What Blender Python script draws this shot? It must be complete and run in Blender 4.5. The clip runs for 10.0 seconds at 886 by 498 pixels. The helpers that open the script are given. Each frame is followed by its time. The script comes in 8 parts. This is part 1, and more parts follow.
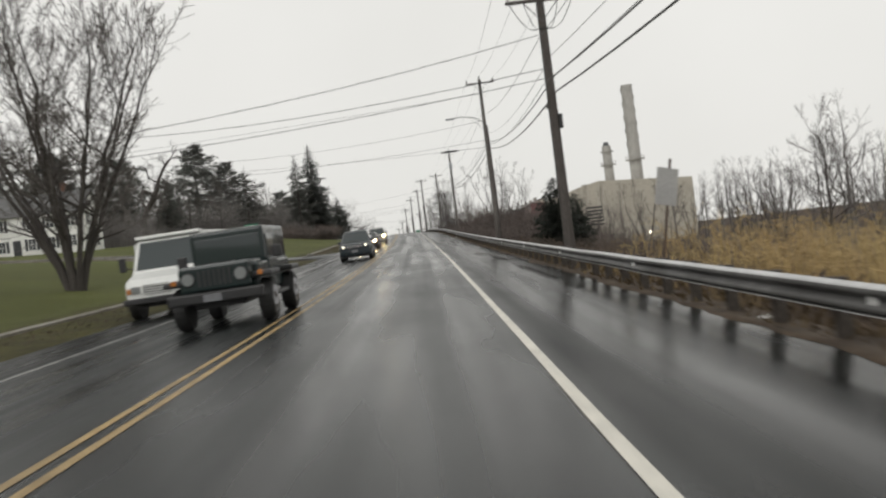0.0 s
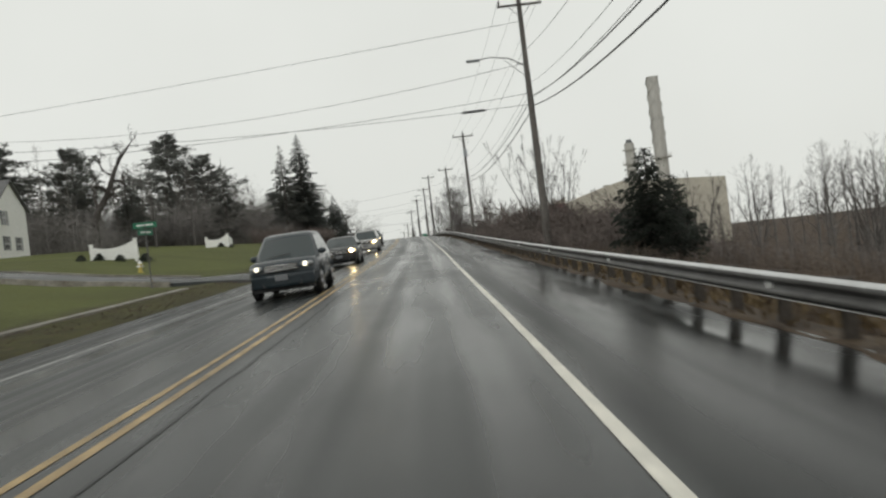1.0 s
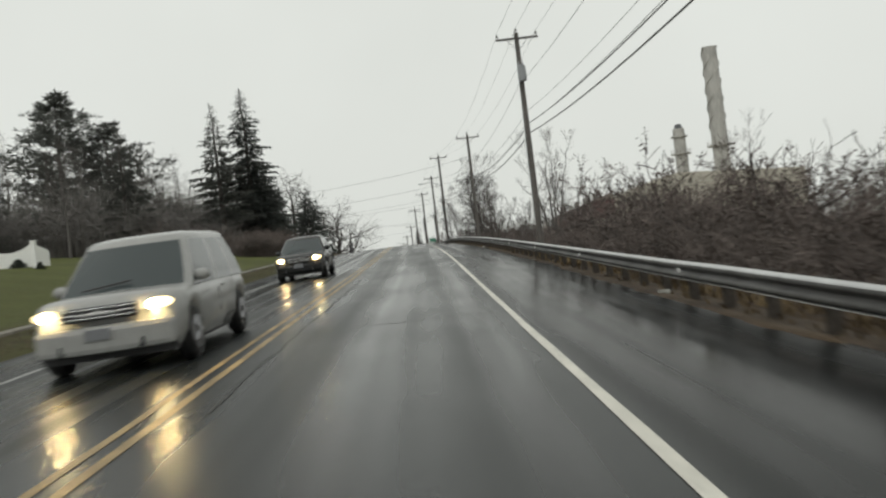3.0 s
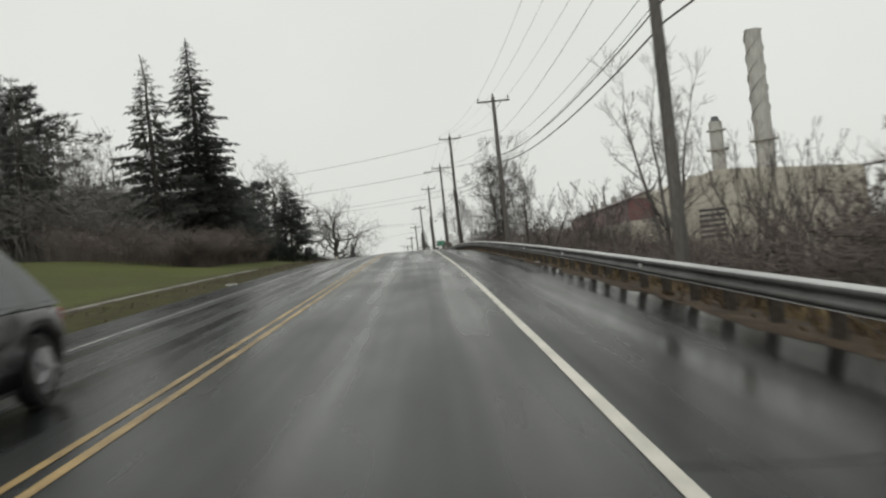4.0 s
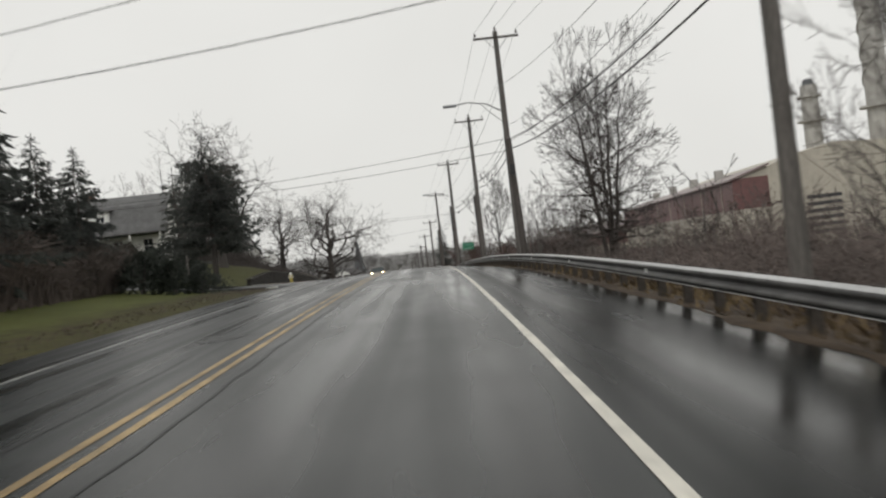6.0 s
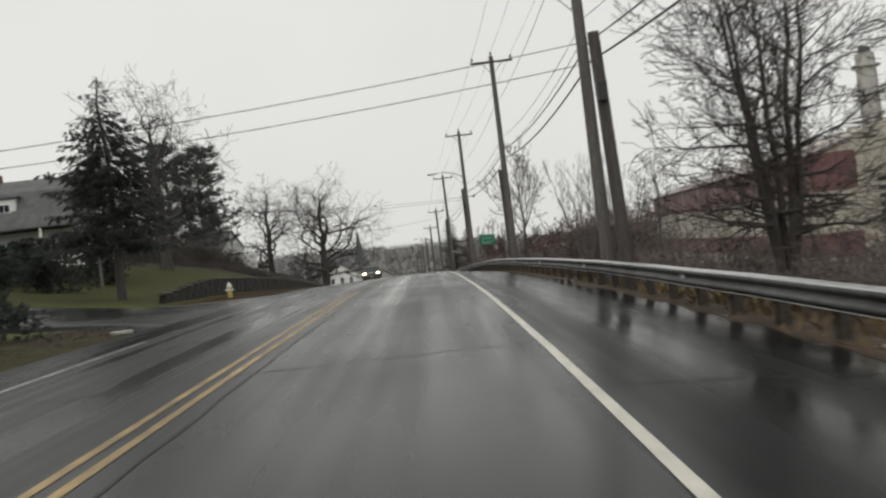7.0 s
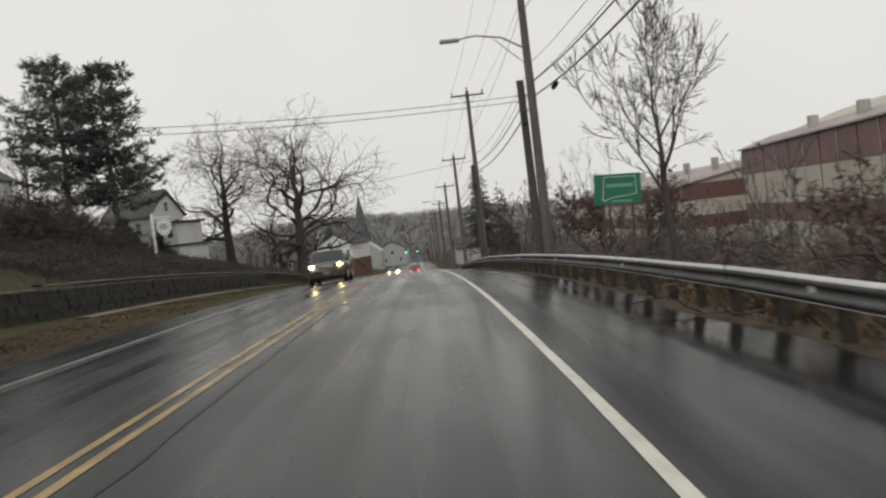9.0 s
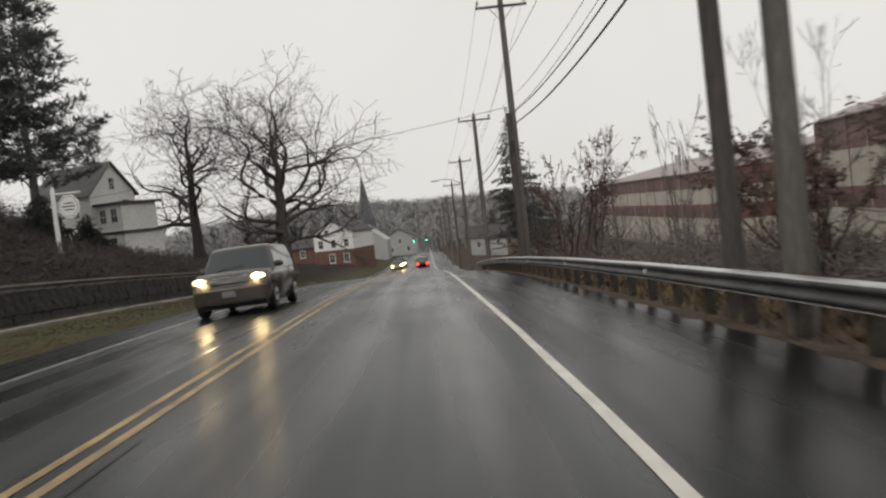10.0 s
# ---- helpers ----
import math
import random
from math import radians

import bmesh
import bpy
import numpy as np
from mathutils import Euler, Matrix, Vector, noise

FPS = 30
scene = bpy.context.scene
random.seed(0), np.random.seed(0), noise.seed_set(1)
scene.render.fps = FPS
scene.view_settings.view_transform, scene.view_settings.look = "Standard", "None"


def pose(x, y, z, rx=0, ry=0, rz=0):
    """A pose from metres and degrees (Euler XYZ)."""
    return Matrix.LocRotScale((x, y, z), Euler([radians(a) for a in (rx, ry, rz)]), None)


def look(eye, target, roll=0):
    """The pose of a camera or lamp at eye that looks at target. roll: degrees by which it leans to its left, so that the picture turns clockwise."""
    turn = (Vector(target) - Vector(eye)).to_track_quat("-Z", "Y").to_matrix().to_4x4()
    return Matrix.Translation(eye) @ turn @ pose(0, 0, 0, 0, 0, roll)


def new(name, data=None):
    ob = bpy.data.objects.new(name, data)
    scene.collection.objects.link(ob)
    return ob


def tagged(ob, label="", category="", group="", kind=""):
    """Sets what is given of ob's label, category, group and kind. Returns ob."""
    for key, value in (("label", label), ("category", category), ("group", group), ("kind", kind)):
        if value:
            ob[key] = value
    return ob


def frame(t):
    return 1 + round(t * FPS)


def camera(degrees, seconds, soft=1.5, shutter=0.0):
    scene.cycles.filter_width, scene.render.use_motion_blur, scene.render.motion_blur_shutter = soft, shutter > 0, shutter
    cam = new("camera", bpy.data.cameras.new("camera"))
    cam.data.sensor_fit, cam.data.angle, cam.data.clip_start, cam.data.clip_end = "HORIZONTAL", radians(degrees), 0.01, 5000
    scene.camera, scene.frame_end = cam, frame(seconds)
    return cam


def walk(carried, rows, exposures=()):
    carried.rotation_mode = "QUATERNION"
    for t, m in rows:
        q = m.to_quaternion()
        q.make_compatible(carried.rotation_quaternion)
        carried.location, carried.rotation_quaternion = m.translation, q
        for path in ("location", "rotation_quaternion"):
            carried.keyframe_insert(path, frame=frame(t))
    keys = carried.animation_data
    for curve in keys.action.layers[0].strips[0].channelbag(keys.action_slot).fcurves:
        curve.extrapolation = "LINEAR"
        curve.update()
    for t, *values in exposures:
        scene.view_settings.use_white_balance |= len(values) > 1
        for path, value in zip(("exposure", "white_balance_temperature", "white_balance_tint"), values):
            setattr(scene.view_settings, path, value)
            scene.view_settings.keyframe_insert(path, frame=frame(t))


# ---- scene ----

# ---- camera ----
cam = camera(51.9, 10.0, soft=2.3, shutter=0.25)
# seconds, place, then degrees: turn to the left, look up, lean to the right
PATH_ROWS = [
    (0.0, 0.35, -0.00, 1.25, -0.99, 0.00, 7.11),
    (0.5, 0.36, 13.82, 1.54, -0.77, 0.16, 6.99),
    (1.0, 0.29, 27.69, 1.85, -0.57, 0.30, 6.91),
    (1.5, 0.165, 41.74, 2.20, -0.48, 0.40, 6.86),
    (2.0, -0.05, 55.89, 2.61, -0.41, 0.48, 6.88),
    (3.5, -0.64, 98.48, 4.01, 0.03, 0.59, 6.63),
    (4.0, -0.85, 112.34, 4.46, 0.18, 0.65, 6.14),
    (4.5, -1.12, 125.85, 4.96, 0.47, 0.65, 6.20),
    (5.0, -1.41, 139.01, 5.40, 0.77, 0.68, 6.68),
    (5.5, -1.81, 151.54, 5.79, 1.02, 0.64, 6.59),
    (7.0, -3.05, 186.10, 6.69, 1.62, 0.04, 6.98),
    (7.5, -3.49, 197.40, 6.87, 1.75, -0.41, 7.22),
    (8.0, -3.965, 208.99, 6.93, 1.99, -0.82, 7.26),
    (8.5, -4.52, 220.75, 6.975, 2.33, -1.26, 7.02),
    (9.0, -5.09, 232.63, 6.85, 2.74, -1.94, 6.85),
    (9.5, -5.78, 244.21, 6.66, 3.13, -2.39, 6.73),
    (10.0, -6.55, 255.59, 6.35, 3.47, -2.62, 6.40),
]


def eye_pose(x, y, z, yaw, pitch, lean):
    a, b = radians(yaw), radians(pitch)
    ahead = Vector((-math.sin(a) * math.cos(b), math.cos(a) * math.cos(b), math.sin(b)))
    return look((x, y, z), Vector((x, y, z)) + ahead, -lean)


walk(cam, [(r[0], eye_pose(*r[1:])) for r in PATH_ROWS], [(0.0, 0.05, 6530, 11), (1.0, -0.02, 6470, 7), (2.0, -0.12, 6400, 2), (3.5, -0.04, 6470, 7), (4.5, -0.05, 6470, 7), (5.5, 0.0, 6500, 11),
                                                             (7.0, -0.02, 6500, 10), (8.5, -0.04, 6540, 12), (10.0, 0.0, 6570, 12)])

# ---- the road's line: a station every 20 m, centre x and height ----
CENTRE_X = [-2.34, -2.34, -2.41, -2.61, -2.82, -3.19, -3.55, -4.06, -4.73, -5.38, -6.12, -7.06, -8.11, -9.45, -11.12, -12.74, -14.3, -15.86, -17.42, -18.98, -20.54, -22.1, -23.66, -25.22]
CENTRE_Z = [0.0, 0.42, 0.92, 1.48, 2.09, 2.76, 3.46, 4.16, 4.79, 5.3, 5.62, 5.68, 5.46, 4.96, 4.22, 3.23, 1.99, 0.51, -0.7, -1.7, -2.6, -3.3, -3.8, -4.2]


def spline(v, y):
    u = max(0.0, min(y / 20.0, len(v) - 1.001))
    i = int(u)
    t = u - i
    p1, p2 = v[i], v[i + 1]
    p0 = v[i - 1] if i else 2 * p1 - p2
    p3 = v[i + 2] if i + 2 < len(v) else 2 * p2 - p1
    return 0.5 * (2 * p1 + (p2 - p0) * t + (2 * p0 - 5 * p1 + 4 * p2 - p3) * t * t + (3 * p1 - p0 - 3 * p2 + p3) * t ** 3)


def xc(y):
    if y < 0:
        return CENTRE_X[0]
    if y > 460:
        return CENTRE_X[-1] - 0.078 * (y - 460)
    return spline(CENTRE_X, y)


def zc(y):
    if y < 0:
        return CENTRE_Z[0] + 0.021 * y
    if y > 460:
        return CENTRE_Z[-1] - 4.0 * smooth(440, 600, y) + 12.0 * smooth(600, 950, y)
    return spline(CENTRE_Z, y)


def smooth(a, b, v):
    t = max(0.0, min(1.0, (v - a) / (b - a)))
    return t * t * (3 - 2 * t)


def lerp_table(table, v):
    if v <= table[0][0]:
        return table[0][1]
    for (a, p), (b, q) in zip(table, table[1:]):
        if v <= b:
            return p + (q - p) * (v - a) / (b - a)
    return table[-1][1]


LEFT_EDGE, RIGHT_EDGE, LANE_L, LANE_R = -5.0, 7.0, -3.34, 3.64

# ---- light: a closed, rainy winter sky ----
world = bpy.data.worlds.new("overcast_sky")
scene.world = world
world.use_nodes = True
wn, wl = world.node_tree.nodes, world.node_tree.links
sky = wn.new("ShaderNodeTexSky")
sky.sky_type = "NISHITA"
sky.sun_disc = False
sky.sun_elevation, sky.sun_rotation = radians(34), radians(200)
sky.air_density, sky.dust_density, sky.ozone_density = 1.0, 6.0, 1.0
grey = wn.new("ShaderNodeHueSaturation")
grey.inputs["Saturation"].default_value = 0.12
scaled = wn.new("ShaderNodeVectorMath")
scaled.operation = "SCALE"
scaled.inputs["Scale"].default_value = 0.09
deck = wn.new("ShaderNodeMix")
deck.data_type = "RGBA"
deck.inputs[0].default_value = 0.86
# the cloud deck, slightly mottled
coord = wn.new("ShaderNodeTexCoord")
cloud = wn.new("ShaderNodeTexNoise")
cloud.inputs["Scale"].default_value = 2.2
cloud.inputs["Detail"].default_value = 4.0
tone = wn.new("ShaderNodeValToRGB")
tone.color_ramp.elements[0].position, tone.color_ramp.elements[1].position = 0.3, 0.72
tone.color_ramp.elements[0].color = (0.83, 0.83, 0.79, 1)
tone.color_ramp.elements[1].color = (0.91, 0.91, 0.87, 1)
wl.new(coord.outputs["Generated"], cloud.inputs["Vector"])
wl.new(cloud.outputs["Fac"], tone.inputs["Fac"])
wl.new(sky.outputs["Color"], grey.inputs["Color"])
wl.new(grey.outputs["Color"], scaled.inputs[0])
wl.new(scaled.outputs[0], deck.inputs[6])
wl.new(tone.outputs["Color"], deck.inputs[7])
wl.new(deck.outputs[2], wn["Background"].inputs["Color"])
wn["Background"].inputs["Strength"].default_value = 1.0
sun = new("sun", bpy.data.lights.new("sun", "SUN"))
sun.data.energy, sun.data.angle, sun.data.color = 0.5, radians(40), (1.0, 0.98, 0.95)
sun.matrix_world = look((0, 0, 60), (25, 70, 0))

# ---- materials ----
def shade(name, colour, rough=0.6, metal=0.0, vary=0.25, scale=6.0, bump=0.2, bump_scale=None, second=None, stretch=(1, 1, 1),
          coat=0.0, spec=0.5, each=0.0, rough_vary=0.1):
    """A surface with a base colour, blotches at one scale, grain at a finer one, and relief."""
    m = bpy.data.materials.new(name)
    m.use_nodes = True
    n, l = m.node_tree.nodes, m.node_tree.links
    b = n["Principled BSDF"]
    tc = n.new("ShaderNodeTexCoord")
    mp = n.new("ShaderNodeMapping")
    mp.inputs["Scale"].default_value = stretch
    l.new(tc.outputs["Object"], mp.inputs["Vector"])
    big, fine = n.new("ShaderNodeTexNoise"), n.new("ShaderNodeTexNoise")
    big.inputs["Scale"].default_value, big.inputs["Detail"].default_value = scale * 0.25, 3.0
    fine.inputs["Scale"].default_value, fine.inputs["Detail"].default_value = scale * 2.5, 5.0
    for t in (big, fine):
        l.new(mp.outputs["Vector"], t.inputs["Vector"])
    two = second or tuple(c * (1 - 0.7 * vary) for c in colour)
    mix = n.new("ShaderNodeMix")
    mix.data_type = "RGBA"
    ramp = n.new("ShaderNodeMapRange")
    ramp.inputs[1].default_value, ramp.inputs[2].default_value = 0.35, 0.65
    l.new(big.outputs["Fac"], ramp.inputs[0])
    l.new(ramp.outputs[0], mix.inputs[0])
    mix.inputs[6].default_value, mix.inputs[7].default_value = (*colour, 1), (*two, 1)
    hsv = n.new("ShaderNodeHueSaturation")
    val = n.new("ShaderNodeMapRange")
    val.inputs[1].default_value, val.inputs[2].default_value = 0.3, 0.7
    val.inputs[3].default_value, val.inputs[4].default_value = 1 - vary, 1 + vary
    l.new(fine.outputs["Fac"], val.inputs[0])
    value = val.outputs[0]
    if each:
        info, add = n.new("ShaderNodeObjectInfo"), n.new("ShaderNodeMath")
        rng = n.new("ShaderNodeMapRange")
        rng.inputs[3].default_value, rng.inputs[4].default_value = 1 - each, 1 + each
        l.new(info.outputs["Random"], rng.inputs[0])
        add.operation = "MULTIPLY"
        l.new(value, add.inputs[0])
        l.new(rng.outputs[0], add.inputs[1])
        value = add.outputs[0]
    l.new(value, hsv.inputs["Value"])
    l.new(mix.outputs[2], hsv.inputs["Color"])
    l.new(hsv.outputs["Color"], b.inputs["Base Color"])
    rr = n.new("ShaderNodeMapRange")
    rr.inputs[3].default_value, rr.inputs[4].default_value = max(0.02, rough - rough_vary), min(1, rough + rough_vary)
    l.new(big.outputs["Fac"], rr.inputs[0])
    l.new(rr.outputs[0], b.inputs["Roughness"])
    b.inputs["Metallic"].default_value = metal
    b.inputs["Specular IOR Level"].default_value = spec
    b.inputs["Coat Weight"].default_value = coat
    b.inputs["Coat Roughness"].default_value = 0.06
    if bump:
        bp = n.new("ShaderNodeBump")
        bp.inputs["Strength"].default_value, bp.inputs["Distance"].default_value = bump, 0.02
        src = fine
        if bump_scale:
            src = n.new("ShaderNodeTexNoise")
            src.inputs["Scale"].default_value, src.inputs["Detail"].default_value = bump_scale, 4.0
            l.new(mp.outputs["Vector"], src.inputs["Vector"])
        l.new(src.outputs["Fac"], bp.inputs["Height"])
        l.new(bp.outputs["Normal"], b.inputs["Normal"])
    return m


def wet_asphalt(name):
    """Wet asphalt: stone grain, long wheel tracks and streaks, standing water along the right edge. UV: metres across and along."""
    m = bpy.data.materials.new(name)
    m.use_nodes = True
    n, l = m.node_tree.nodes, m.node_tree.links
    b = n["Principled BSDF"]
    uv = n.new("ShaderNodeUVMap")
    sep = n.new("ShaderNodeSeparateXYZ")
    l.new(uv.outputs["UV"], sep.inputs[0])

    def noise_at(sx, sy, scale, detail):
        mp = n.new("ShaderNodeMapping")
        mp.inputs["Scale"].default_value = (sx, sy, 1)
        l.new(uv.outputs["UV"], mp.inputs["Vector"])
        t = n.new("ShaderNodeTexNoise")
        t.inputs["Scale"].default_value, t.inputs["Detail"].default_value = scale, detail
        l.new(mp.outputs["Vector"], t.inputs["Vector"])
        return t.outputs["Fac"]

    def math_node(op, a, c):
        k = n.new("ShaderNodeMath")
        k.operation = op
        for i, v in enumerate((a, c)):
            if isinstance(v, (int, float)):
                k.inputs[i].default_value = v
            else:
                l.new(v, k.inputs[i])
        return k.outputs[0]

    def ranged(v, a, c, lo, hi):
        k = n.new("ShaderNodeMapRange")
        k.interpolation_type = "SMOOTHSTEP"
        l.new(v, k.inputs[0])
        for i, w in enumerate((a, c, lo, hi)):
            k.inputs[i + 1].default_value = w
        return k.outputs[0]

    streak = noise_at(1.3, 0.035, 1.0, 2.5)
    patch = noise_at(0.55, 0.16, 1.0, 3.0)
    lanes = noise_at(2.6, 0.022, 1.0, 3.0)
    grain = noise_at(1, 1, 120, 3.0)
    # wheel tracks at fixed distances from the centre line
    wobble = math_node("MULTIPLY", math_node("SUBTRACT", noise_at(0.0, 0.03, 1.0, 2.0), 0.5), 0.5)
    across = math_node("ADD", sep.outputs[0], wobble)
    track = None
    for at in (1.50, 3.04, -1.35, -2.75):
        d = math_node("ABSOLUTE", math_node("SUBTRACT", across, at), 0.0)
        g = ranged(d, 0.10, 0.34, 1.0, 0.0)
        track = g if track is None else math_node("MAXIMUM", track, g)
    wet = math_node("ADD", math_node("MULTIPLY", streak, 0.6), math_node("MULTIPLY", patch, 0.4))
    edge = ranged(across, 3.6, 5.2, 0.0, 1.0)
    # the far lane is more worn, in long stripes
    worn = math_node("MULTIPLY", ranged(across, -0.2, -0.8, 0.0, 1.0), math_node("SUBTRACT", lanes, 0.5))
    wet = math_node("ADD", wet, math_node("MULTIPLY", worn, 0.9))
    lo = ranged(wet, 0.32, 0.68, 0.20, 0.42)
    tracked = math_node("SUBTRACT", lo, math_node("MULTIPLY", track, 0.07))
    rough = math_node("SUBTRACT", tracked, math_node("MULTIPLY", edge, math_node("MULTIPLY", ranged(patch, 0.35, 0.65, 0.2, 1.0), 0.19)))
    l.new(math_node("MAXIMUM", rough, 0.07), b.inputs["Roughness"])
    col = n.new("ShaderNodeMix")
    col.data_type = "RGBA"
    col.inputs[6].default_value, col.inputs[7].default_value = (0.0125, 0.0142, 0.0147, 1), (0.031, 0.034, 0.0335, 1)
    l.new(ranged(math_node("ADD", math_node("MULTIPLY", wet, 0.7), math_node("MULTIPLY", grain, 0.3)), 0.3, 0.7, 0.0, 1.0), col.inputs[0])
    dark = n.new("ShaderNodeMix")
    dark.data_type = "RGBA"
    dark.blend_type = "MULTIPLY"
    l.new(math_node("MULTIPLY", track, 0.7), dark.inputs[0])
    l.new(col.outputs[2], dark.inputs[6])
    dark.inputs[7].default_value = (0.45, 0.45, 0.46, 1)
    # dark reflections of brush and trees put into the colour of both shoulders
    reflected_dark = n.new("ShaderNodeMix")
    reflected_dark.data_type = "RGBA"
    reflected_dark.blend_type = "MULTIPLY"
    shoulder = math_node("MAXIMUM", ranged(across, 3.55, 3.9, 0.0, 1.0), ranged(across, -3.2, -3.6, 0.0, 1.0))
    l.new(shoulder, reflected_dark.inputs[0])
    l.new(dark.outputs[2], reflected_dark.inputs[6])
    reflected_dark.inputs[7].default_value = (0.38, 0.39, 0.39, 1)
    l.new(reflected_dark.outputs[2], b.inputs["Base Color"])
    # past the side street the far lane's blocked sky reflection is put into gloss
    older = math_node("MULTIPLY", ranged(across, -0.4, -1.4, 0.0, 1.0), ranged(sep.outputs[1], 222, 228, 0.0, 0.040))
    # the whole far lane's gloss is lowered for the dark bank it mirrors
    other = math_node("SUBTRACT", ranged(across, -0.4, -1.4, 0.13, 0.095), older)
    # the shoulders' gloss is lowered for the same dark reflections
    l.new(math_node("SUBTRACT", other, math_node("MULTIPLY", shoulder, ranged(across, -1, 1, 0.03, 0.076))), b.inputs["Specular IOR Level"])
    bp = n.new("ShaderNodeBump")
    bp.inputs["Strength"].default_value, bp.inputs["Distance"].default_value = 0.25, 0.004
    l.new(math_node("MULTIPLY", grain, math_node("SUBTRACT", 1.0, math_node("MULTIPLY", edge, 0.95))), bp.inputs["Height"])
    l.new(bp.outputs["Normal"], b.inputs["Normal"])
    return m


def glow(name, colour, strength):
    m = bpy.data.materials.new(name)
    m.use_nodes = True
    b = m.node_tree.nodes["Principled BSDF"]
    b.inputs["Base Color"].default_value = (*colour, 1)
    b.inputs["Emission Color"].default_value = (*colour, 1)
    b.inputs["Emission Strength"].default_value = strength
    return m


def glassy(name, colour=(0.02, 0.025, 0.027), rough=0.05):
    m = bpy.data.materials.new(name)
    m.use_nodes = True
    b = m.node_tree.nodes["Principled BSDF"]
    b.inputs["Base Color"].default_value = (*colour, 1)
    b.inputs["Roughness"].default_value = rough
    b.inputs["Specular IOR Level"].default_value = 0.6
    return m


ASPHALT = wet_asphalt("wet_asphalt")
YELLOW = shade("worn_yellow_paint", (0.40, 0.275, 0.115), 0.45, vary=0.35, scale=5, bump=0.15, second=(0.22, 0.155, 0.075), spec=0.25)
WHITE_LINE = shade("worn_white_paint", (0.66, 0.63, 0.55), 0.4, vary=0.15, scale=9, bump=0.15, second=(0.52, 0.50, 0.44))
FADED_LINE = shade("faded_white_paint", (0.34, 0.34, 0.33), 0.35, vary=0.35, scale=9, bump=0.15, second=(0.12, 0.12, 0.12))
CONCRETE = shade("wet_concrete", (0.25, 0.235, 0.205), 0.6, vary=0.3, scale=3, second=(0.14, 0.125, 0.10), spec=0.3)
GALVANISED = shade("galvanised_steel", (0.135, 0.133, 0.13), 0.55, metal=0.35, vary=0.25, scale=3, bump=0.05, second=(0.085, 0.082, 0.079), spec=0.3)
GLINT_STEEL = shade("glint_steel", (0.55, 0.55, 0.55), 0.35, metal=0.7, vary=0.15, scale=3, bump=0.05)
POST_STEEL = shade("weathered_post", (0.070, 0.060, 0.051), 0.75, vary=0.3, scale=5, second=(0.042, 0.036, 0.031), spec=0.25)
POLE_WOOD = shade("weathered_pole_wood", (0.125, 0.114, 0.104), 0.8, vary=0.35, scale=6, stretch=(3, 3, 0.25), bump=0.5, second=(0.085, 0.079, 0.072), each=0.2)
DARK_WOOD = shade("creosoted_pole_wood", (0.080, 0.070, 0.063), 0.8, vary=0.35, scale=6, stretch=(3, 3, 0.25), bump=0.5)
CERAMIC = shade("brown_ceramic", (0.06, 0.045, 0.04), 0.25, vary=0.1, bump=0)
CABLE = shade("black_cable", (0.022, 0.022, 0.023), 0.5, vary=0.1, bump=0)
CAN_GREY = shade("grey_enamel", (0.28, 0.29, 0.30), 0.4, vary=0.1, scale=3, bump=0.05)
BARK = shade("wet_bark", (0.135, 0.124, 0.116), 0.85, vary=0.35, scale=5, stretch=(3, 3, 0.6), bump=0.5, each=0.25)
OAK_BARK = shade("dark_wet_bark", (0.072, 0.063, 0.057), 0.85, vary=0.35, scale=5, stretch=(3, 3, 0.6), bump=0.5, each=0.15)
# lighter copy of the twigs for the wood's edge: haze put into the colour
HAZE_WOOD_TWIG = shade("hazed_wood_twigs", (0.21, 0.197, 0.187), 0.85, vary=0.35, scale=0.6, bump=0, second=(0.13, 0.12, 0.112))
TWIG = shade("bare_twigs", (0.115, 0.102, 0.095), 0.85, vary=0.3, scale=2, bump=0, each=0.3)
# twigs of the far hill: distance haze put into a paler base colour
HAZE_TWIG = shade("hazed_twigs", (0.33, 0.325, 0.32), 0.85, vary=0.3, scale=2, bump=0, each=0.2)
DARK_TWIG = shade("dark_wet_twigs", (0.060, 0.050, 0.045), 0.85, vary=0.35, scale=0.6, bump=0)
RED_TWIG = shade("reddish_brush_twigs", (0.128, 0.101, 0.090), 0.85, vary=0.45, scale=0.6, bump=0, second=(0.070, 0.057, 0.050))
NEEDLE = shade("wet_spruce_needles", (0.114, 0.124, 0.116), 0.7, vary=0.4, scale=3, bump=0, each=0.25)
PALE_NEEDLE = shade("grey_green_needles", (0.135, 0.140, 0.128), 0.75, vary=0.35, scale=3, bump=0, each=0.25)
DARK_LEAF = shade("dark_evergreen_leaves", (0.060, 0.069, 0.058), 0.6, vary=0.4, scale=4, bump=0, each=0.2)


def thin_leaf(m, share):
    """Lets light through the thin sprays as well as off them."""
    n, l = m.node_tree.nodes, m.node_tree.links
    b, out = n["Principled BSDF"], n["Material Output"]
    t, mix = n.new("ShaderNodeBsdfTranslucent"), n.new("ShaderNodeMixShader")
    l.new(b.inputs["Base Color"].links[0].from_socket, t.inputs["Color"])
    mix.inputs[0].default_value = share
    l.new(b.outputs[0], mix.inputs[1])
    l.new(t.outputs[0], mix.inputs[2])
    l.new(mix.outputs[0], out.inputs["Surface"])


for green in (NEEDLE, PALE_NEEDLE, DARK_LEAF):
    thin_leaf(green, 0.6)


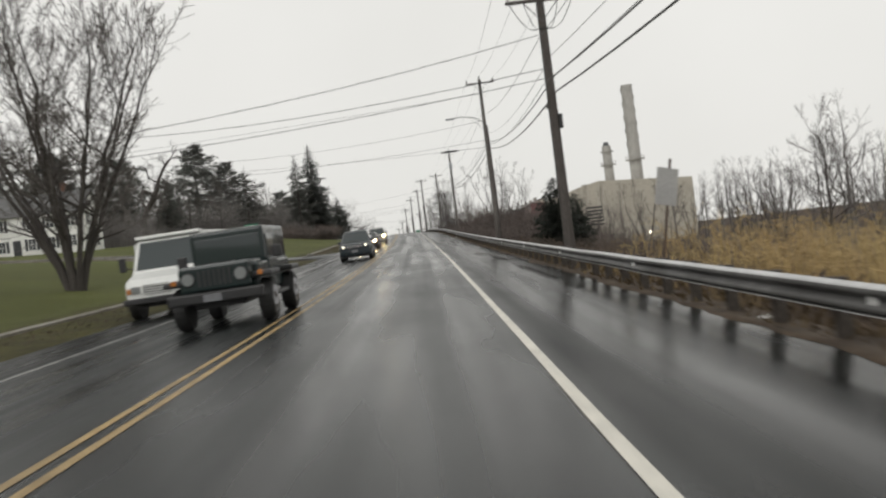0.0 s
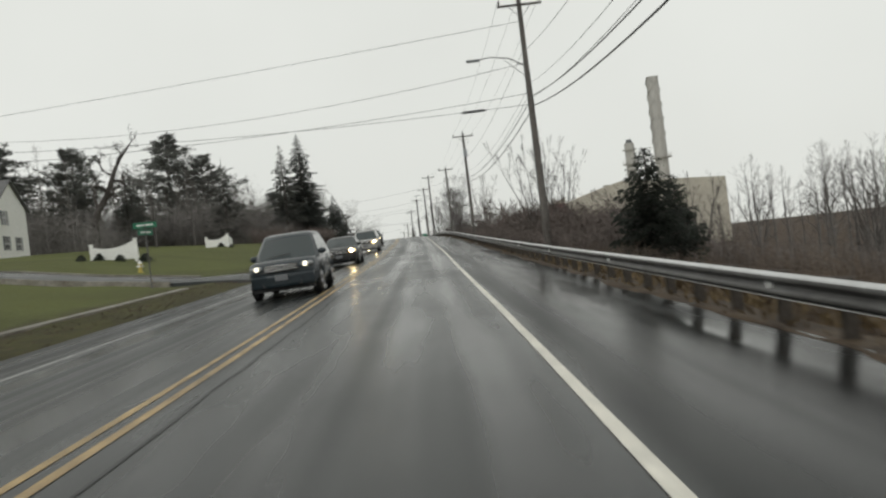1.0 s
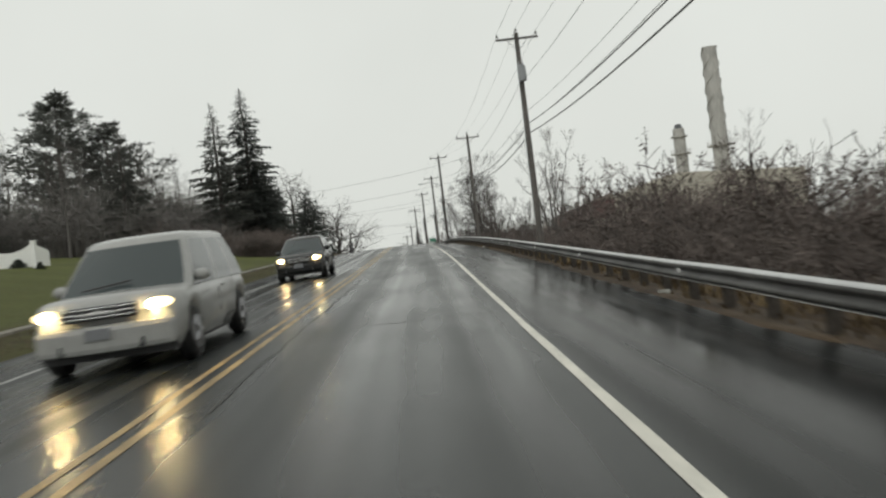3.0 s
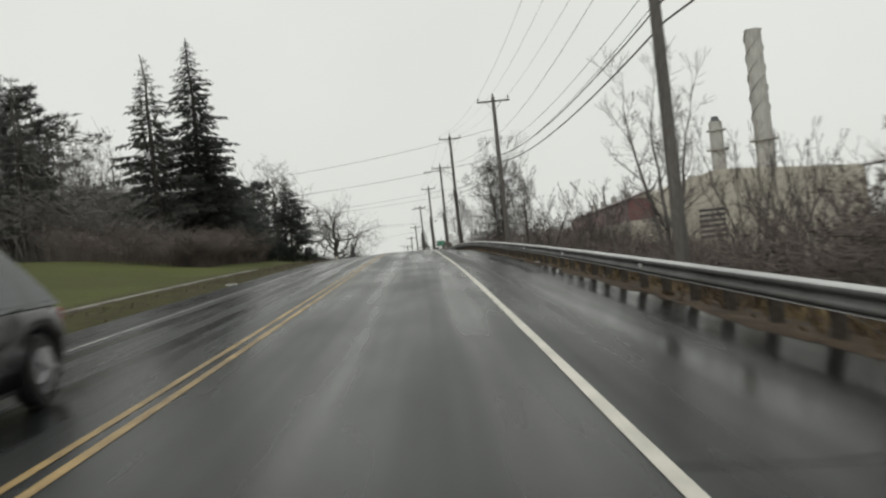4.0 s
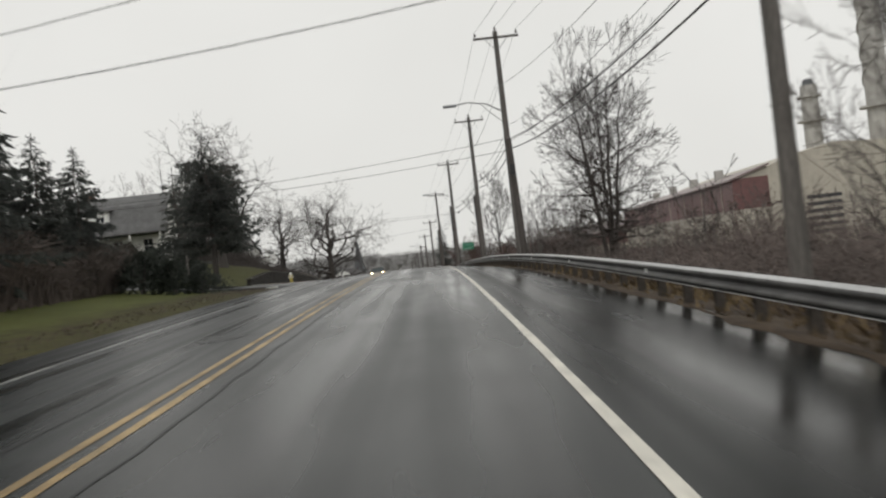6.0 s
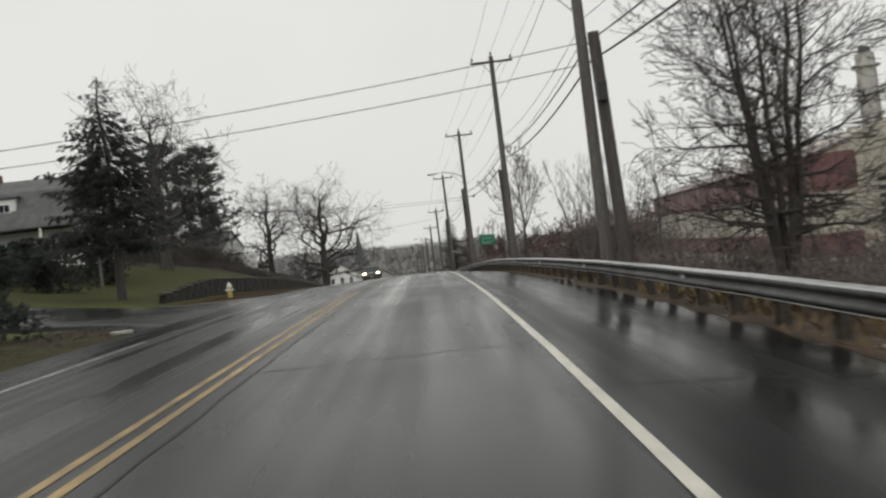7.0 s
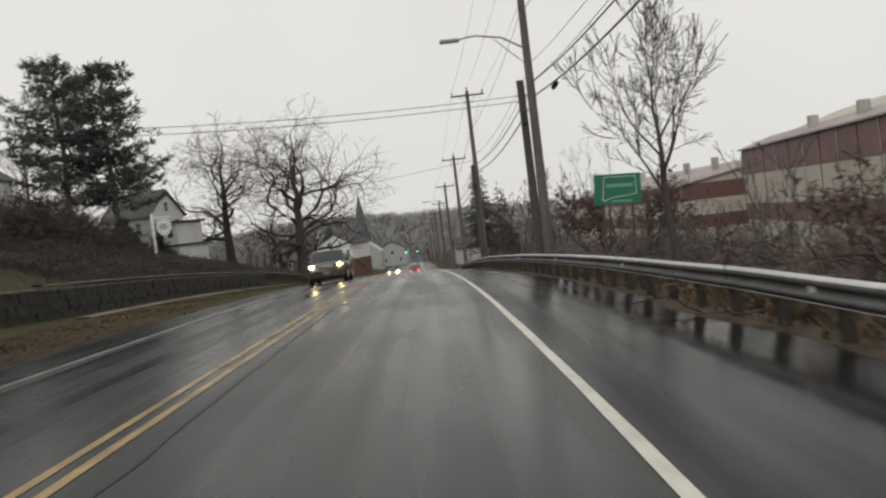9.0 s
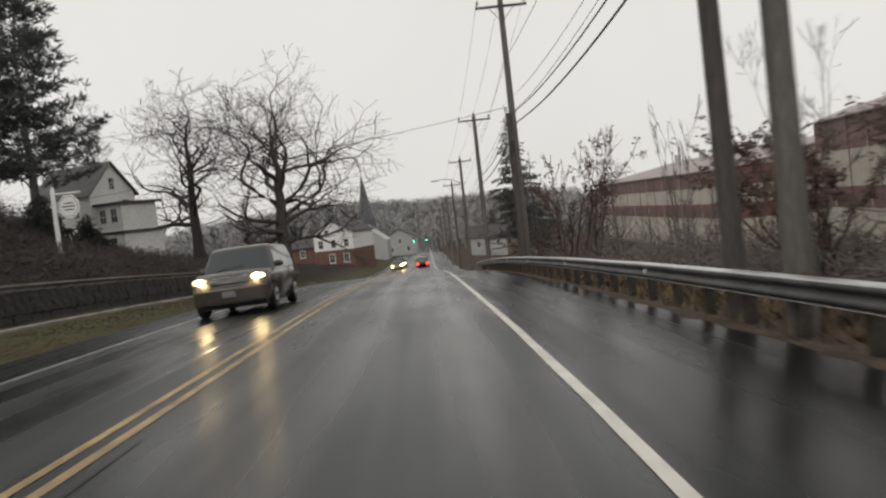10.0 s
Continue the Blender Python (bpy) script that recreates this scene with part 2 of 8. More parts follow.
def earth(name):
    """Winter ground: wet lawn on the house side, leaf litter and dead grass at the verges, brown brush floor on the far side. UV: metres across and along."""
    m = bpy.data.materials.new(name)
    m.use_nodes = True
    n, l = m.node_tree.nodes, m.node_tree.links
    b = n["Principled BSDF"]
    uv, tc = n.new("ShaderNodeUVMap"), n.new("ShaderNodeTexCoord")
    sep = n.new("ShaderNodeSeparateXYZ")
    l.new(uv.outputs["UV"], sep.inputs[0])

    def noise_at(scale, detail):
        t = n.new("ShaderNodeTexNoise")
        t.inputs["Scale"].default_value, t.inputs["Detail"].default_value = scale, detail
        l.new(tc.outputs["Object"], t.inputs["Vector"])
        return t.outputs["Fac"]

    def ranged(v, a, c, lo=0.0, hi=1.0):
        k = n.new("ShaderNodeMapRange")
        k.interpolation_type = "SMOOTHSTEP"
        l.new(v, k.inputs[0])
        for i, w in enumerate((a, c, lo, hi)):
            k.inputs[i + 1].default_value = w
        return k.outputs[0]

    def both(a, c, fac):
        k = n.new("ShaderNodeMix")
        k.data_type = "RGBA"
        for s, v in ((0, fac), (6, a), (7, c)):
            if isinstance(v, tuple):
                k.inputs[s].default_value = (*v, 1)
            else:
                l.new(v, k.inputs[s])
        return k.outputs[2]

    def sums(op, a, c):
        k = n.new("ShaderNodeMath")
        k.operation = op
        for i, v in enumerate((a, c)):
            if isinstance(v, (int, float)):
                k.inputs[i].default_value = v
            else:
                l.new(v, k.inputs[i])
        return k.outputs[0]

    broad, mid, fine = noise_at(0.12, 3), noise_at(1.3, 4), noise_at(14, 5)
    ragged = sums("ADD", sep.outputs[0], sums("MULTIPLY", sums("SUBTRACT", mid, 0.5), 3.0))
    lawn = both((0.094, 0.104, 0.034), (0.074, 0.081, 0.028), ranged(broad, 0.35, 0.65))
    lawn = both(lawn, (0.10, 0.085, 0.03), ranged(mid, 0.55, 0.8, 0.0, 0.7))
    lawn = both(lawn, (0.044, 0.043, 0.016), ranged(sep.outputs[1], 223, 231, 0.0, 0.75))
    verge = both((0.054, 0.044, 0.026), (0.033, 0.027, 0.019), ranged(mid, 0.35, 0.65))
    brush = both((0.075, 0.052, 0.033), (0.040, 0.029, 0.023), ranged(mid, 0.3, 0.7))
    grassy = both((0.066, 0.064, 0.024), (0.046, 0.042, 0.020), ranged(mid, 0.35, 0.65))
    verge_here = both(grassy, verge, ranged(sep.outputs[1], 196, 212))
    left = both(lawn, verge_here, ranged(ragged, -9.6, -7.8))
    # past the side street the bank is brown
    left = both(left, verge, ranged(sep.outputs[1], 256, 276))
    litter = both((0.034, 0.027, 0.021), (0.024, 0.020, 0.017), ranged(mid, 0.3, 0.7))
    left = both(left, litter, sums("MULTIPLY", ranged(sep.outputs[1], 262, 274), ranged(sep.outputs[0], -10.2, -10.8)))
    strip_green = both((0.062, 0.064, 0.024), (0.050, 0.040, 0.022), ranged(mid, 0.35, 0.65))
    onto = sums("MULTIPLY", ranged(sep.outputs[1], 252, 262), ranged(ragged, -9.4, -8.6))
    left = both(left, strip_green, onto)
    col = both(left, brush, ranged(sep.outputs[0], 4.0, 5.0))
    hsv = n.new("ShaderNodeHueSaturation")
    l.new(ranged(fine, 0.3, 0.7, 0.72, 1.28), hsv.inputs["Value"])
    l.new(col, hsv.inputs["Color"])
    l.new(hsv.outputs["Color"], b.inputs["Base Color"])
    b.inputs["Roughness"].default_value = 0.85
    b.inputs["Specular IOR Level"].default_value = 0.12
    bp = n.new("ShaderNodeBump")
    bp.inputs["Strength"].default_value, bp.inputs["Distance"].default_value = 0.7, 0.05
    l.new(fine, bp.inputs["Height"])
    l.new(bp.outputs["Normal"], b.inputs["Normal"])
    return m


GROUND = earth("winter_ground")

# ---- building tools ----
def mesh_from(name, verts, faces, material=None, smooth_shade=False, uvs=None):
    me = bpy.data.meshes.new(name)
    me.from_pydata([tuple(v) for v in verts], [], faces)
    if material:
        me.materials.append(material)
    if uvs is not None:
        layer = me.uv_layers.new(name="UVMap")
        loops = np.zeros(len(me.loops), dtype=np.int32)
        me.loops.foreach_get("vertex_index", loops)
        layer.data.foreach_set("uv", np.asarray(uvs, dtype=np.float32)[loops].ravel())
    if smooth_shade:
        me.polygons.foreach_set("use_smooth", [True] * len(me.polygons))
    me.update()
    return me


def part(name, data, material, parent, label=""):
    """One mesh object, from a bmesh or a mesh, under a thing or a part."""
    if isinstance(data, bmesh.types.BMesh):
        me = bpy.data.meshes.new(name)
        data.to_mesh(me)
        data.free()
        data = me
    if material and not data.materials:
        data.materials.append(material)
    ob = new(name, data)
    ob.parent = parent
    return tagged(ob, label)


def thing(name, place, label, category, group="", kind="", turn=0.0):
    ob = new(name)
    ob.empty_display_size = 0.2
    ob.matrix_world = pose(*place, 0, 0, turn)
    return tagged(ob, label, category, group, kind)


def box_bm(x0, y0, z0, x1, y1, z1, bevel=0.0, bm=None):
    made = bm or bmesh.new()
    r = bmesh.ops.create_cube(made, size=1.0)
    bmesh.ops.scale(made, vec=(x1 - x0, y1 - y0, z1 - z0), verts=r["verts"])
    bmesh.ops.translate(made, vec=((x0 + x1) / 2, (y0 + y1) / 2, (z0 + z1) / 2), verts=r["verts"])
    if bevel:
        edges = list({e for v in r["verts"] for e in v.link_edges})
        bmesh.ops.bevel(made, geom=edges, offset=bevel, segments=2, affect="EDGES", profile=0.6)
    return made


def cyl_bm(p, q, r0, r1, sides=10, bm=None, caps=True):
    made = bm or bmesh.new()
    p, q = Vector(p), Vector(q)
    r = bmesh.ops.create_cone(made, cap_ends=caps, segments=sides, radius1=r0, radius2=max(r1, 1e-4), depth=(q - p).length)
    turn = (q - p).to_track_quat("Z", "Y").to_matrix().to_4x4()
    bmesh.ops.transform(made, matrix=Matrix.Translation((p + q) / 2) @ turn, verts=r["verts"])
    return made


def prism_bm(outline, thick, bm=None, axis="x"):
    """A flat outline of (a, b) pairs, drawn out to both sides by half the thickness: axis x gives (a, b) as (y, z)."""
    made = bm or bmesh.new()
    sides = []
    for s in (-thick / 2, thick / 2):
        sides.append([made.verts.new((s, a, b) if axis == "x" else (a, s, b) if axis == "y" else (a, b, s)) for a, b in outline])
    k = len(outline)
    for i in range(k):
        made.faces.new((sides[0][i], sides[0][(i + 1) % k], sides[1][(i + 1) % k], sides[1][i]))
    made.faces.new(sides[0][::-1])
    made.faces.new(sides[1])
    bmesh.ops.recalc_face_normals(made, faces=made.faces)
    return made


class Tubes:
    """Gathers many tapered tubes in plain lists, for branches, stems and wires."""

    def __init__(self):
        self.v, self.f = [], []

    def line(self, pts, radii, sides=4):
        base = len(self.v)
        k = len(pts)
        for i, p in enumerate(pts):
            d = (pts[min(i + 1, k - 1)] - pts[max(i - 1, 0)]).normalized()
            a = d.orthogonal().normalized()
            c = d.cross(a)
            for s in range(sides):
                w = 2 * math.pi * s / sides
                self.v.append(p + radii[i] * (math.cos(w) * a + math.sin(w) * c))
        for i in range(k - 1):
            for s in range(sides):
                t = (s + 1) % sides
                self.f.append((base + i * sides + s, base + i * sides + t, base + (i + 1) * sides + t, base + (i + 1) * sides + s))

    def tri(self, a, b, c):
        k = len(self.v)
        self.v += [a, b, c]
        self.f.append((k, k + 1, k + 2))

    def quad(self, a, b, c, d):
        k = len(self.v)
        self.v += [a, b, c, d]
        self.f.append((k, k + 1, k + 2, k + 3))

    def mesh(self, name, material, smooth_shade=True):
        return mesh_from(name, self.v, self.f, material, smooth_shade)


def beside_hill(u, y):
    """How far the ground lies below the far hill that the street climbs."""
    return 12.0 * smooth(600, 950, y) * smooth(70, 190, abs(u + 10)) + 0.02 * max(0.0, u - 6) * smooth(430, 600, y)


def ground_rel(u, y):
    """The ground's height over the centre line, at u metres to the right of it."""
    if u > RIGHT_EDGE - 0.05:
        near = lerp_table(((6.9, -0.53), (7.6, -0.60), (8.5, -0.66), (12, -1.3), (24, -3.2)), min(u, 24))
        floor_z = -4.2 - 2.5 * smooth(250, 420, y)
        deep = floor_z - zc(y)
        k = smooth(14, 44, u)
        far = smooth(430, 600, y)
        return (near * (1 - k) + deep * k) * (1 - far) + far * (-0.6 + 0.02 * (u - 6)) - beside_hill(u, y)
    if u < LEFT_EDGE + 0.05:
        a = lerp_table(((-70, 4.6), (-40, 3.3), (-21, 1.75), (-15, 0.75), (-10, 0.12), (-8.4, 0.03), (-7.4, 0.0), (-5.2, -0.10)), u)
        # steep bank past the side street
        c = lerp_table(((-70, 9.5), (-45, 7.0), (-31, 5.9), (-24, 4.4), (-16, 2.8), (-10.8, 1.16), (-10.2, 0.15), (-8.0, 0.0), (-5.2, -0.10)), u)
        e = lerp_table(((-70, 8.5), (-30, 5.6), (-24, 4.2), (-16, 2.25), (-10.8, 1.03), (-10.2, 0.15), (-8.0, 0.0), (-5.2, -0.10)), u)
        d = lerp_table(((-70, 4.0), (-30, 2.6), (-12, 1.0), (-8, 0.0), (-5.2, -0.10)), u)
        k = smooth(240, 268, y)
        i, j = smooth(304, 340, y), smooth(352, 400, y)
        return ((a * (1 - k) + c * k) * (1 - i) + e * i) * (1 - j) + d * j - beside_hill(u, y)
    return road_rel(u) - 0.12


def road_rel(u):
    """The road's own cross fall."""
    if u > LANE_R:
        return -0.02 * LANE_R - (u - LANE_R) * 0.125
    return -0.02 * abs(u)


def ground_z(x, y):
    return zc(y) + ground_rel(x - xc(y), y)


def at_road(u, y, lift=0.0):
    return Vector((xc(y) + u, y, zc(y) + (road_rel(u) if LEFT_EDGE <= u <= RIGHT_EDGE else ground_rel(u, y)) + lift))


def heading(y):
    """Degrees by which the road's line turns to the left at y."""
    return math.degrees(math.atan2(-(xc(y + 2) - xc(y - 2)), 4.0))


def ribbon(name, us, ys, height, material, uv=True, thick=0.0):
    verts, faces, uvs = [], [], []
    for y in ys:
        for u in us:
            verts.append((xc(y) + u, y, zc(y) + height(u, y)))
            uvs.append((u, y))
    k = len(us)
    for i in range(len(ys) - 1):
        for j in range(k - 1):
            faces.append((i * k + j, i * k + j + 1, (i + 1) * k + j + 1, (i + 1) * k + j))
    return mesh_from(name, verts, faces, material, True, uvs if uv else None)

# ---- ground, road, lines ----
def stations(a, b, step):
    k = max(1, round((b - a) / step))
    return [a + (b - a) * i / k for i in range(k + 1)]


US = [-900, -400, -200, -120, -70, -55, -45, -40, -34, -30, -26, -24, -21, -18, -16, -15, -12, -10.8, -10.2, -10, -9, -8.4, -7.4, -6.2, -5.2, -4.9, -2, 2, 6.25, 6.6, 6.9, 7.6,
      8.5, 10, 12, 14, 17, 20, 24, 28, 32, 37, 44, 60, 90, 140, 220, 400, 900]
YS = stations(-300, -40, 20) + stations(-38, 420, 2.0) + stations(430, 700, 10) + [750, 800, 900, 1000, 1200, 1500, 2000, 3000]


SIDE_STREETS = ((72.5, 78.5), (213.0, 224.0))


def rough_ground(u, y):
    r = ground_rel(u, y)
    if -62 < u < -4.9:
        for a, b in SIDE_STREETS:
            flare = 4.5 * max(0.0, 1 - (abs(u) - 4.6) / 5.0) ** 2
            if a - flare - 0.6 < y < b + flare + 0.6:
                return r - 0.16
    if u < -5.1 or u > 6.8:
        r += 0.10 * noise.noise(Vector((u * 0.35, y * 0.35, 0))) * min(1.0, (abs(u) - 5) / 4) + 0.5 * noise.noise(Vector((u * 0.03, y * 0.03, 3))) * min(1.0, max(0, abs(u) - 12) / 30)
    return r


ground = tagged(new("ground", ribbon("ground", US, YS, rough_ground, GROUND)), "wet winter lawn, dead grass and brush floor on a hillside", "ground", kind="structure")
ROAD_YS = stations(-60, 640, 2.0)
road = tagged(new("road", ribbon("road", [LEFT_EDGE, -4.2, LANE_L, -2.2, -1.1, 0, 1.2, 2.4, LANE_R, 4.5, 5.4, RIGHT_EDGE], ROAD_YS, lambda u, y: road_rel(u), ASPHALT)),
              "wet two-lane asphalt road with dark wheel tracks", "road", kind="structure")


def painted(name, u0, u1, spans, material, label):
    bm_v, bm_f, uvs = [], [], []
    for a, b in spans:
        ys = stations(a, b, 2.0)
        for i, y in enumerate(ys):
            k = len(bm_v)
            wob0, wob1 = 0.012 * noise.noise(Vector((y * 0.7, u0, 0))), 0.012 * noise.noise(Vector((y * 0.7, u1, 5)))
            for u in (u0 + wob0, u1 + wob1):
                bm_v.append((xc(y) + u, y, zc(y) + road_rel(u) + 0.005))
            if i:
                bm_f.append((k - 2, k - 1, k + 1, k))
    ob = new(name, mesh_from(name, bm_v, bm_f, material))
    return tagged(ob, label, "road marking", kind="structure")


painted("edge_line", LANE_R - 0.055, LANE_R + 0.055, [(-60, 640)], WHITE_LINE, "solid worn white edge line on wet asphalt")
painted("shoulder_line", LANE_L - 0.06, LANE_L + 0.06, [(-60, 66), (90, 204), (229, 640)], FADED_LINE, "thin faded white edge line on wet asphalt")
painted("centre_line_near", 0.065, 0.16, [(-60, 215), (226.9, 640)], YELLOW, "solid yellow centre line on wet asphalt")
painted("centre_line_far", -0.16, -0.065, [(-60, 214.5), (226.75, 640)], YELLOW, "solid yellow centre line on wet asphalt")

# ---- guardrail ----
RAIL_U, POST_STEP = 6.98, 1.85


def rail_z(y):
    """Height of the beam's middle; it stands higher on the last bend."""
    return zc(y) + 0.048 + 0.115 * smooth(225, 258, y)


def w_beam():
    """A corrugated beam that follows the road, 0.31 m deep, 4 mm thick."""
    front = [(0.00, -0.155), (-0.012, -0.150), (-0.075, -0.115), (-0.083, -0.095), (-0.083, -0.070), (-0.070, -0.050), (-0.008, -0.018), (-0.002, 0.0),
             (-0.008, 0.018), (-0.070, 0.050), (-0.083, 0.070), (-0.083, 0.095), (-0.075, 0.115), (-0.012, 0.150), (0.0, 0.155)]
    ring = front + [(x + 0.006, z) for x, z in reversed(front)]
    ys = stations(-40, 336, 1.0)
    verts, faces = [], []
    for y in ys:
        c = at_road(RAIL_U, y)
        z = rail_z(y) + 0.012 * noise.noise(Vector((0, y * 0.25, 0)))
        for x, dz in ring:
            verts.append((c.x + x, y, z + dz))
    k = len(ring)
    for i in range(len(ys) - 1):
        for j in range(k):
            faces.append((i * k + j, i * k + (j + 1) % k, (i + 1) * k + (j + 1) % k, (i + 1) * k + j))
    return mesh_from("beam", verts, faces, GALVANISED, True)


guardrail = thing("guardrail", (0, 0, 0), "galvanised corrugated steel guardrail on weathered posts, wet", "guardrail")
part("beam", w_beam(), None, guardrail, "dull galvanised corrugated steel beam")
# strips on both edges of the beam's metal; sky glint put into their colour
for prof, words in ((((-0.080, 0.122), (-0.062, 0.139), (0.012, 0.163), (0.012, 0.155)), "wet upper lip with sky glint put into its colour"), (((-0.050, -0.162), (-0.047, -0.153), (-0.004, -0.147), (-0.004, -0.160)), "wet lower lip, added as a ledge, sky glint put into its colour")):
    v, f = [], []
    for y in stations(-40, 336, 1.0):
        z = rail_z(y) + 0.012 * noise.noise(Vector((0, y * 0.25, 0)))
        x = xc(y) + RAIL_U
        v += [(x + dx, y, z + dz) for dx, dz in prof]
    n = len(v) // 4
    for i in range(n - 1):
        for j in range(4):
            f.append((i * 4 + j, i * 4 + (j + 1) % 4, i * 4 + 4 + (j + 1) % 4, i * 4 + 4 + j))
    part("lip", mesh_from("lip", v, f, GLINT_STEEL), None, guardrail, words)
post_bm = box_bm(-0.08, -0.075, -0.6, 0.08, 0.075, 0.74, 0.012)
box_bm(-0.22, -0.06, 0.46, -0.082, 0.06, 0.76, 0.01, post_bm)
post_mesh = bpy.data.meshes.new("post")
post_bm.to_mesh(post_mesh)
post_bm.free()
post_mesh.materials.append(POST_STEEL)
rnd = random.Random(4)
for i in range(int(372 / POST_STEP)):
    y = -38 + i * POST_STEP
    p = part("post", post_mesh, None, guardrail)
    p.matrix_world = pose(xc(y) + RAIL_U + 0.23, y, rail_z(y) - 0.60, rnd.uniform(-1.5, 1.5), rnd.uniform(-1.5, 1.5), heading(y))
tab_bm = box_bm(-0.012, -0.035, -0.045, 0.012, 0.035, 0.045, 0.006)
tab_mesh = bpy.data.meshes.new("reflector")
tab_bm.to_mesh(tab_mesh)
tab_bm.free()
REFLECT = shade("white_reflector", (0.75, 0.75, 0.73), 0.25, vary=0.1, bump=0)
tab_mesh.materials.append(REFLECT)
for i in range(38):
    y = -32.0 + i * 10.2
    p = part("reflector", tab_mesh, None, guardrail, "small white reflector tab")
    p.matrix_world = pose(xc(y) + RAIL_U - 0.045, y, rail_z(y), 0, 0, heading(y) + 35)

# ---- utility poles ----
# right-hand distance from the centre line, station, height, arm, lamp height, transformer, wood
POLES = [(8.3, -32, 12.0, 1, 0, 0, 0), (7.65, 31.5, 10.4, 2, 0, 0, 1), (9.3, 77.4, 13.2, 1, 9.7, 0, 0), (9.3, 136.4, 11.8, 1, 0, 1, 0), (9.2, 180.0, 10.8, 1, 0, 0, 0),
         (7.55, 212.3, 12.2, 1, 8.05, 0, 0), (7.6, 238.95, 12.0, 1, 0, 0, 0), (7.35, 267.6, 12.3, 1, 8.35, 0, 0), (7.5, 299.5, 12.6, 1, 0, 0, 0), (7.3, 324.2, 11.2, 1, 0, 0, 0),
         (7.2, 352, 11.5, 1, 9.0, 0, 0)] + [(7.2, y, 11.5, 1, 0, 0, 0) for y in (384, 418, 455, 500)]


def pole_foot(u, y):
    return Vector((xc(y) + u, y, zc(y) + ground_rel(u, y)))


def utility_pole(u, y, h, arm, lamp, can, dark):
    foot = pole_foot(u, y)
    top = zc(y) + h - foot.z
    words = "weathered wooden utility pole with crossarm" + (", lamp" if lamp else "") + (", transformer can" if can else "")
    ob = thing("utility_pole", foot, words + ", behind the guardrail", "utility pole", "roadside utility poles", turn=heading(y))
    part("shaft", cyl_bm((0, 0, -0.5), (0, 0, top), 0.20, 0.13, 12), DARK_WOOD if dark else POLE_WOOD, ob)
    arms = [top - 0.35] if arm == 1 else [top - 0.35, top - 1.72]
    for az in arms:
        part("crossarm", box_bm(-1.22, -0.15, az - 0.06, 1.22, -0.06 - 0.01, az + 0.06, 0.01), DARK_WOOD, ob, "dark timber crossarm")
        if az != arms[0]:
            # slack jumper loops from the lower arm to the shaft
            for ax in (-1.12, -0.62, 0.62, 1.12):
                t = Tubes()
                t.line([Vector((ax + (0 - ax) * q, -0.16, az - 0.95 * q - 0.45 * math.sin(math.pi * q))) for q in (0, 0.15, 0.3, 0.45, 0.6, 0.75, 0.9, 1)], [0.014] * 8, 5)
                part("jumper", t.mesh("jumper", CABLE), None, ob, "slack black jumper cable")
            part("cable_box", box_bm(0.15, -0.16, top - 6.2, 0.27, -0.02, top - 5.7, 0.02), CABLE, ob, "black cable box")
        for bx in (-0.6, 0.6):
            part("brace", cyl_bm((bx, -0.12, az - 0.05), (0, -0.13, az - 0.75), 0.016, 0.016, 6), GALVANISED, ob)
        for ix in (-1.12, 0.0, 1.12):
            bm = cyl_bm((ix, -0.11, az + 0.05 if ix else top - 0.02), (ix, -0.11 if ix else 0, (az + 0.17) if ix else top + 0.12), 0.02, 0.02, 6)
            z0 = az + 0.15 if ix else top + 0.1
            cyl_bm((ix, -0.11 if ix else 0, z0), (ix, -0.11 if ix else 0, z0 + 0.16), 0.065, 0.04, 8, bm)
            part("insulator", bm, CERAMIC, ob)
    if lamp:
        lz = zc(y) + lamp - foot.z
        t = Tubes()
        pts = [Vector((-0.1, 0, lz - 0.15)), Vector((-0.9, 0, lz + 0.32)), Vector((-1.9, 0, lz + 0.5)), Vector((-2.6, 0, lz + 0.42))]
        t.line(pts, [0.035, 0.032, 0.03, 0.028], 8)
        t.line([Vector((-0.1, 0, lz - 0.75)), Vector((-1.2, 0, lz + 0.3))], [0.015, 0.015], 6)
        part("lamp_arm", t.mesh("lamp_arm", GALVANISED), None, ob)
        bm = box_bm(-3.25, -0.14, lz + 0.33, -2.5, 0.14, lz + 0.47, 0.05)
        part("lamp_head", bm, CAN_GREY, ob, "grey cobra-head street lamp, unlit")
    if can:
        cz = top - 2.4
        bm = cyl_bm((0.02, -0.42, cz - 0.45), (0.02, -0.42, cz + 0.4), 0.24, 0.24, 16)
        cyl_bm((0.02, -0.42, cz + 0.4), (0.02, -0.42, cz + 0.48), 0.24, 0.10, 16, bm)
        for s in (-0.1, 0.12):
            cyl_bm((s, -0.42, cz + 0.45), (s, -0.42, cz + 0.68), 0.03, 0.025, 8, bm)
        part("transformer", bm, CAN_GREY, ob, "grey transformer can")
    return ob


for row in POLES:
    utility_pole(*row)


def stub_pole(u, y, h, lean, box=True):
    foot = pole_foot(u, y)
    ob = thing("stub_pole", foot, "older dark wooden pole cut short, beside a taller pole", "utility pole", "old stub poles")
    part("shaft", cyl_bm((0, 0, -0.5), (lean, 0, h + (zc(y) - foot.z)), 0.18, 0.15, 12), DARK_WOOD, ob)
    if box:
        part("cable_box", box_bm(lean * 0.9 - 0.13, -0.32, h - 1.2, lean * 0.9 + 0.13, -0.15, h - 0.7, 0.02), CABLE, ob, "black cable splice box")
    return ob


stub_pole(9.66, 79.3, 9.4, -0.08)
stub_pole(7.45, 209.2, 6.0, -0.2)
stub_pole(7.52, 239.45, 5.44, -0.09, False)
stub_pole(7.36, 270.0, 7.4, -0.05)
stub_pole(7.2, 298.2, 7.0, 0.0)

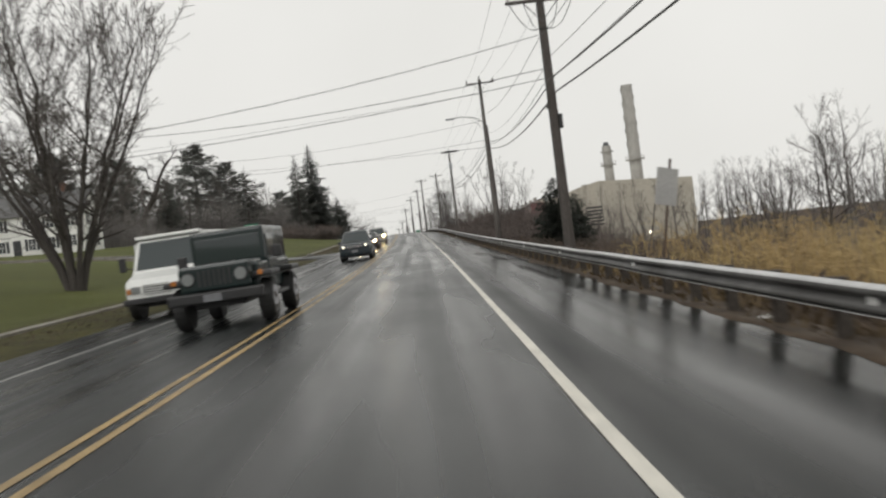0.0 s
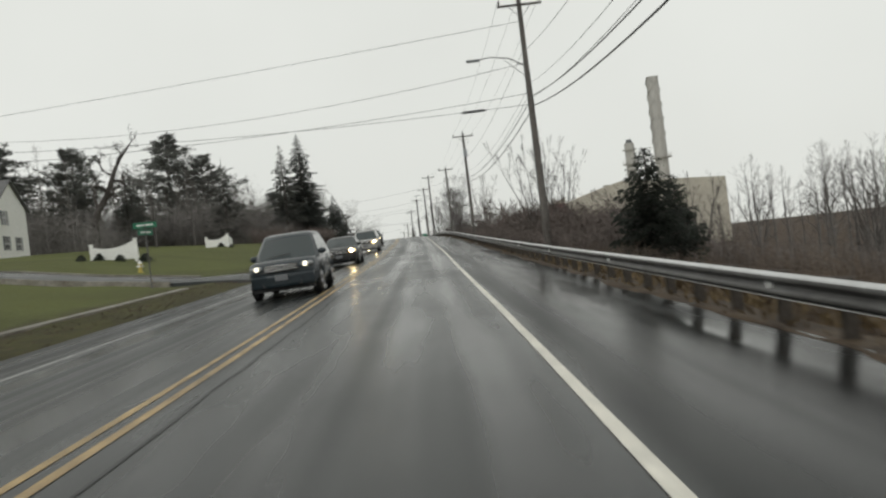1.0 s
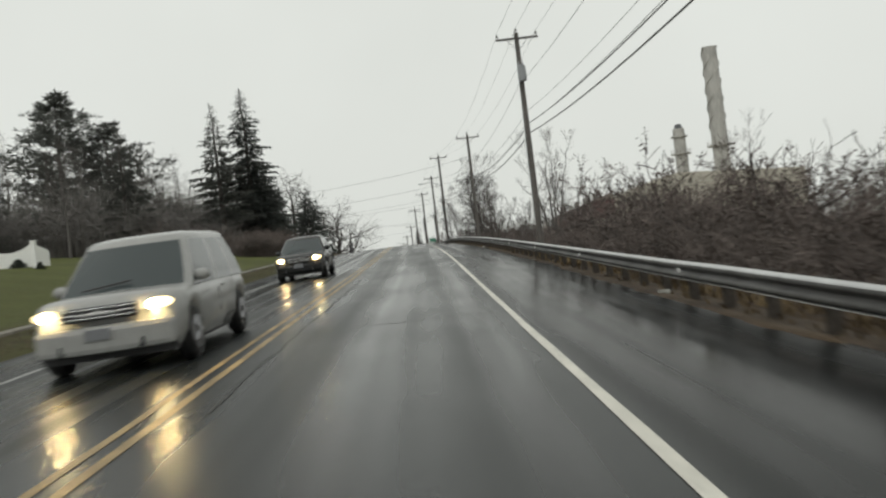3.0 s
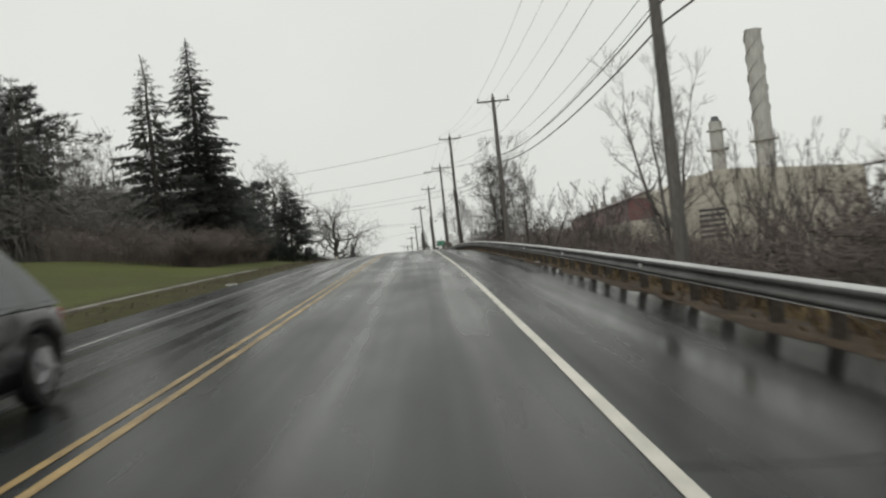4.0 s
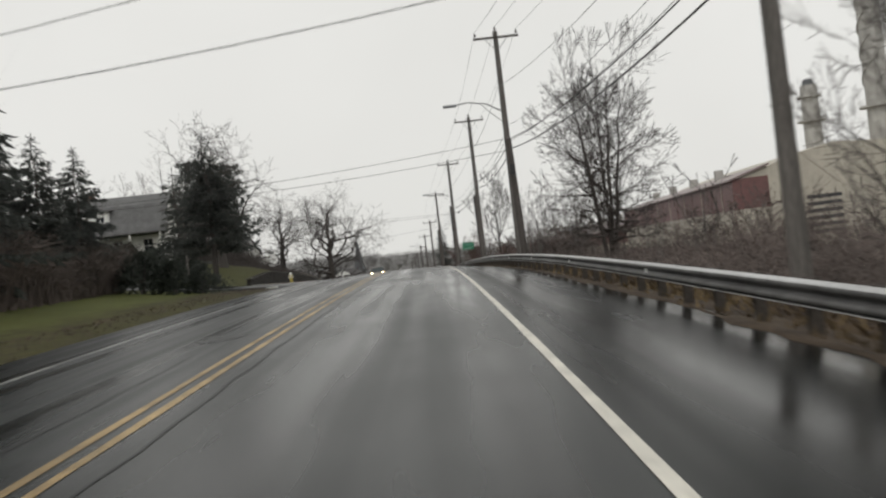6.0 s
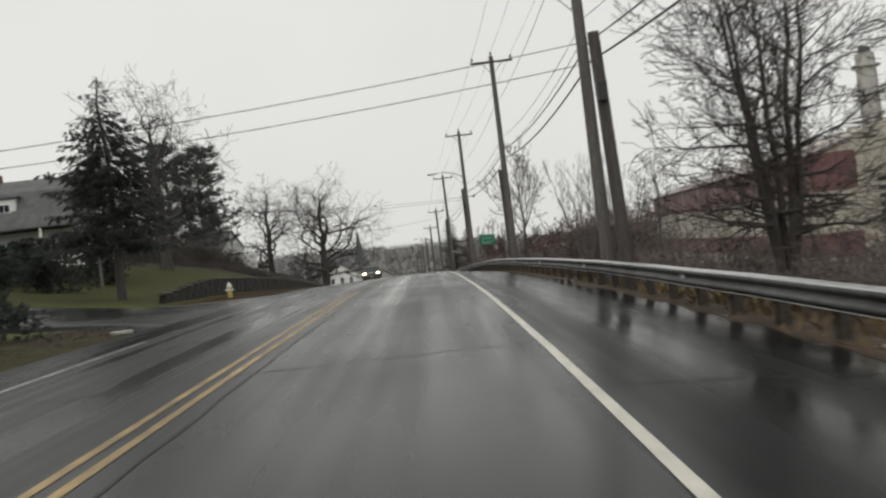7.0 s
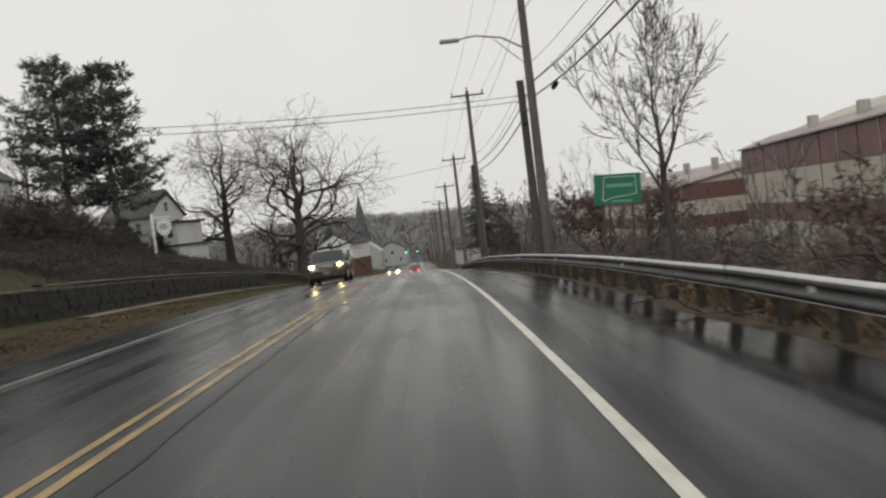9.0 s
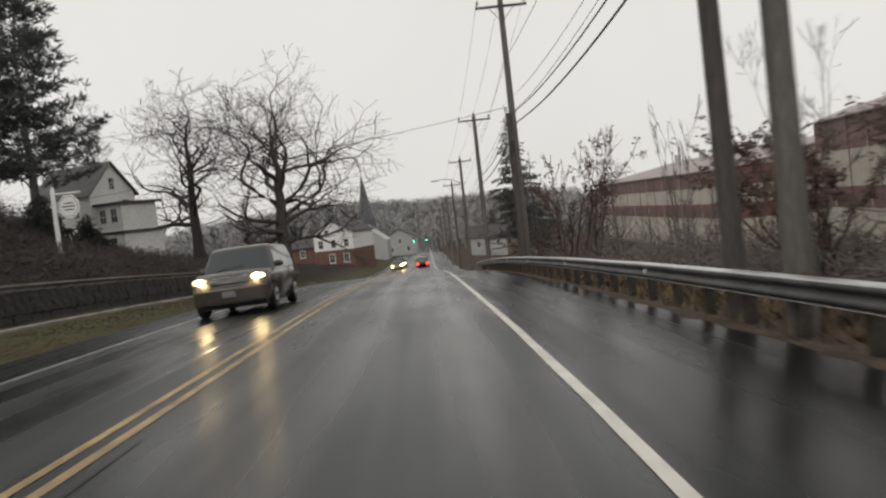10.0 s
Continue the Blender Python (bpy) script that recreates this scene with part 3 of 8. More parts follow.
# ---- overhead wires ----
def wire(name, a, b, sag, radius, label, group):
    a, b = Vector(a), Vector(b)
    t = Tubes()
    k = 14
    pts = [a.lerp(b, i / k) - Vector((0, 0, 4 * sag * (i / k) * (1 - i / k))) for i in range(k + 1)]
    t.line(pts, [radius] * (k + 1), 5)
    ob = new(name, t.mesh(name, CABLE))
    return tagged(ob, label, "wire", group)


# height of the telephone cables at each pole, over the centre line
CABLE_H = {-32: 6.0, 31.5: 5.5, 77.4: 7.33, 136.4: 6.05, 180.0: 5.9, 212.3: 5.85, 238.95: 6.08, 267.6: 6.4, 299.5: 6.75}
for p, q in zip(POLES, POLES[1:]):
    ends = []
    for u, y, h, *_ in (p, q):
        ends.append((xc(y) + u, y, zc(y) + h))
    (ax, ay, az), (bx, by, bz) = ends
    span = by - ay
    for off in (-1.12, 0.0, 1.12):
        lift = 0.02 if off else 0.25
        wire("power_line", (ax + off, ay, az + lift), (bx + off, by, bz + lift), span * 0.012, 0.008, "thin bare power line between utility poles", "power lines")
    wire("neutral_line", (ax - 0.18, ay, az - 3.0), (bx - 0.18, by, bz - 3.0), span * 0.014, 0.011, "thin black secondary cable between utility poles", "power lines")
    for lift, r, side in ((0.0, 0.030, 0.2), (0.55, 0.024, 0.2), (0.32, 0.010, -0.2), (1.25, 0.010, 0.16)):
        za, zb = zc(ay) + CABLE_H.get(ay, 6.2) + lift, zc(by) + CABLE_H.get(by, 6.2) + lift
        wire("telephone_cable", (ax + side, ay, za), (bx + side, by, zb), 0.1 + span * 0.0125, r, "thick black telephone cable slung below the power lines", "telephone cables")

DROPS = [(1, 7.51, -26, 30.5, 5.82, 1.04), (1, 6.32, -26, 52.8, 10.14, 1.16), (1, 5.98, -26, 38.1, 6.02, 0.64),
         (2, 9.66, -32, 95.9, 11.95, 1.24), (2, 7.99, -32, 81.3, 8.71, 0.74), (2, 7.39, -32, 85.6, 10.02, 0.56), (2, 11.97, -32, 87.1, 11.49, 0.16),
         (4, 8.43, -26, 189.2, 7.74, 1.11), (4, 6.28, -26, 183.1, 5.94, 1.03), (5, 5.77, -26, 215.8, 5.91, 0.66), (5, 6.39, -26, 211.6, 5.54, 0.60),
         (7, 6.41, -30, 268.2, 10.42, 1.04), (7, 6.20, -30, 268.0, 9.9, 1.0), (8, 7.5, -40, 330, 8.5, 0.5)]
for k, h, u, y, hz, sag in DROPS:
    pu, py = POLES[k][0], POLES[k][1]
    wire("service_drop", (xc(py) + pu - 0.16, py, zc(py) + h), (xc(y) + u, y, zc(y) + hz), sag, 0.013, "black service cable crossing above the road", "service drops")


def splice(y, u, h, length):
    t = Tubes()
    a, b = Vector((xc(y) + u, y, zc(y) + h)), Vector((xc(y + length) + u, y + length, zc(y + length) + h - 0.05))
    pts = [a.lerp(b, s) for s in (0, 0.12, 0.88, 1)]
    t.line(pts, [0.03, 0.09, 0.09, 0.03], 8)
    ob = new("cable_splice_case", t.mesh("cable_splice_case", CABLE))
    return tagged(ob, "black splice case on a telephone cable", "cable splice", "cable splices")


splice(33.0, 7.85, 5.3, 0.9)
splice(181.0, 9.3, 5.75, 0.8)
splice(264.0, 7.7, 6.15, 0.8)

def crossing_splice(k, f):
    """A splice case on the crossing cable k of DROPS, at the share f of its length."""
    i, h, u, y, hz, sag = DROPS[k]
    pu, py = POLES[i][0], POLES[i][1]
    a, b = Vector((xc(py) + pu - 0.16, py, zc(py) + h)), Vector((xc(y) + u, y, zc(y) + hz))
    at = [a.lerp(b, q) - Vector((0, 0, 4 * sag * q * (1 - q))) for q in (f, f + 0.004, f + 0.030, f + 0.034)]
    t = Tubes()
    t.line(at, [0.02, 0.075, 0.075, 0.02], 8)
    tagged(new("cable_splice_case", t.mesh("cable_splice_case", CABLE)), "long black splice case on a cable across the road", "cable splice", "cable splices")


crossing_splice(5, 0.055)

# ---- trees ----
def grow(rnd, tubes, twigs, start, way, length, radius, depth, spread, up, twig_depth, wander=0.18, split=(2, 3), shrink=(0.68, 0.86), thin=0.62, slim=0.014):
    """One limb with a bend, and its forks."""
    steps = 4 if depth > 1 else 3
    pts, rad = [start], [radius]
    d = way.copy()
    for i in range(steps):
        d = (d + Vector((rnd.gauss(0, wander), rnd.gauss(0, wander), rnd.gauss(0, wander) + up))).normalized()
        pts.append(pts[-1] + d * (length / steps))
        rad.append(max(slim, radius + (radius * thin - radius) * (i + 1) / steps))
    sides = 8 if radius > 0.12 else 6 if radius > 0.05 else 4 if radius > 0.02 else 3
    if depth == 0 and radius < 0.03:
        # the last twigs are thin flat slips
        w = d.orthogonal().normalized()
        w.rotate(Matrix.Rotation(rnd.uniform(0, math.pi), 3, d))
        for i in range(steps):
            twigs.quad(pts[i] - w * rad[i], pts[i] + w * rad[i], pts[i + 1] + w * rad[i + 1], pts[i + 1] - w * rad[i + 1])
    else:
        (twigs if depth <= twig_depth else tubes).line(pts, rad, sides)
    if depth == 0:
        return
    kids = rnd.randint(*split)
    for k in range(kids):
        w = d.orthogonal().normalized()
        w.rotate(Matrix.Rotation(rnd.uniform(0, 2 * math.pi) , 3, d))
        ang = rnd.uniform(0.35, 1.0) * spread * (0.6 if k == 0 else 1.0)
        nd = (d * math.cos(ang) + w * math.sin(ang)).normalized()
        grow(rnd, tubes, twigs, pts[-1], nd, length * rnd.uniform(*shrink), rad[-1] * (0.9 if k == 0 else rnd.uniform(0.55, 0.8)), depth - 1, spread, up, twig_depth, wander, split, shrink, thin, slim)
    # side shoots along the limb
    for i in range(1, steps):
        if rnd.random() < 0.75:
            w = d.orthogonal().normalized()
            w.rotate(Matrix.Rotation(rnd.uniform(0, 2 * math.pi), 3, d))
            nd = (d * 0.5 + w * 0.87).normalized()
            grow(rnd, tubes, twigs, pts[i], nd, length * rnd.uniform(0.4, 0.65), rad[i] * rnd.uniform(0.3, 0.5), max(0, depth - 2), spread, up, twig_depth, wander, split, shrink, thin, slim)


def crown_tree_meshes(seed, h=16.0, reach=7.0, clear=0.25, limbs=9, elev=(20, 65), depth=4, radius=0.34, wander=0.13, up=0.05, spread=0.7, leaders=1, lean=0.0, low=0.5, twig=None, bark=None):
    """A tree with a leader and limbs set round it, whose ends fill a rounded crown."""
    rnd = random.Random(seed)
    tubes, twigs = Tubes(), Tubes()
    for ld in range(leaders):
        a0 = 2 * math.pi * ld / leaders + rnd.uniform(-0.3, 0.3)
        tilt = lean * rnd.uniform(0.7, 1.3) if leaders > 1 else lean * 0.3
        top = h * (0.8 if leaders > 1 else 0.72) * rnd.uniform(0.9, 1.05)
        n = 9
        base = Vector((math.cos(a0), math.sin(a0), 0)) * (radius * 1.2 if leaders > 1 else 0)
        pts = [base + Vector((math.cos(a0) * tilt * top * (i / n) ** 1.1 + rnd.gauss(0, 0.02) * i * 0.6, math.sin(a0) * tilt * top * (i / n) ** 1.1 + rnd.gauss(0, 0.02) * i * 0.6, top * i / n)) for i in range(n + 1)]
        pts[0].z = -0.4
        r = [radius * (1.45 if i == 0 else 1.0 - 0.78 * (i / n) ** 1.15) for i in range(n + 1)]
        tubes.line(pts, r, 10)
        for k in range(limbs):
            f = clear + (1 - clear) * (k + rnd.uniform(0.1, 0.9)) / limbs
            q = f * n
            j = min(n - 1, int(q))
            p = pts[j].lerp(pts[j + 1], q - j)
            rad = (r[j] + (r[j + 1] - r[j]) * (q - j)) * rnd.uniform(0.45, 0.7)
            az = 2.4 * k + a0 + rnd.uniform(-0.5, 0.5)
            el = radians(elev[0] + (elev[1] - elev[0]) * (f - clear) / (1 - clear) + rnd.uniform(-10, 10))
            form = math.sqrt(max(0.15, 1 - ((f - low) / 0.72) ** 2))
            span = reach * form * rnd.uniform(0.75, 1.15)
            way = Vector((math.cos(az) * math.cos(el), math.sin(az) * math.cos(el), math.sin(el)))
            grow(rnd, tubes, twigs, p, way, span * 0.40, max(0.02, rad), depth, spread, up, 2, wander)
        grow(rnd, tubes, twigs, pts[-1], (pts[-1] - pts[-2]).normalized(), h * 0.13, r[-1], depth, spread, up, 2, wander)
    return tubes.mesh("trunk", bark or BARK), twigs.mesh("crown", twig or TWIG)


def bush_meshes(seed, h=5.0, reach=2.0, leaders=7, leaves=0, twig=None):
    """A tangled bare bush, with the last dry leaves in tufts at its tips."""
    rnd = random.Random(seed)
    tubes, twigs = Tubes(), Tubes()
    for ld in range(leaders):
        a = 2 * math.pi * ld / leaders + rnd.uniform(-0.4, 0.4)
        way = Vector((math.cos(a) * rnd.uniform(0.15, 0.7), math.sin(a) * rnd.uniform(0.15, 0.7), 1)).normalized()
        foot = Vector((math.cos(a), math.sin(a), 0)) * rnd.uniform(0.1, reach * 0.3)
        foot.z = -0.3
        grow(rnd, tubes, twigs, foot, way, h * rnd.uniform(0.22, 0.36), 0.045, 3, 0.85, 0.04, 2, 0.2, (2, 3), (0.6, 0.85), 0.7, 0.011)
    tips = [v for v in twigs.v if v.z > h * 0.35]
    for q in range(leaves if tips else 0):
        c = rnd.choice(tips)
        for e in range(5):
            d = Vector((rnd.gauss(0, 1), rnd.gauss(0, 1), rnd.gauss(-0.3, 0.8))).normalized() * rnd.uniform(0.06, 0.14)
            o = d.orthogonal().normalized() * 0.035
            p = c + Vector((rnd.gauss(0, 0.05), rnd.gauss(0, 0.05), rnd.gauss(0, 0.05)))
            twigs.quad(p, p + d * 0.5 - o, p + d, p + d * 0.5 + o)
    return tubes.mesh("trunk", twig or BARK), twigs.mesh("crown", twig or TWIG)


def height_of(meshes):
    return max(max((v.co.z for v in m.vertices), default=0) for m in meshes)


def tree_kind(name, meshes, label, category="tree"):
    """A pattern from which trees are copied; it takes the first place that is asked for."""
    return {"name": name, "meshes": meshes, "label": label, "category": category, "h": height_of(meshes)}


def plant(kind, x, y, height, turn=0.0, label="", sink=0.1, wide=1.0, group="roadside trees"):
    s = height / kind["h"]
    ob = new(kind["name"])
    ob.empty_display_size = 0.3
    ob.matrix_world = pose(x, y, ground_z(x, y) - sink, 0, 0, turn) @ Matrix.Diagonal((s * wide, s * wide, s, 1))
    tagged(ob, label or kind["label"], kind["category"], group)
    for me, n in zip(kind["meshes"], ("trunk", "crown")):
        part(n, me, None, ob)
    return ob


def spruce_meshes(seed, h=20.0, spread=4.0, bare=0.06, rows=34, droop=0.35, needle=None, gap=0.0, dens=1.0, shape=1.0, quad_len=0.52):
    """A conifer: whorls of drooping boughs hung with needle sprays."""
    rnd = random.Random(seed)
    tubes, leaf = Tubes(), Tubes()
    pts = [Vector((rnd.gauss(0, 0.05) * i / 4, rnd.gauss(0, 0.05) * i / 4, h * i / 8)) for i in range(9)]
    pts[0].z = -0.4
    tubes.line(pts, [h * 0.016 * (1 - i / 8.3) + 0.02 for i in range(9)], 8)
    boughs = int(rows * 6 * dens)
    for r in range(boughs):
        f = (r + rnd.random()) / boughs
        f = f ** 0.9
        z = h * (bare + (0.985 - bare) * f)
        if rnd.random() < gap:
            continue
        a = 2.399 * r + rnd.uniform(-0.5, 0.5)
        reach = (spread * ((1 - f) ** shape) + 0.08) * rnd.uniform(0.55, 1.18)
        out = Vector((math.cos(a), math.sin(a), 0))
        side = Vector((-out.y, out.x, 0))
        seg = 4
        dr = droop * rnd.uniform(0.6, 1.3)
        bpts = [Vector((0, 0, z)) + out * reach * (i / seg) + side * rnd.gauss(0, 0.04) * i + Vector((0, 0, reach * (0.18 * (i / seg) - dr * 1.1 * (i / seg) ** 2 + dr * 0.55 * (i / seg) ** 3))) for i in range(seg + 1)]
        tubes.line(bpts, [0.010 + 0.028 * (1 - f) * (1 - i / (seg + 0.5)) for i in range(seg + 1)], 3)
        count = max(4, int(reach * 15 * dens))
        for q in range(count):
            s = (q + rnd.random()) / count * 0.9 + 0.1
            i = min(seg - 1, int(s * seg))
            p = bpts[i].lerp(bpts[i + 1], s * seg - i) + Vector((rnd.gauss(0, 0.05), rnd.gauss(0, 0.05), rnd.gauss(0, 0.05)))
            w = quad_len * rnd.uniform(0.45, 1.25) * (0.75 + 0.4 * (1 - s)) * (0.34 + 0.66 * min(1.0, 1.7 * (1 - f)))
            for sgn in (-1, 1):
                hang = rnd.uniform(0.1, 1.0)
                tip = p + side * sgn * w * rnd.uniform(0.5, 1.0) + out * w * rnd.uniform(0.1, 0.8) + Vector((0, 0, -w * hang))
                m1 = p.lerp(tip, 0.5) + out * 0.13 * w
                m2 = p.lerp(tip, 0.5) - out * 0.10 * w + Vector((0, 0, -0.18 * w))
                leaf.quad(p, m1, tip, m2)
    return tubes.mesh("trunk", OAK_BARK), leaf.mesh("crown", needle or NEEDLE, False)


def pine_meshes(seed, h=18.0, needle=None):
    """A white pine: bare lower trunk, rising limbs, a broad rounded crown of tufted plumes."""
    rnd = random.Random(seed)
    tubes, leaf = Tubes(), Tubes()
    pts = [Vector((rnd.gauss(0, 0.12) * i / 4, rnd.gauss(0, 0.12) * i / 4, h * 0.97 * i / 8)) for i in range(9)]
    pts[0].z = -0.4
    tubes.line(pts, [h * 0.02 * (1 - i / 8.6) + 0.02 for i in range(9)], 8)
    limbs = 74
    for r in range(limbs):
        f = (r + rnd.uniform(-1.5, 1.5)) / (limbs - 1)
        f = min(1.0, max(0.0, f)) ** 0.9
        z = h * (0.22 + 0.74 * f)
        form = (0.62 + 0.38 * math.sin(math.pi * min(1.0, f * 0.8 + 0.25))) * math.sqrt(max(0.03, 1 - max(0.0, f - 0.25) ** 2 * 1.75))
        form *= 0.72 + 0.42 * abs(math.sin(f * 12.0 + seed))
        a = 2.399 * r + rnd.uniform(-0.6, 0.6)
        reach = h * 0.30 * form * rnd.uniform(0.45, 1.15)
        out = Vector((math.cos(a), math.sin(a), 0))
        side = Vector((-out.y, out.x, 0))
        rise = rnd.uniform(0.0, 0.35) + 0.55 * max(0.0, f - 0.55)
        bp = [Vector((0, 0, z)) + out * reach * s + Vector((0, 0, reach * (rise * s + 0.14 * s * s))) for s in (0, 0.33, 0.66, 1)]
        tubes.line(bp, [0.07 * (1 - f) + 0.02, 0.04, 0.025, 0.012], 4)
        for q in range(int(6 + reach * 5.0)):
            s = rnd.uniform(0.28, 1.04)
            wide = reach * 0.24 * (1.15 - abs(s - 0.65))
            i = min(2, int(s * 3))
            c = bp[i].lerp(bp[i + 1], s * 3 - i) + side * rnd.gauss(0, wide) + Vector((0, 0, rnd.gauss(0.06, 0.16)))
            for e in range(8):
                d = (Vector((rnd.gauss(0, 1), rnd.gauss(0, 1), rnd.gauss(0.30, 0.45))) + out * 0.9).normalized() * rnd.uniform(0.4, 0.9)
                o = d.orthogonal().normalized() * 0.055
                leaf.quad(c - o * 0.4, c + d * 0.5 - o, c + d, c + d * 0.5 + o)
    return tubes.mesh("trunk", BARK), leaf.mesh("crown", needle or NEEDLE, False)


def gnarled_meshes(seed, h=17.0, lean=7.0):
    """An old tree with a thick leaning trunk and few heavy crooked limbs."""
    rnd = random.Random(seed)
    tubes, twigs = Tubes(), Tubes()
    n = 10
    pts = [Vector((lean * (i / n) ** 1.5 + 0.35 * math.sin(i * 1.3), 0.25 * math.sin(i * 1.7), h * 0.9 * i / n)) for i in range(n + 1)]
    pts[0].z = -0.4
    rad = [0.85, 0.68, 0.60, 0.56, 0.53, 0.50, 0.43, 0.36, 0.28, 0.21, 0.15]
    tubes.line(pts, rad, 10)

    def crooked(p, way, length, r, depth):
        q, d, line, rr = p.copy(), way.copy(), [p.copy()], [r]
        steps = 5
        for i in range(steps):
            d = (d + Vector((rnd.gauss(0, 0.42), rnd.gauss(0, 0.42), rnd.gauss(0.06, 0.38)))).normalized()
            q = q + d * length / steps
            line.append(q.copy())
            rr.append(max(0.03, r * (1 - 0.75 * (i + 1) / steps)))
            if depth and i > 0:
                side = (d * 0.4 + Vector((rnd.gauss(0, 1), rnd.gauss(0, 1), rnd.gauss(0.3, 0.7))).normalized()).normalized()
                crooked(q, side, length * rnd.uniform(0.35, 0.6), rr[-1] * 0.7, depth - 1)
        (tubes if r > 0.06 else twigs).line(line, rr, 6 if r > 0.06 else 4)

    for f, way, span in ((0.42, (-1.0, 0.2, 0.25), 6.0), (0.52, (0.9, -0.3, -0.15), 5.5), (0.58, (-0.8, -0.4, 0.7), 5.5), (0.68, (0.8, 0.5, 0.1), 5.0), (0.74, (-0.9, 0.3, 0.5), 4.8),
                         (0.84, (0.5, -0.5, 0.8), 4.2), (0.92, (-0.6, 0.2, 0.9), 3.6), (1.0, (0.3, 0.1, 1.0), 3.2)):
        j = min(n - 1, int(f * n))
        crooked(pts[j].lerp(pts[j + 1], f * n - j), Vector(way).normalized(), span, rad[j] * 0.62, 2)
    return tubes.mesh("trunk", OAK_BARK), twigs.mesh("crown", DARK_TWIG)


def leafy_meshes(seed, h=4.0, w=2.0, count=5200, material=None, size=0.16):
    """A dense evergreen shrub or cedar: short stems inside a ragged cone of small leaves."""
    rnd = random.Random(seed)
    tubes, leaf = Tubes(), Tubes()
    for s in range(7):
        a = rnd.uniform(0, 6.28)
        r = rnd.uniform(0.1, 0.6) * w * 0.5
        tubes.line([Vector((0, 0, -0.3)), Vector((math.cos(a) * r * 0.6, math.sin(a) * r * 0.6, h * 0.45)), Vector((math.cos(a) * r, math.sin(a) * r, h * rnd.uniform(0.7, 0.95)))], [0.07, 0.045, 0.01], 5)
    lobes = []
    for s in range(26):
        a, f = rnd.uniform(0, 6.28), rnd.random() ** 0.8
        r = w * (1 - f * 0.8) * rnd.uniform(0.35, 0.9)
        lobes.append((Vector((math.cos(a) * r, math.sin(a) * r, h * (0.08 + 0.84 * f))), w * (0.46 - 0.28 * f) * rnd.uniform(0.6, 1.1)))
    for q in range(count):
        c, r = rnd.choice(lobes)
        d = Vector((rnd.gauss(0, 1), rnd.gauss(0, 1), rnd.gauss(0, 1))).normalized()
        p = c + d * r * rnd.random() ** 0.4
        if p.z < 0:
            p.z = rnd.uniform(0, 0.4)
        t = (d + Vector((rnd.gauss(0, 0.6), rnd.gauss(0, 0.6), rnd.gauss(0.4, 0.6)))).normalized() * size * rnd.uniform(0.6, 1.5)
        o = t.orthogonal().normalized() * size * 0.28
        leaf.quad(p - t * 0.4, p + o, p + t * 0.8, p - o)
    return tubes.mesh("trunk", BARK), leaf.mesh("crown", material or DARK_LEAF, False)


def thicket(name, seed, place, count, tall, material, label, twigs=4, stem=0.012, category="brush", arch=0.8):
    """Uncountable thin stems. place(rnd) gives (x, y) and a scale."""
    rnd = random.Random(seed)
    t = Tubes()
    for q in range(count):
        x, y, k = place(rnd)
        k *= 0.72 + 0.75 * noise.noise(Vector((x * 0.22, y * 0.22, seed))) + 0.3 * noise.noise(Vector((x * 0.9, y * 0.9, seed)))
        h = max(0.35, rnd.uniform(*tall) * k)
        p = Vector((x, y, ground_z(x, y) - 0.1))
        a = rnd.uniform(0, 6.28)
        lean = Vector((math.cos(a), math.sin(a), 0)) * h * arch * rnd.random()
        pts = [p, p + lean * 0.25 + Vector((0, 0, h * 0.4)), p + lean * 0.65 + Vector((0, 0, h * 0.78)), p + lean * 1.25 + Vector((0, 0, h))]
        r = stem * rnd.uniform(0.6, 1.5)
        t.line(pts, [r, r * 0.8, r * 0.6, r * 0.3], 3)
        for w in range(twigs):
            s = rnd.uniform(0.25, 0.95)
            c = pts[1].lerp(pts[3], s)
            b = rnd.uniform(0, 6.28)
            d = Vector((math.cos(b), math.sin(b), rnd.uniform(-0.2, 0.9))) * h * rnd.uniform(0.14, 0.36)
            o = d.orthogonal().normalized() * r * 0.75
            t.quad(c - o, c + o, c + d + o * 0.4, c + d - o * 0.4)
    ob = new(name, t.mesh(name, material, False))
    return tagged(ob, label, category, kind="stuff")


def blades(name, seed, place, count, tall, material, label, wide=0.02):
    """Uncountable grass blades and dead leaves, two triangles each."""
    rnd = random.Random(seed)
    t = Tubes()
    for q in range(count):
        x, y, k = place(rnd)
        p = Vector((x, y, ground_z(x, y) - 0.02))
        a = rnd.uniform(0, 6.28)
        h = rnd.uniform(*tall) * k
        lean = Vector((math.cos(a), math.sin(a), 0)) * h * rnd.uniform(0.1, 1.2)
        o = Vector((-math.sin(a), math.cos(a), 0)) * wide * rnd.uniform(0.5, 1.5)
        t.quad(p - o, p + o, p + lean * 0.5 + o * 0.7 + Vector((0, 0, h * 0.7)), p + lean + Vector((0, 0, h)))
    return tagged(new(name, t.mesh(name, material, False)), label, "grass", kind="stuff")


OAK_A = tree_kind("oak_tree", crown_tree_meshes(11, 17, 9.6, 0.20, 20, (8, 70), 4, 0.56, 0.25, 0.03, 0.85, twig=DARK_TWIG, bark=OAK_BARK), "large bare oak with wide crooked limbs on the bank")
OAK_B = tree_kind("oak_tree", crown_tree_meshes(23, 16, 7.4, 0.26, 17, (10, 70), 4, 0.46, 0.25, 0.03, 0.85, twig=DARK_TWIG, bark=OAK_BARK), "bare oak with crooked limbs on the bank")
MAPLE_A = tree_kind("bare_tree", crown_tree_meshes(31, 15, 4.8, 0.16, 14, (25, 75), 4, 0.24, 0.12, 0.08, 0.6, bark=OAK_BARK), "bare deciduous tree with fine upswept twigs")
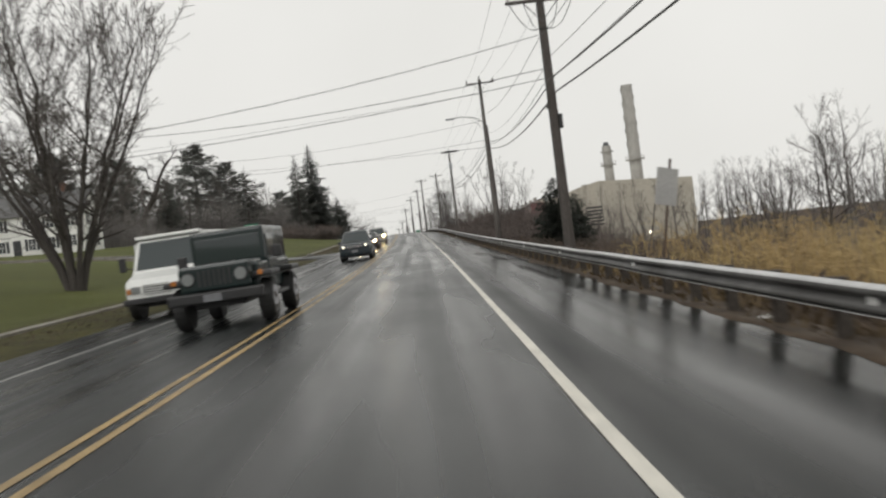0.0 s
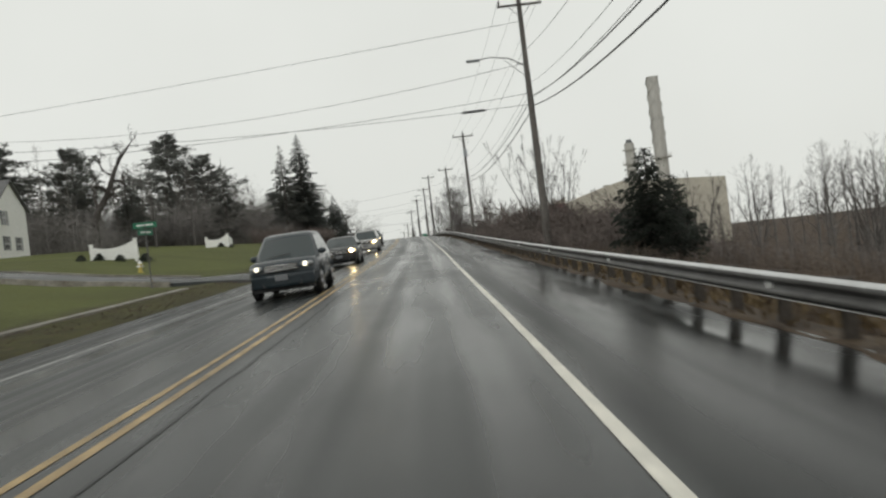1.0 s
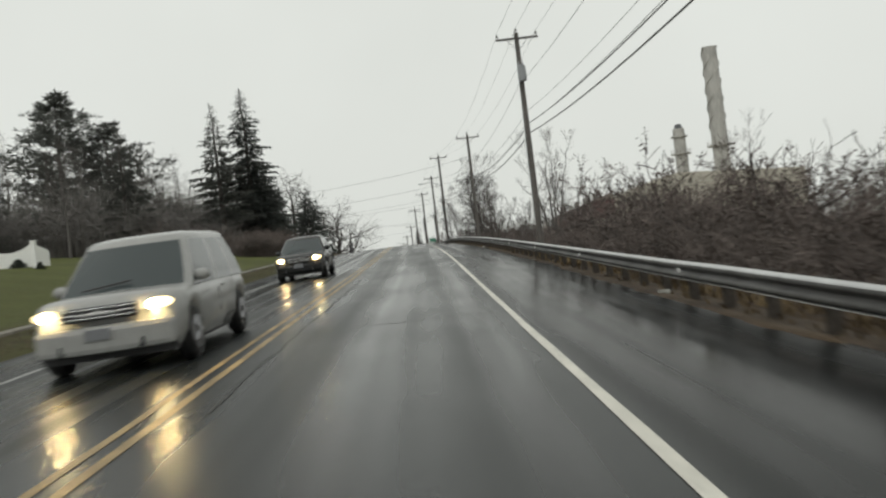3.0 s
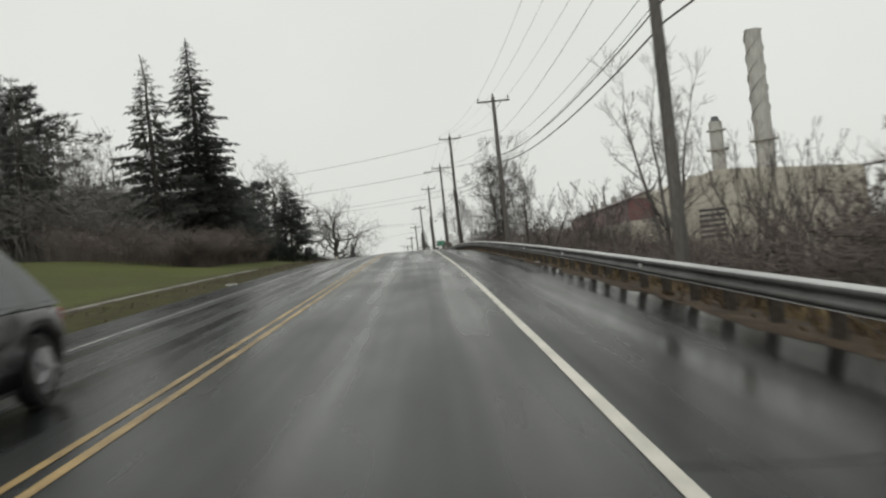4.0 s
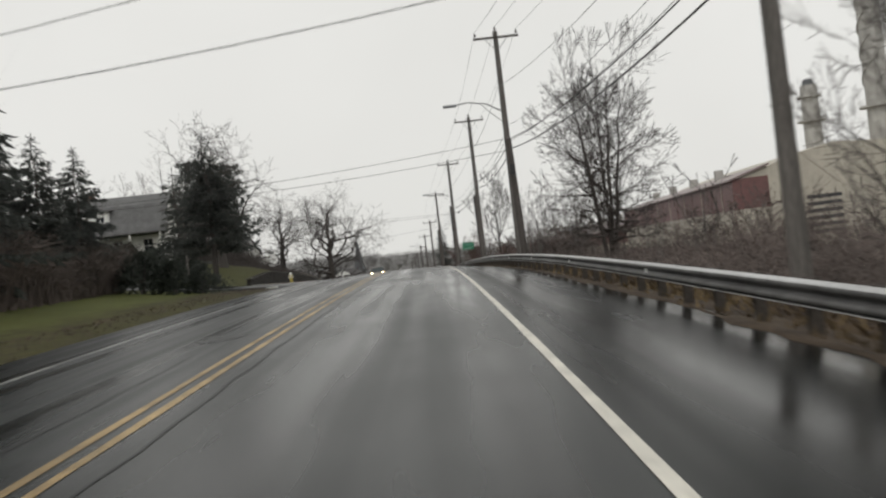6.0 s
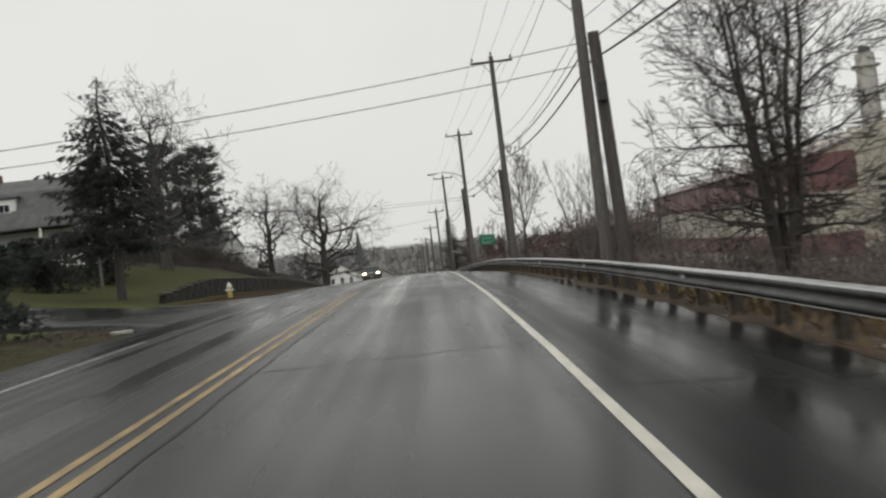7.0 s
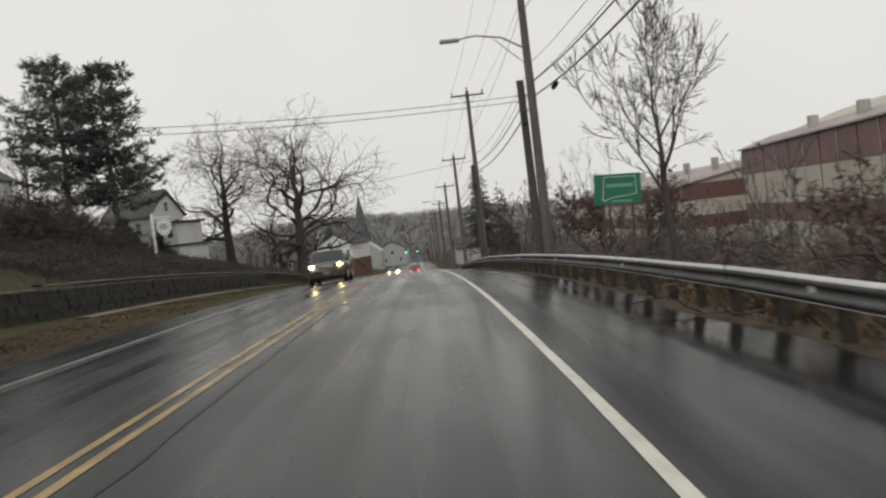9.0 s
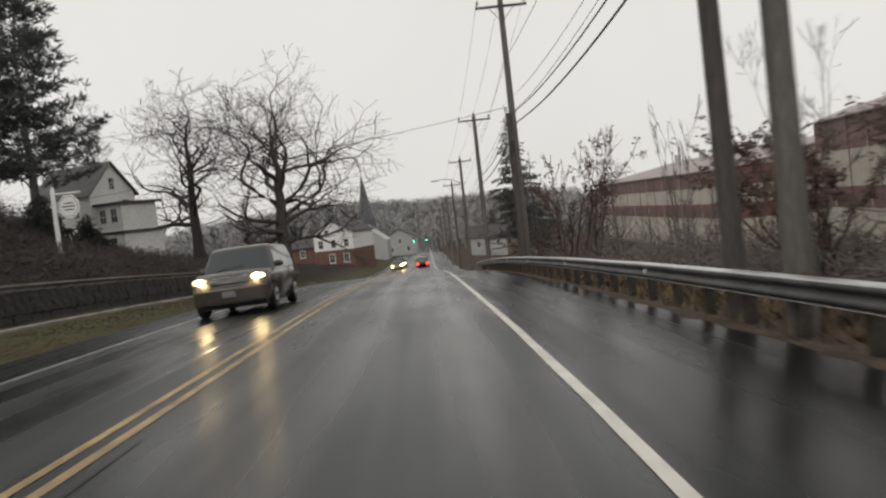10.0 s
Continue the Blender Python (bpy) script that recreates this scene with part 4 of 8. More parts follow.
TWIN = tree_kind("bare_tree", crown_tree_meshes(33, 16, 4.0, 0.12, 10, (30, 70), 3, 0.17, 0.09, 0.07, 0.6, 4, 0.14), "bare tree with several stems and dense fine twigs")
VASE = tree_kind("bare_tree", crown_tree_meshes(45, 16, 4.6, 0.20, 11, (25, 70), 3, 0.125, 0.06, 0.06, 0.5, 12, 0.36, 0.5, TWIG, OAK_BARK), "large many-stemmed bare tree spreading from the base")
UPRIGHT = tree_kind("bare_tree", crown_tree_meshes(34, 16, 4.6, 0.18, 15, (2, 50), 4, 0.20, 0.10, 0.02, 0.6, 5, 0.13, 0.42, DARK_TWIG, OAK_BARK), "bare tree with several dark upright stems and dense fine twigs")
FAN = tree_kind("bare_tree", crown_tree_meshes(36, 9, 2.8, 0.22, 6, (40, 75), 2, 0.075, 0.08, 0.06, 0.5, 6, 0.40, 0.5, DARK_TWIG, OAK_BARK), "low-forking bare tree with a fan of long limbs")
STEMMY = tree_kind("bare_tree", crown_tree_meshes(41, 13, 4.2, 0.22, 5, (35, 70), 3, 0.17, 0.09, 0.08, 0.5, 8, 0.34), "many-stemmed bare tree spreading from the base")
# slighter patterns for the woods
SPARSE = tree_kind("bare_tree", crown_tree_meshes(42, 16, 3.2, 0.24, 5, (20, 55), 3, 0.115, 0.07, 0.05, 0.55, 4, 0.17, 0.5, TWIG, OAK_BARK), "open many-stemmed bare tree")
FORKED = tree_kind("bare_tree", crown_tree_meshes(48, 12, 4.4, 0.42, 9, (48, 72), 4, 0.19, 0.10, 0.06, 0.55, 1, 0.1, twig=DARK_TWIG, bark=OAK_BARK), "dark bare tree that forks above a short trunk")
MAPLE_B = tree_kind("bare_tree", crown_tree_meshes(37, 15, 4.0, 0.25, 6, (35, 75), 3, 0.17, 0.11, 0.09, 0.6), "slender bare deciduous tree")
MAPLE_C = tree_kind("bare_tree", crown_tree_meshes(39, 14, 5.0, 0.22, 6, (25, 65), 3, 0.22, 0.13, 0.06, 0.7), "bare deciduous tree of the woods")
STEMMY_B = tree_kind("bare_tree", crown_tree_meshes(43, 9, 3.2, 0.2, 4, (35, 70), 2, 0.12, 0.12, 0.07, 0.5, 5, 0.3), "many-stemmed bare tree of the valley")
SAPLING = tree_kind("sapling", crown_tree_meshes(47, 4.5, 1.3, 0.25, 5, (35, 75), 1, 0.035, 0.12, 0.07, 0.5, 3, 0.22), "thin bare sapling in the brush", "sapling")
DEAD = tree_kind("dead_tree", crown_tree_meshes(53, 14, 7.0, 0.35, 9, (15, 65), 4, 0.42, 0.30, 0.0, 1.0, twig=DARK_TWIG, bark=OAK_BARK), "old bare tree with thick twisted limbs")
GNARLED = tree_kind("dead_tree", gnarled_meshes(57), "old bare tree with a leaning trunk and thick twisted limbs")
SPRUCE_A = tree_kind("spruce_tree", spruce_meshes(61, 21, 4.7, 0.08, 52, 0.58, None, 0.14, 0.9, 0.80, 0.60), "tall dark green spruce with drooping boughs")
SPRUCE_B = tree_kind("spruce_tree", spruce_meshes(67, 19, 3.6, 0.20, 30, 0.45, PALE_NEEDLE, 0.20, 0.8, 0.75, 0.6), "tall thin grey-green spruce with sparse boughs")
FIR = tree_kind("fir_tree", spruce_meshes(71, 12, 3.8, 0.02, 24, 0.4, None, 0.03, 0.7, 0.7, 0.85), "dark broad fir tree")
HEMLOCK = tree_kind("hemlock_tree", spruce_meshes(72, 16, 4.6, 0.06, 20, 0.35, PALE_NEEDLE, 0.20, 0.68, 0.7, 0.80), "grey-green hemlock with ragged level boughs")
# the wood's pines take the paler needles: mist put into their colour
PINE_B = tree_kind("pine_tree", pine_meshes(75, 18, PALE_NEEDLE), "ragged grey-green pine of the wood")
PINE = tree_kind("pine_tree", pine_meshes(73, 18), "dark white pine with tufted level limbs")
CEDAR = tree_kind("cedar_tree", spruce_meshes(79, 5.6, 1.9, 0.0, 26, 0.06, DARK_LEAF, 0.18, 1.0, 0.62, 0.50), "dark bushy evergreen cedar behind the guardrail")
BROAD = tree_kind("spruce_tree", spruce_meshes(64, 12, 3.7, 0.20, 34, 0.28, None, 0.14, 0.72, 0.70, 0.60), "dark broad spruce with level boughs")
DARK_FIR = tree_kind("fir_tree", spruce_meshes(77, 5.0, 2.6, 0.0, 22, 0.25, DARK_LEAF, 0.10, 0.9, 0.6, 0.6), "low dark spreading evergreen")
SHRUB = tree_kind("evergreen_shrub", leafy_meshes(83, 2.6, 2.2, 1500, None, 0.26), "dense dark green evergreen shrub", "shrub")
BUSH_A = tree_kind("bare_bush", bush_meshes(91, 5.0, 2.0, 8, 170, RED_TWIG), "tangled bare reddish bush with a few dry leaf tufts", "bush")
RUSSET_LEAF = shade("dry_russet_leaves", (0.090, 0.056, 0.046), 0.8, vary=0.35, scale=2, bump=0, second=(0.062, 0.034, 0.027))
RUSSET = tree_kind("oak_sapling", bush_meshes(97, 6.0, 2.2, 8, 1500, RUSSET_LEAF), "young oak that keeps its dry russet leaves", "bush")
BUSH_D = tree_kind("bare_bush", bush_meshes(95, 5.0, 2.4, 9, 260, RUSSET_LEAF), "tangled dark bush with dry russet leaves", "bush")
BUSH_B = tree_kind("bare_bush", bush_meshes(93, 4.0, 2.4, 6, 0, DARK_TWIG), "tangled dark bare bush behind the guardrail", "bush")

# ---- planting: the house side ----
def by(u, y):
    return xc(y) + u, y


plant(VASE, *by(-13.0, 41), 16.5, 20, "large many-stemmed bare tree on the lawn by the road", wide=1.22)
plant(SPRUCE_A, -22.4, 195.0, 20.6, 0, "tall dark green spruce with drooping boughs at the wood's edge", wide=1.3)
plant(SPRUCE_B, -24.9, 189.9, 17.8, 50, "tall thin grey-green spruce beside a darker one", wide=1.25)
plant(GNARLED, -50.6, 165, 18.8, 0, "old bare leaning tree with thick twisted limbs above the lawn")
plant(PINE_B, *by(-43, 206), 23.0, 10, "ragged broad pine above the wood behind the lawn", wide=1.15)
plant(PINE_B, *by(-36, 204), 18.5, 100, "ragged broad pine above the wood behind the lawn", wide=1.15)
# bare trees and pines that close the wood behind the lawn
for u, y, h in ((-48, 200, 17), (-40, 197, 15.5), (-33, 199, 14.5), (-29.5, 201, 14), (-26, 197, 12), (-30, 190, 12), (-45, 176, 16), (-53, 166, 17), (-47, 161, 14),
                (-38, 172, 13.5), (-34, 181, 13), (-55, 151, 16), (-61, 143, 16), (-64, 152, 17), (-24, 203, 10), (-36, 188, 14), (-43, 185, 15), (-68, 142, 17)):
    plant(MAPLE_C if int(y) % 3 else MAPLE_A, *by(u, y), h, y * 53, group="wood beyond the lawn")
for u, y, h in ((-58, 158, 17.5), (-67, 150, 18.5), (-76, 150, 19), (-50, 172, 17), (-62, 170, 19)):
    plant(PINE_B, *by(u, y), h, y * 31, "ragged pine in the wood behind the lawn", group="wood beyond the lawn", wide=1.2)
plant(MAPLE_B, *by(-31, 200), 14.0, 10)
plant(FIR, *by(-15.5, 198), 10.5, 33)
plant(FIR, *by(-18.0, 206), 9.5, 33)
plant(BROAD, -21.0, 232.4, 11.7, 70, "dark broad spruce on the lawn past the side street", wide=1.2)
plant(HEMLOCK, -29.0, 250.0, 10.5, 15)
plant(MAPLE_B, -26.5, 243.5, 9.0, 0)
plant(MAPLE_C, -34.0, 262.0, 12.0, 70)
plant(DEAD, -27.6, 259.5, 16.8, 0, "old bare tree with twisted limbs on the lawn")
plant(MAPLE_A, -57.0, 322.0, 19.0, 20)
plant(MAPLE_A, -40.0, 292.0, 13.0, 200)
plant(MAPLE_C, -36.5, 281.0, 11.0, 90)
plant(MAPLE_A, -45.5, 313.0, 14.0, 310)
plant(MAPLE_C, -52.0, 300.0, 15.0, 30)
plant(PINE, -50.0, 331.0, 23.0, 40, "tall dark white pine on the bank beside the house")
plant(PINE, -44.4, 329.5, 21.8, 130, "tall dark white pine on the bank beside the house")
for x, y, h in ((-44.6, 322.0, 4.4), (-47.5, 324.5, 5.2), (-41.8, 324.0, 3.8), (-43.0, 327.5, 4.6), (-50.0, 321.5, 5.0), (-39.6, 328.0, 3.4)):
    plant(DARK_FIR, x, y, h, y * 57, "dark evergreen under the tall pines", group="evergreens under the pines")
plant(OAK_A, -30.2, 356.0, 24.3, 15, wide=1.3)
plant(OAK_B, -40.6, 358.0, 22.0, 140, wide=1.2)
plant(MAPLE_A, -58.0, 372.0, 19.0, 80)
plant(MAPLE_A, -50.0, 353.0, 17.5, 10)
plant(MAPLE_B, -36.5, 364.0, 11.0, 10)
rnd = random.Random(8)
# woods beyond the lawns: dark evergreens among bare trees
for i in range(30):
    y = rnd.uniform(184, 226)
    u = rnd.uniform(-70, -27)
    plant(rnd.choice((MAPLE_C, MAPLE_C, MAPLE_B, HEMLOCK)), *by(u, y), rnd.uniform(11, 17), rnd.uniform(0, 360), group="wood beyond the lawn")
for i in range(20):
    y = rnd.uniform(196, 214)
    u = rnd.uniform(-34, -15)
    plant(rnd.choice((FIR, FIR, MAPLE_B)), *by(u, y), rnd.uniform(5, 8.5), rnd.uniform(0, 360), group="wood beyond the lawn")
for i in range(34):
    y = rnd.uniform(168, 188)
    u = rnd.uniform(-90, -40)
    plant(rnd.choice((MAPLE_C, MAPLE_B, HEMLOCK, MAPLE_C)), *by(u, y), rnd.uniform(10, 15.5), rnd.uniform(0, 360), group="wood beyond the lawn")
for i in range(12):
    y = rnd.uniform(70, 122)
    u = rnd.uniform(-110, -64)
    plant(rnd.choice((MAPLE_C, MAPLE_B, HEMLOCK)), *by(u, y), rnd.uniform(12, 17), rnd.uniform(0, 360), group="wood beyond the lawn")
for sx, sy, sh in ((-16.8, 209.0, 2.0), (-18.6, 209.5, 2.4), (-15.3, 208.6, 1.7)):
    plant(SHRUB, sx, sy, sh, sx * 70, "tall dark evergreen shrub at the corner of the side street", group="corner shrubs")
plant(SHRUB, -31.0, 240.0, 3.0, 0)
plant(SHRUB, -35.5, 243.0, 3.4, 80)
plant(SHRUB, -28.0, 247.0, 2.6, 160)
plant(FIR, -31.5, 231.0, 7.5, 40)
plant(MAPLE_C, -29.0, 229.0, 8.5, 10)
plant(FIR, -36.0, 238.0, 7.0, 90)
plant(SHRUB, -27.5, 238.5, 3.0, 30)
plant(SHRUB, -33.0, 246.5, 3.4, 200)
plant(MAPLE_C, -38.5, 249.0, 8.0, 20)
# ---- the valley side ----
plant(CEDAR, 10.7, 70.8, 5.6, 0, wide=1.15)
plant(CEDAR, *by(15.5, 74), 4.6, 90)
plant(FAN, 8.1, 93.5, 9.2, 75, "low-forking bare tree with long limbs behind the guardrail", wide=0.78)
plant(FAN, 10.2, 97.0, 8.6, 120, wide=0.8)
plant(TWIN, 7.5, 146.0, 8.6, 90, "many-stemmed bare tree behind the guardrail", wide=1.25)
plant(MAPLE_A, 5.2, 178.5, 7.6, 60, wide=1.0)
plant(UPRIGHT, 5.5, 211.0, 13.4, 0, "many-stemmed dark bare tree with dense twigs behind the guardrail", wide=0.95)
plant(MAPLE_B, *by(14, 231), 8.5, 0)
plant(STEMMY, *by(12.1, 240.5), 7.6, 60, "wide many-stemmed bare bush behind the guardrail", wide=0.72)
plant(BUSH_A, *by(13.0, 242.0), 5.0, 60, wide=0.8)
plant(BUSH_B, *by(11.3, 239.0), 4.2, 60)
plant(STEMMY, *by(17.5, 254), 9.0, 210)
plant(FORKED, *by(12.5, 269.0), 13.0, 130, "dark bare tree that forks above a short trunk, behind the guardrail")
plant(SPARSE, *by(11.6, 277.0), 7.0, 20, "thin many-stemmed bare tree behind the guardrail")
plant(MAPLE_B, *by(10.5, 293), 6.5, 200)
plant(HEMLOCK, *by(12.0, 332), 10.5, 20, wide=0.9)
plant(SPRUCE_B, *by(8.2, 309), 9.9, 20, "ragged dark evergreen behind the guardrail", wide=1.0)
plant(RUSSET, *by(11.7, 275.0), 5.0, 30, wide=1.1)
for u, y, h in ((12.4, 246.5, 4.2), (15.0, 248.0, 5.0), (13.2, 252.5, 4.4)):
    plant(BUSH_D if y % 1 else BUSH_A, *by(u, y), h, y * 47, "tangled dark bush in front of the warehouse", group="bushes behind the guardrail", wide=1.3)
plant(SAPLING, 1.3, 295.0, 8.2, 0, "tall thin bare sapling behind the guardrail", wide=0.5)
plant(SAPLING, 1.9, 297.5, 7.6, 140, "tall thin bare sapling behind the guardrail", wide=0.5)
plant(MAPLE_A, *by(13.0, 311), 5.5, 20)
plant(BUSH_D, *by(11.1, 308), 8.5, 20, "dark bare tree with tufts of dry leaves behind the guardrail", wide=0.7)
plant(MAPLE_A, 43.0, 95.0, 17.0, 80)
plant(MAPLE_C, 48.0, 101.0, 18.0, 10)
plant(MAPLE_A, 54.0, 93.0, 18.5, 150)
plant(MAPLE_C, 38.0, 104.0, 12.0, 200)
for i in range(60):
    y = rnd.uniform(76, 330)
    u = rnd.uniform(10, 24)
    plant(SAPLING, *by(u, y), rnd.uniform(2.6, 5.2), rnd.uniform(0, 360), group="saplings in the brush")
for i in range(40):
    y = rnd.uniform(105, 275)
    plant(rnd.choice((MAPLE_C, MAPLE_B, STEMMY_B, STEMMY_B)), *by(rnd.uniform(17, 34), y), rnd.uniform(5.0, 8.5), rnd.uniform(0, 360), group="trees of the valley")
for i in range(44):
    y = rnd.uniform(100, 320)
    plant(rnd.choice((MAPLE_C, MAPLE_B)), *by(rnd.uniform(70, 190), y), rnd.uniform(10, 15), rnd.uniform(0, 360), group="trees of the valley")
for i in range(30):
    y = 78 + i * 2.0 + rnd.uniform(-0.8, 0.8)
    plant((BUSH_A, BUSH_B, BUSH_A)[i % 3], *by(rnd.uniform(10.6, 14.5), y), (rnd.uniform(2.8, 3.8) + 1.3 * smooth(98, 116, y)) * (1 - 0.5 * smooth(127, 137, y)), rnd.uniform(0, 360), group="bushes behind the guardrail")
for i in range(40):
    y = 140 + i * 5.0 + rnd.uniform(-2, 2)
    if 204 < y < 264:
        continue
    plant((BUSH_A, BUSH_B)[i % 2], *by(rnd.uniform(11.5, 16), y), rnd.uniform(2.2, 3.6) * (0.62 if y < 200 else 0.9), rnd.uniform(0, 360), group="bushes behind the guardrail")
for u, y, h in ((15.5, 270, 3.8), (12.5, 273, 3.2), (17.0, 279, 4.0), (14.0, 284, 3.2), (13.2, 291, 3.0), (16.5, 297, 3.6), (15.0, 247, 5.0), (14.0, 196, 3.8), (16.0, 201, 4.6)):
    plant(BUSH_A, *by(u, y), h, y * 37, group="bushes behind the guardrail")
for u, y, h in ((12.5, 140, 5.4), (15.5, 145, 5.8), (18.5, 150, 6.4)):
    plant(FAN if int(h * 10) % 4 else STEMMY_B, *by(u, y), h, y * 71, "short many-limbed bare tree in the brush", group="short trees in the brush", wide=0.9)
for x, y, h in ((4.6, 160.0, 4.4), (6.6, 160.5, 4.0), (7.7, 161.5, 4.2)):
    plant(FAN, x, y, h, y * 71, "short round-headed bare tree behind the guardrail", group="short trees in the brush", wide=1.15)
for i in range(34):
    plant(rnd.choice((MAPLE_C, MAPLE_C, STEMMY_B, MAPLE_C)), *by(rnd.uniform(34, 78), rnd.uniform(92, 165)), rnd.uniform(10.5, 14.5), rnd.uniform(0, 360), group="trees of the valley")
for i in range(16):
    plant(rnd.choice((MAPLE_C, MAPLE_C, MAPLE_B)), *by(rnd.uniform(40, 95), rnd.uniform(66, 112)), rnd.uniform(10, 14), rnd.uniform(0, 360), group="trees of the valley")
# ---- the town's end ----
for i in range(34):
    y = rnd.uniform(400, 640)
    u = rnd.choice((-1, 1)) * rnd.uniform(11, 60)
    row = rnd.choice((MAPLE_C, MAPLE_B, FIR, MAPLE_C)), rnd.uniform(8, 13), rnd.uniform(0, 360)
    if u > 0 or y > 445:
        plant(row[0], *by(u, y), row[1], row[2], group="trees along the far street")


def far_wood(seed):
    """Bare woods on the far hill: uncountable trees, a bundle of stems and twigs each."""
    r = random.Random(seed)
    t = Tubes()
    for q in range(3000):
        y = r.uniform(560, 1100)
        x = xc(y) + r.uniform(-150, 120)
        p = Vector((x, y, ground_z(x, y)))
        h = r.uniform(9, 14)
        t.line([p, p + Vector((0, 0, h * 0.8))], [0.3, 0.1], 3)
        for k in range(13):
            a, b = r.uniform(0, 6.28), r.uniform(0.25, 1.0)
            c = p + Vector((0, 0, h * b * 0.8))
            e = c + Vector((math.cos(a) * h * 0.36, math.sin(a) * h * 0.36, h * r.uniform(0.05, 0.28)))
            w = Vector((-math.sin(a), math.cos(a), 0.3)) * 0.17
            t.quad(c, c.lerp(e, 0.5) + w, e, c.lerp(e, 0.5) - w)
    return tagged(new("far_wood", t.mesh("far_wood", HAZE_TWIG, False)), "bare woods on the far hillside, haze put into their pale grey", "woods", kind="stuff")


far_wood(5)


def band(u0, u1, y0, y1, clearing=None):
    def place(r):
        y = r.uniform(y0, y1)
        while clearing and clearing[0] < y < clearing[1]:
            y = r.uniform(y0, y1)
        u = u0 + (u1 - u0) * r.random() ** 0.8
        return xc(y) + u, y, 0.55 + 0.6 * min(1.0, abs(u - u0) / 6.0) * r.uniform(0.7, 1.2)
    return place


REED = shade("dead_tan_reeds", (0.42, 0.32, 0.145), 0.85, vary=0.35, scale=0.8, bump=0, second=(0.29, 0.195, 0.085))
WEED = shade("dead_brown_weeds", (0.105, 0.078, 0.055), 0.85, vary=0.45, scale=1.0, bump=0, second=(0.06, 0.045, 0.036))
DEAD_GRASS = shade("dead_verge_grass", (0.175, 0.128, 0.068), 0.85, vary=0.2, scale=1.0, bump=0, second=(0.066, 0.048, 0.031), spec=0.2)
GRASS_BLADE = shade("wet_green_grass", (0.066, 0.068, 0.027), 0.8, vary=0.35, scale=0.8, bump=0, second=(0.062, 0.045, 0.026), spec=0.2)
thicket("brush", 101, band(8.6, 22, 72, 132), 1560, (1.7, 3.5), RED_TWIG, "dense bare reddish-brown brush behind the guardrail", 5)
thicket("brush", 124, band(8.6, 24, 130, 204), 3400, (1.2, 2.5), RED_TWIG, "low bare reddish-brown brush behind the guardrail", 5)
thicket("brush", 125, band(8.6, 22, 264, 345), 1500, (1.6, 3.2), RED_TWIG, "bare reddish-brown brush behind the guardrail", 5)
thicket("low_brush", 114, band(8.8, 22, 34, 73), 1900, (0.5, 1.5), WEED, "low dead brown weeds behind the guardrail", 4, 0.008, "weeds")
thicket("brush", 102, band(20, 40, 105, 345, (236, 285)), 2800, (1.4, 3.2), TWIG, "dense bare brush in the valley", 5, 0.018)
thicket("reeds", 103, band(9.7, 24, 2, 36), 3200, (1.3, 2.4), REED, "tall dead tan reeds behind the guardrail", 3, 0.012, "reeds", 0.5)
LEAF_LITTER = shade("fallen_brown_leaves", (0.13, 0.078, 0.036), 0.75, vary=0.3, scale=3, bump=0, second=(0.075, 0.044, 0.024), spec=0.25)
SOIL = shade("wet_leaf_litter", (0.078, 0.056, 0.036), 0.8, vary=0.4, scale=5, bump=0.6, second=(0.044, 0.032, 0.023), spec=0.2)


def ragged_edge():
    """Soil and leaf litter that has crept over the shoulder's edge, thin and uneven along the road."""
    ys = stations(-30, 335, 0.5)
    us = (0.0, 0.06, 0.3, 0.6, 1.0)
    verts, faces = [], []
    for y in ys:
        near = 6.72 + 0.42 * noise.noise(Vector((0, y * 0.22, 7))) + 0.20 * noise.noise(Vector((0, y * 0.9, 3)))
        near = min(near, 7.05)
        for q in us:
            u = near + (7.5 - near) * q
            lift = -0.02 if q == 0 else 0.02 + 0.05 * q + 0.03 * noise.noise(Vector((u * 3, y * 1.5, 1)))
            base = road_rel(min(u, RIGHT_EDGE)) if u < RIGHT_EDGE else max(ground_rel(u, y), road_rel(RIGHT_EDGE) - 0.15)
            verts.append((xc(y) + u, y, zc(y) + base + lift))
    k = len(us)
    for i in range(len(ys) - 1):
        for j in range(k - 1):
            faces.append((i * k + j, i * k + j + 1, (i + 1) * k + j + 1, (i + 1) * k + j))
    tagged(new("verge", mesh_from("verge", verts, faces, SOIL, True)), "ragged strip of wet soil and leaf litter along the shoulder", "verge", kind="structure")


ragged_edge()
blades("tall_weeds", 115, band(7.9, 10.6, -5, 335), 20000, (0.25, 0.7), WEED, "tall dead brown weeds behind the guardrail", 0.018)
blades("verge_grass", 104, band(6.85, 9.6, -5, 335), 30000, (0.12, 0.42), DEAD_GRASS, "dead brown grass and leaf litter under the guardrail", 0.03)
thicket("brush", 113, band(9.2, 15, 72, 104), 2100, (1.7, 3.3), RED_TWIG, "low reddish tangled brush behind the guardrail", 6, 0.015)
thicket("brush", 131, band(9.2, 15, 103, 132), 1500, (1.9, 3.8), RED_TWIG, "dense reddish tangled brush behind the guardrail", 6, 0.015)
thicket("brush", 116, band(9.2, 15, 176, 202), 900, (1.0, 1.9), RED_TWIG, "dense reddish tangled brush behind the guardrail", 6, 0.015)
thicket("undergrowth", 117, band(-27, -40, 306, 330), 2200, (2.4, 4.6), DARK_TWIG, "dark bare undergrowth round the pines", 6, 0.03)
thicket("undergrowth", 118, band(-17, -34, 184, 211), 2700, (4.0, 7.5), HAZE_WOOD_TWIG, "tall bare undergrowth at the wood's edge", 6, 0.022)
thicket("low_brush", 120, band(13, 60, 66, 150), 4200, (0.9, 2.2), TWIG, "low bare grey brush on the valley floor", 5, 0.014)
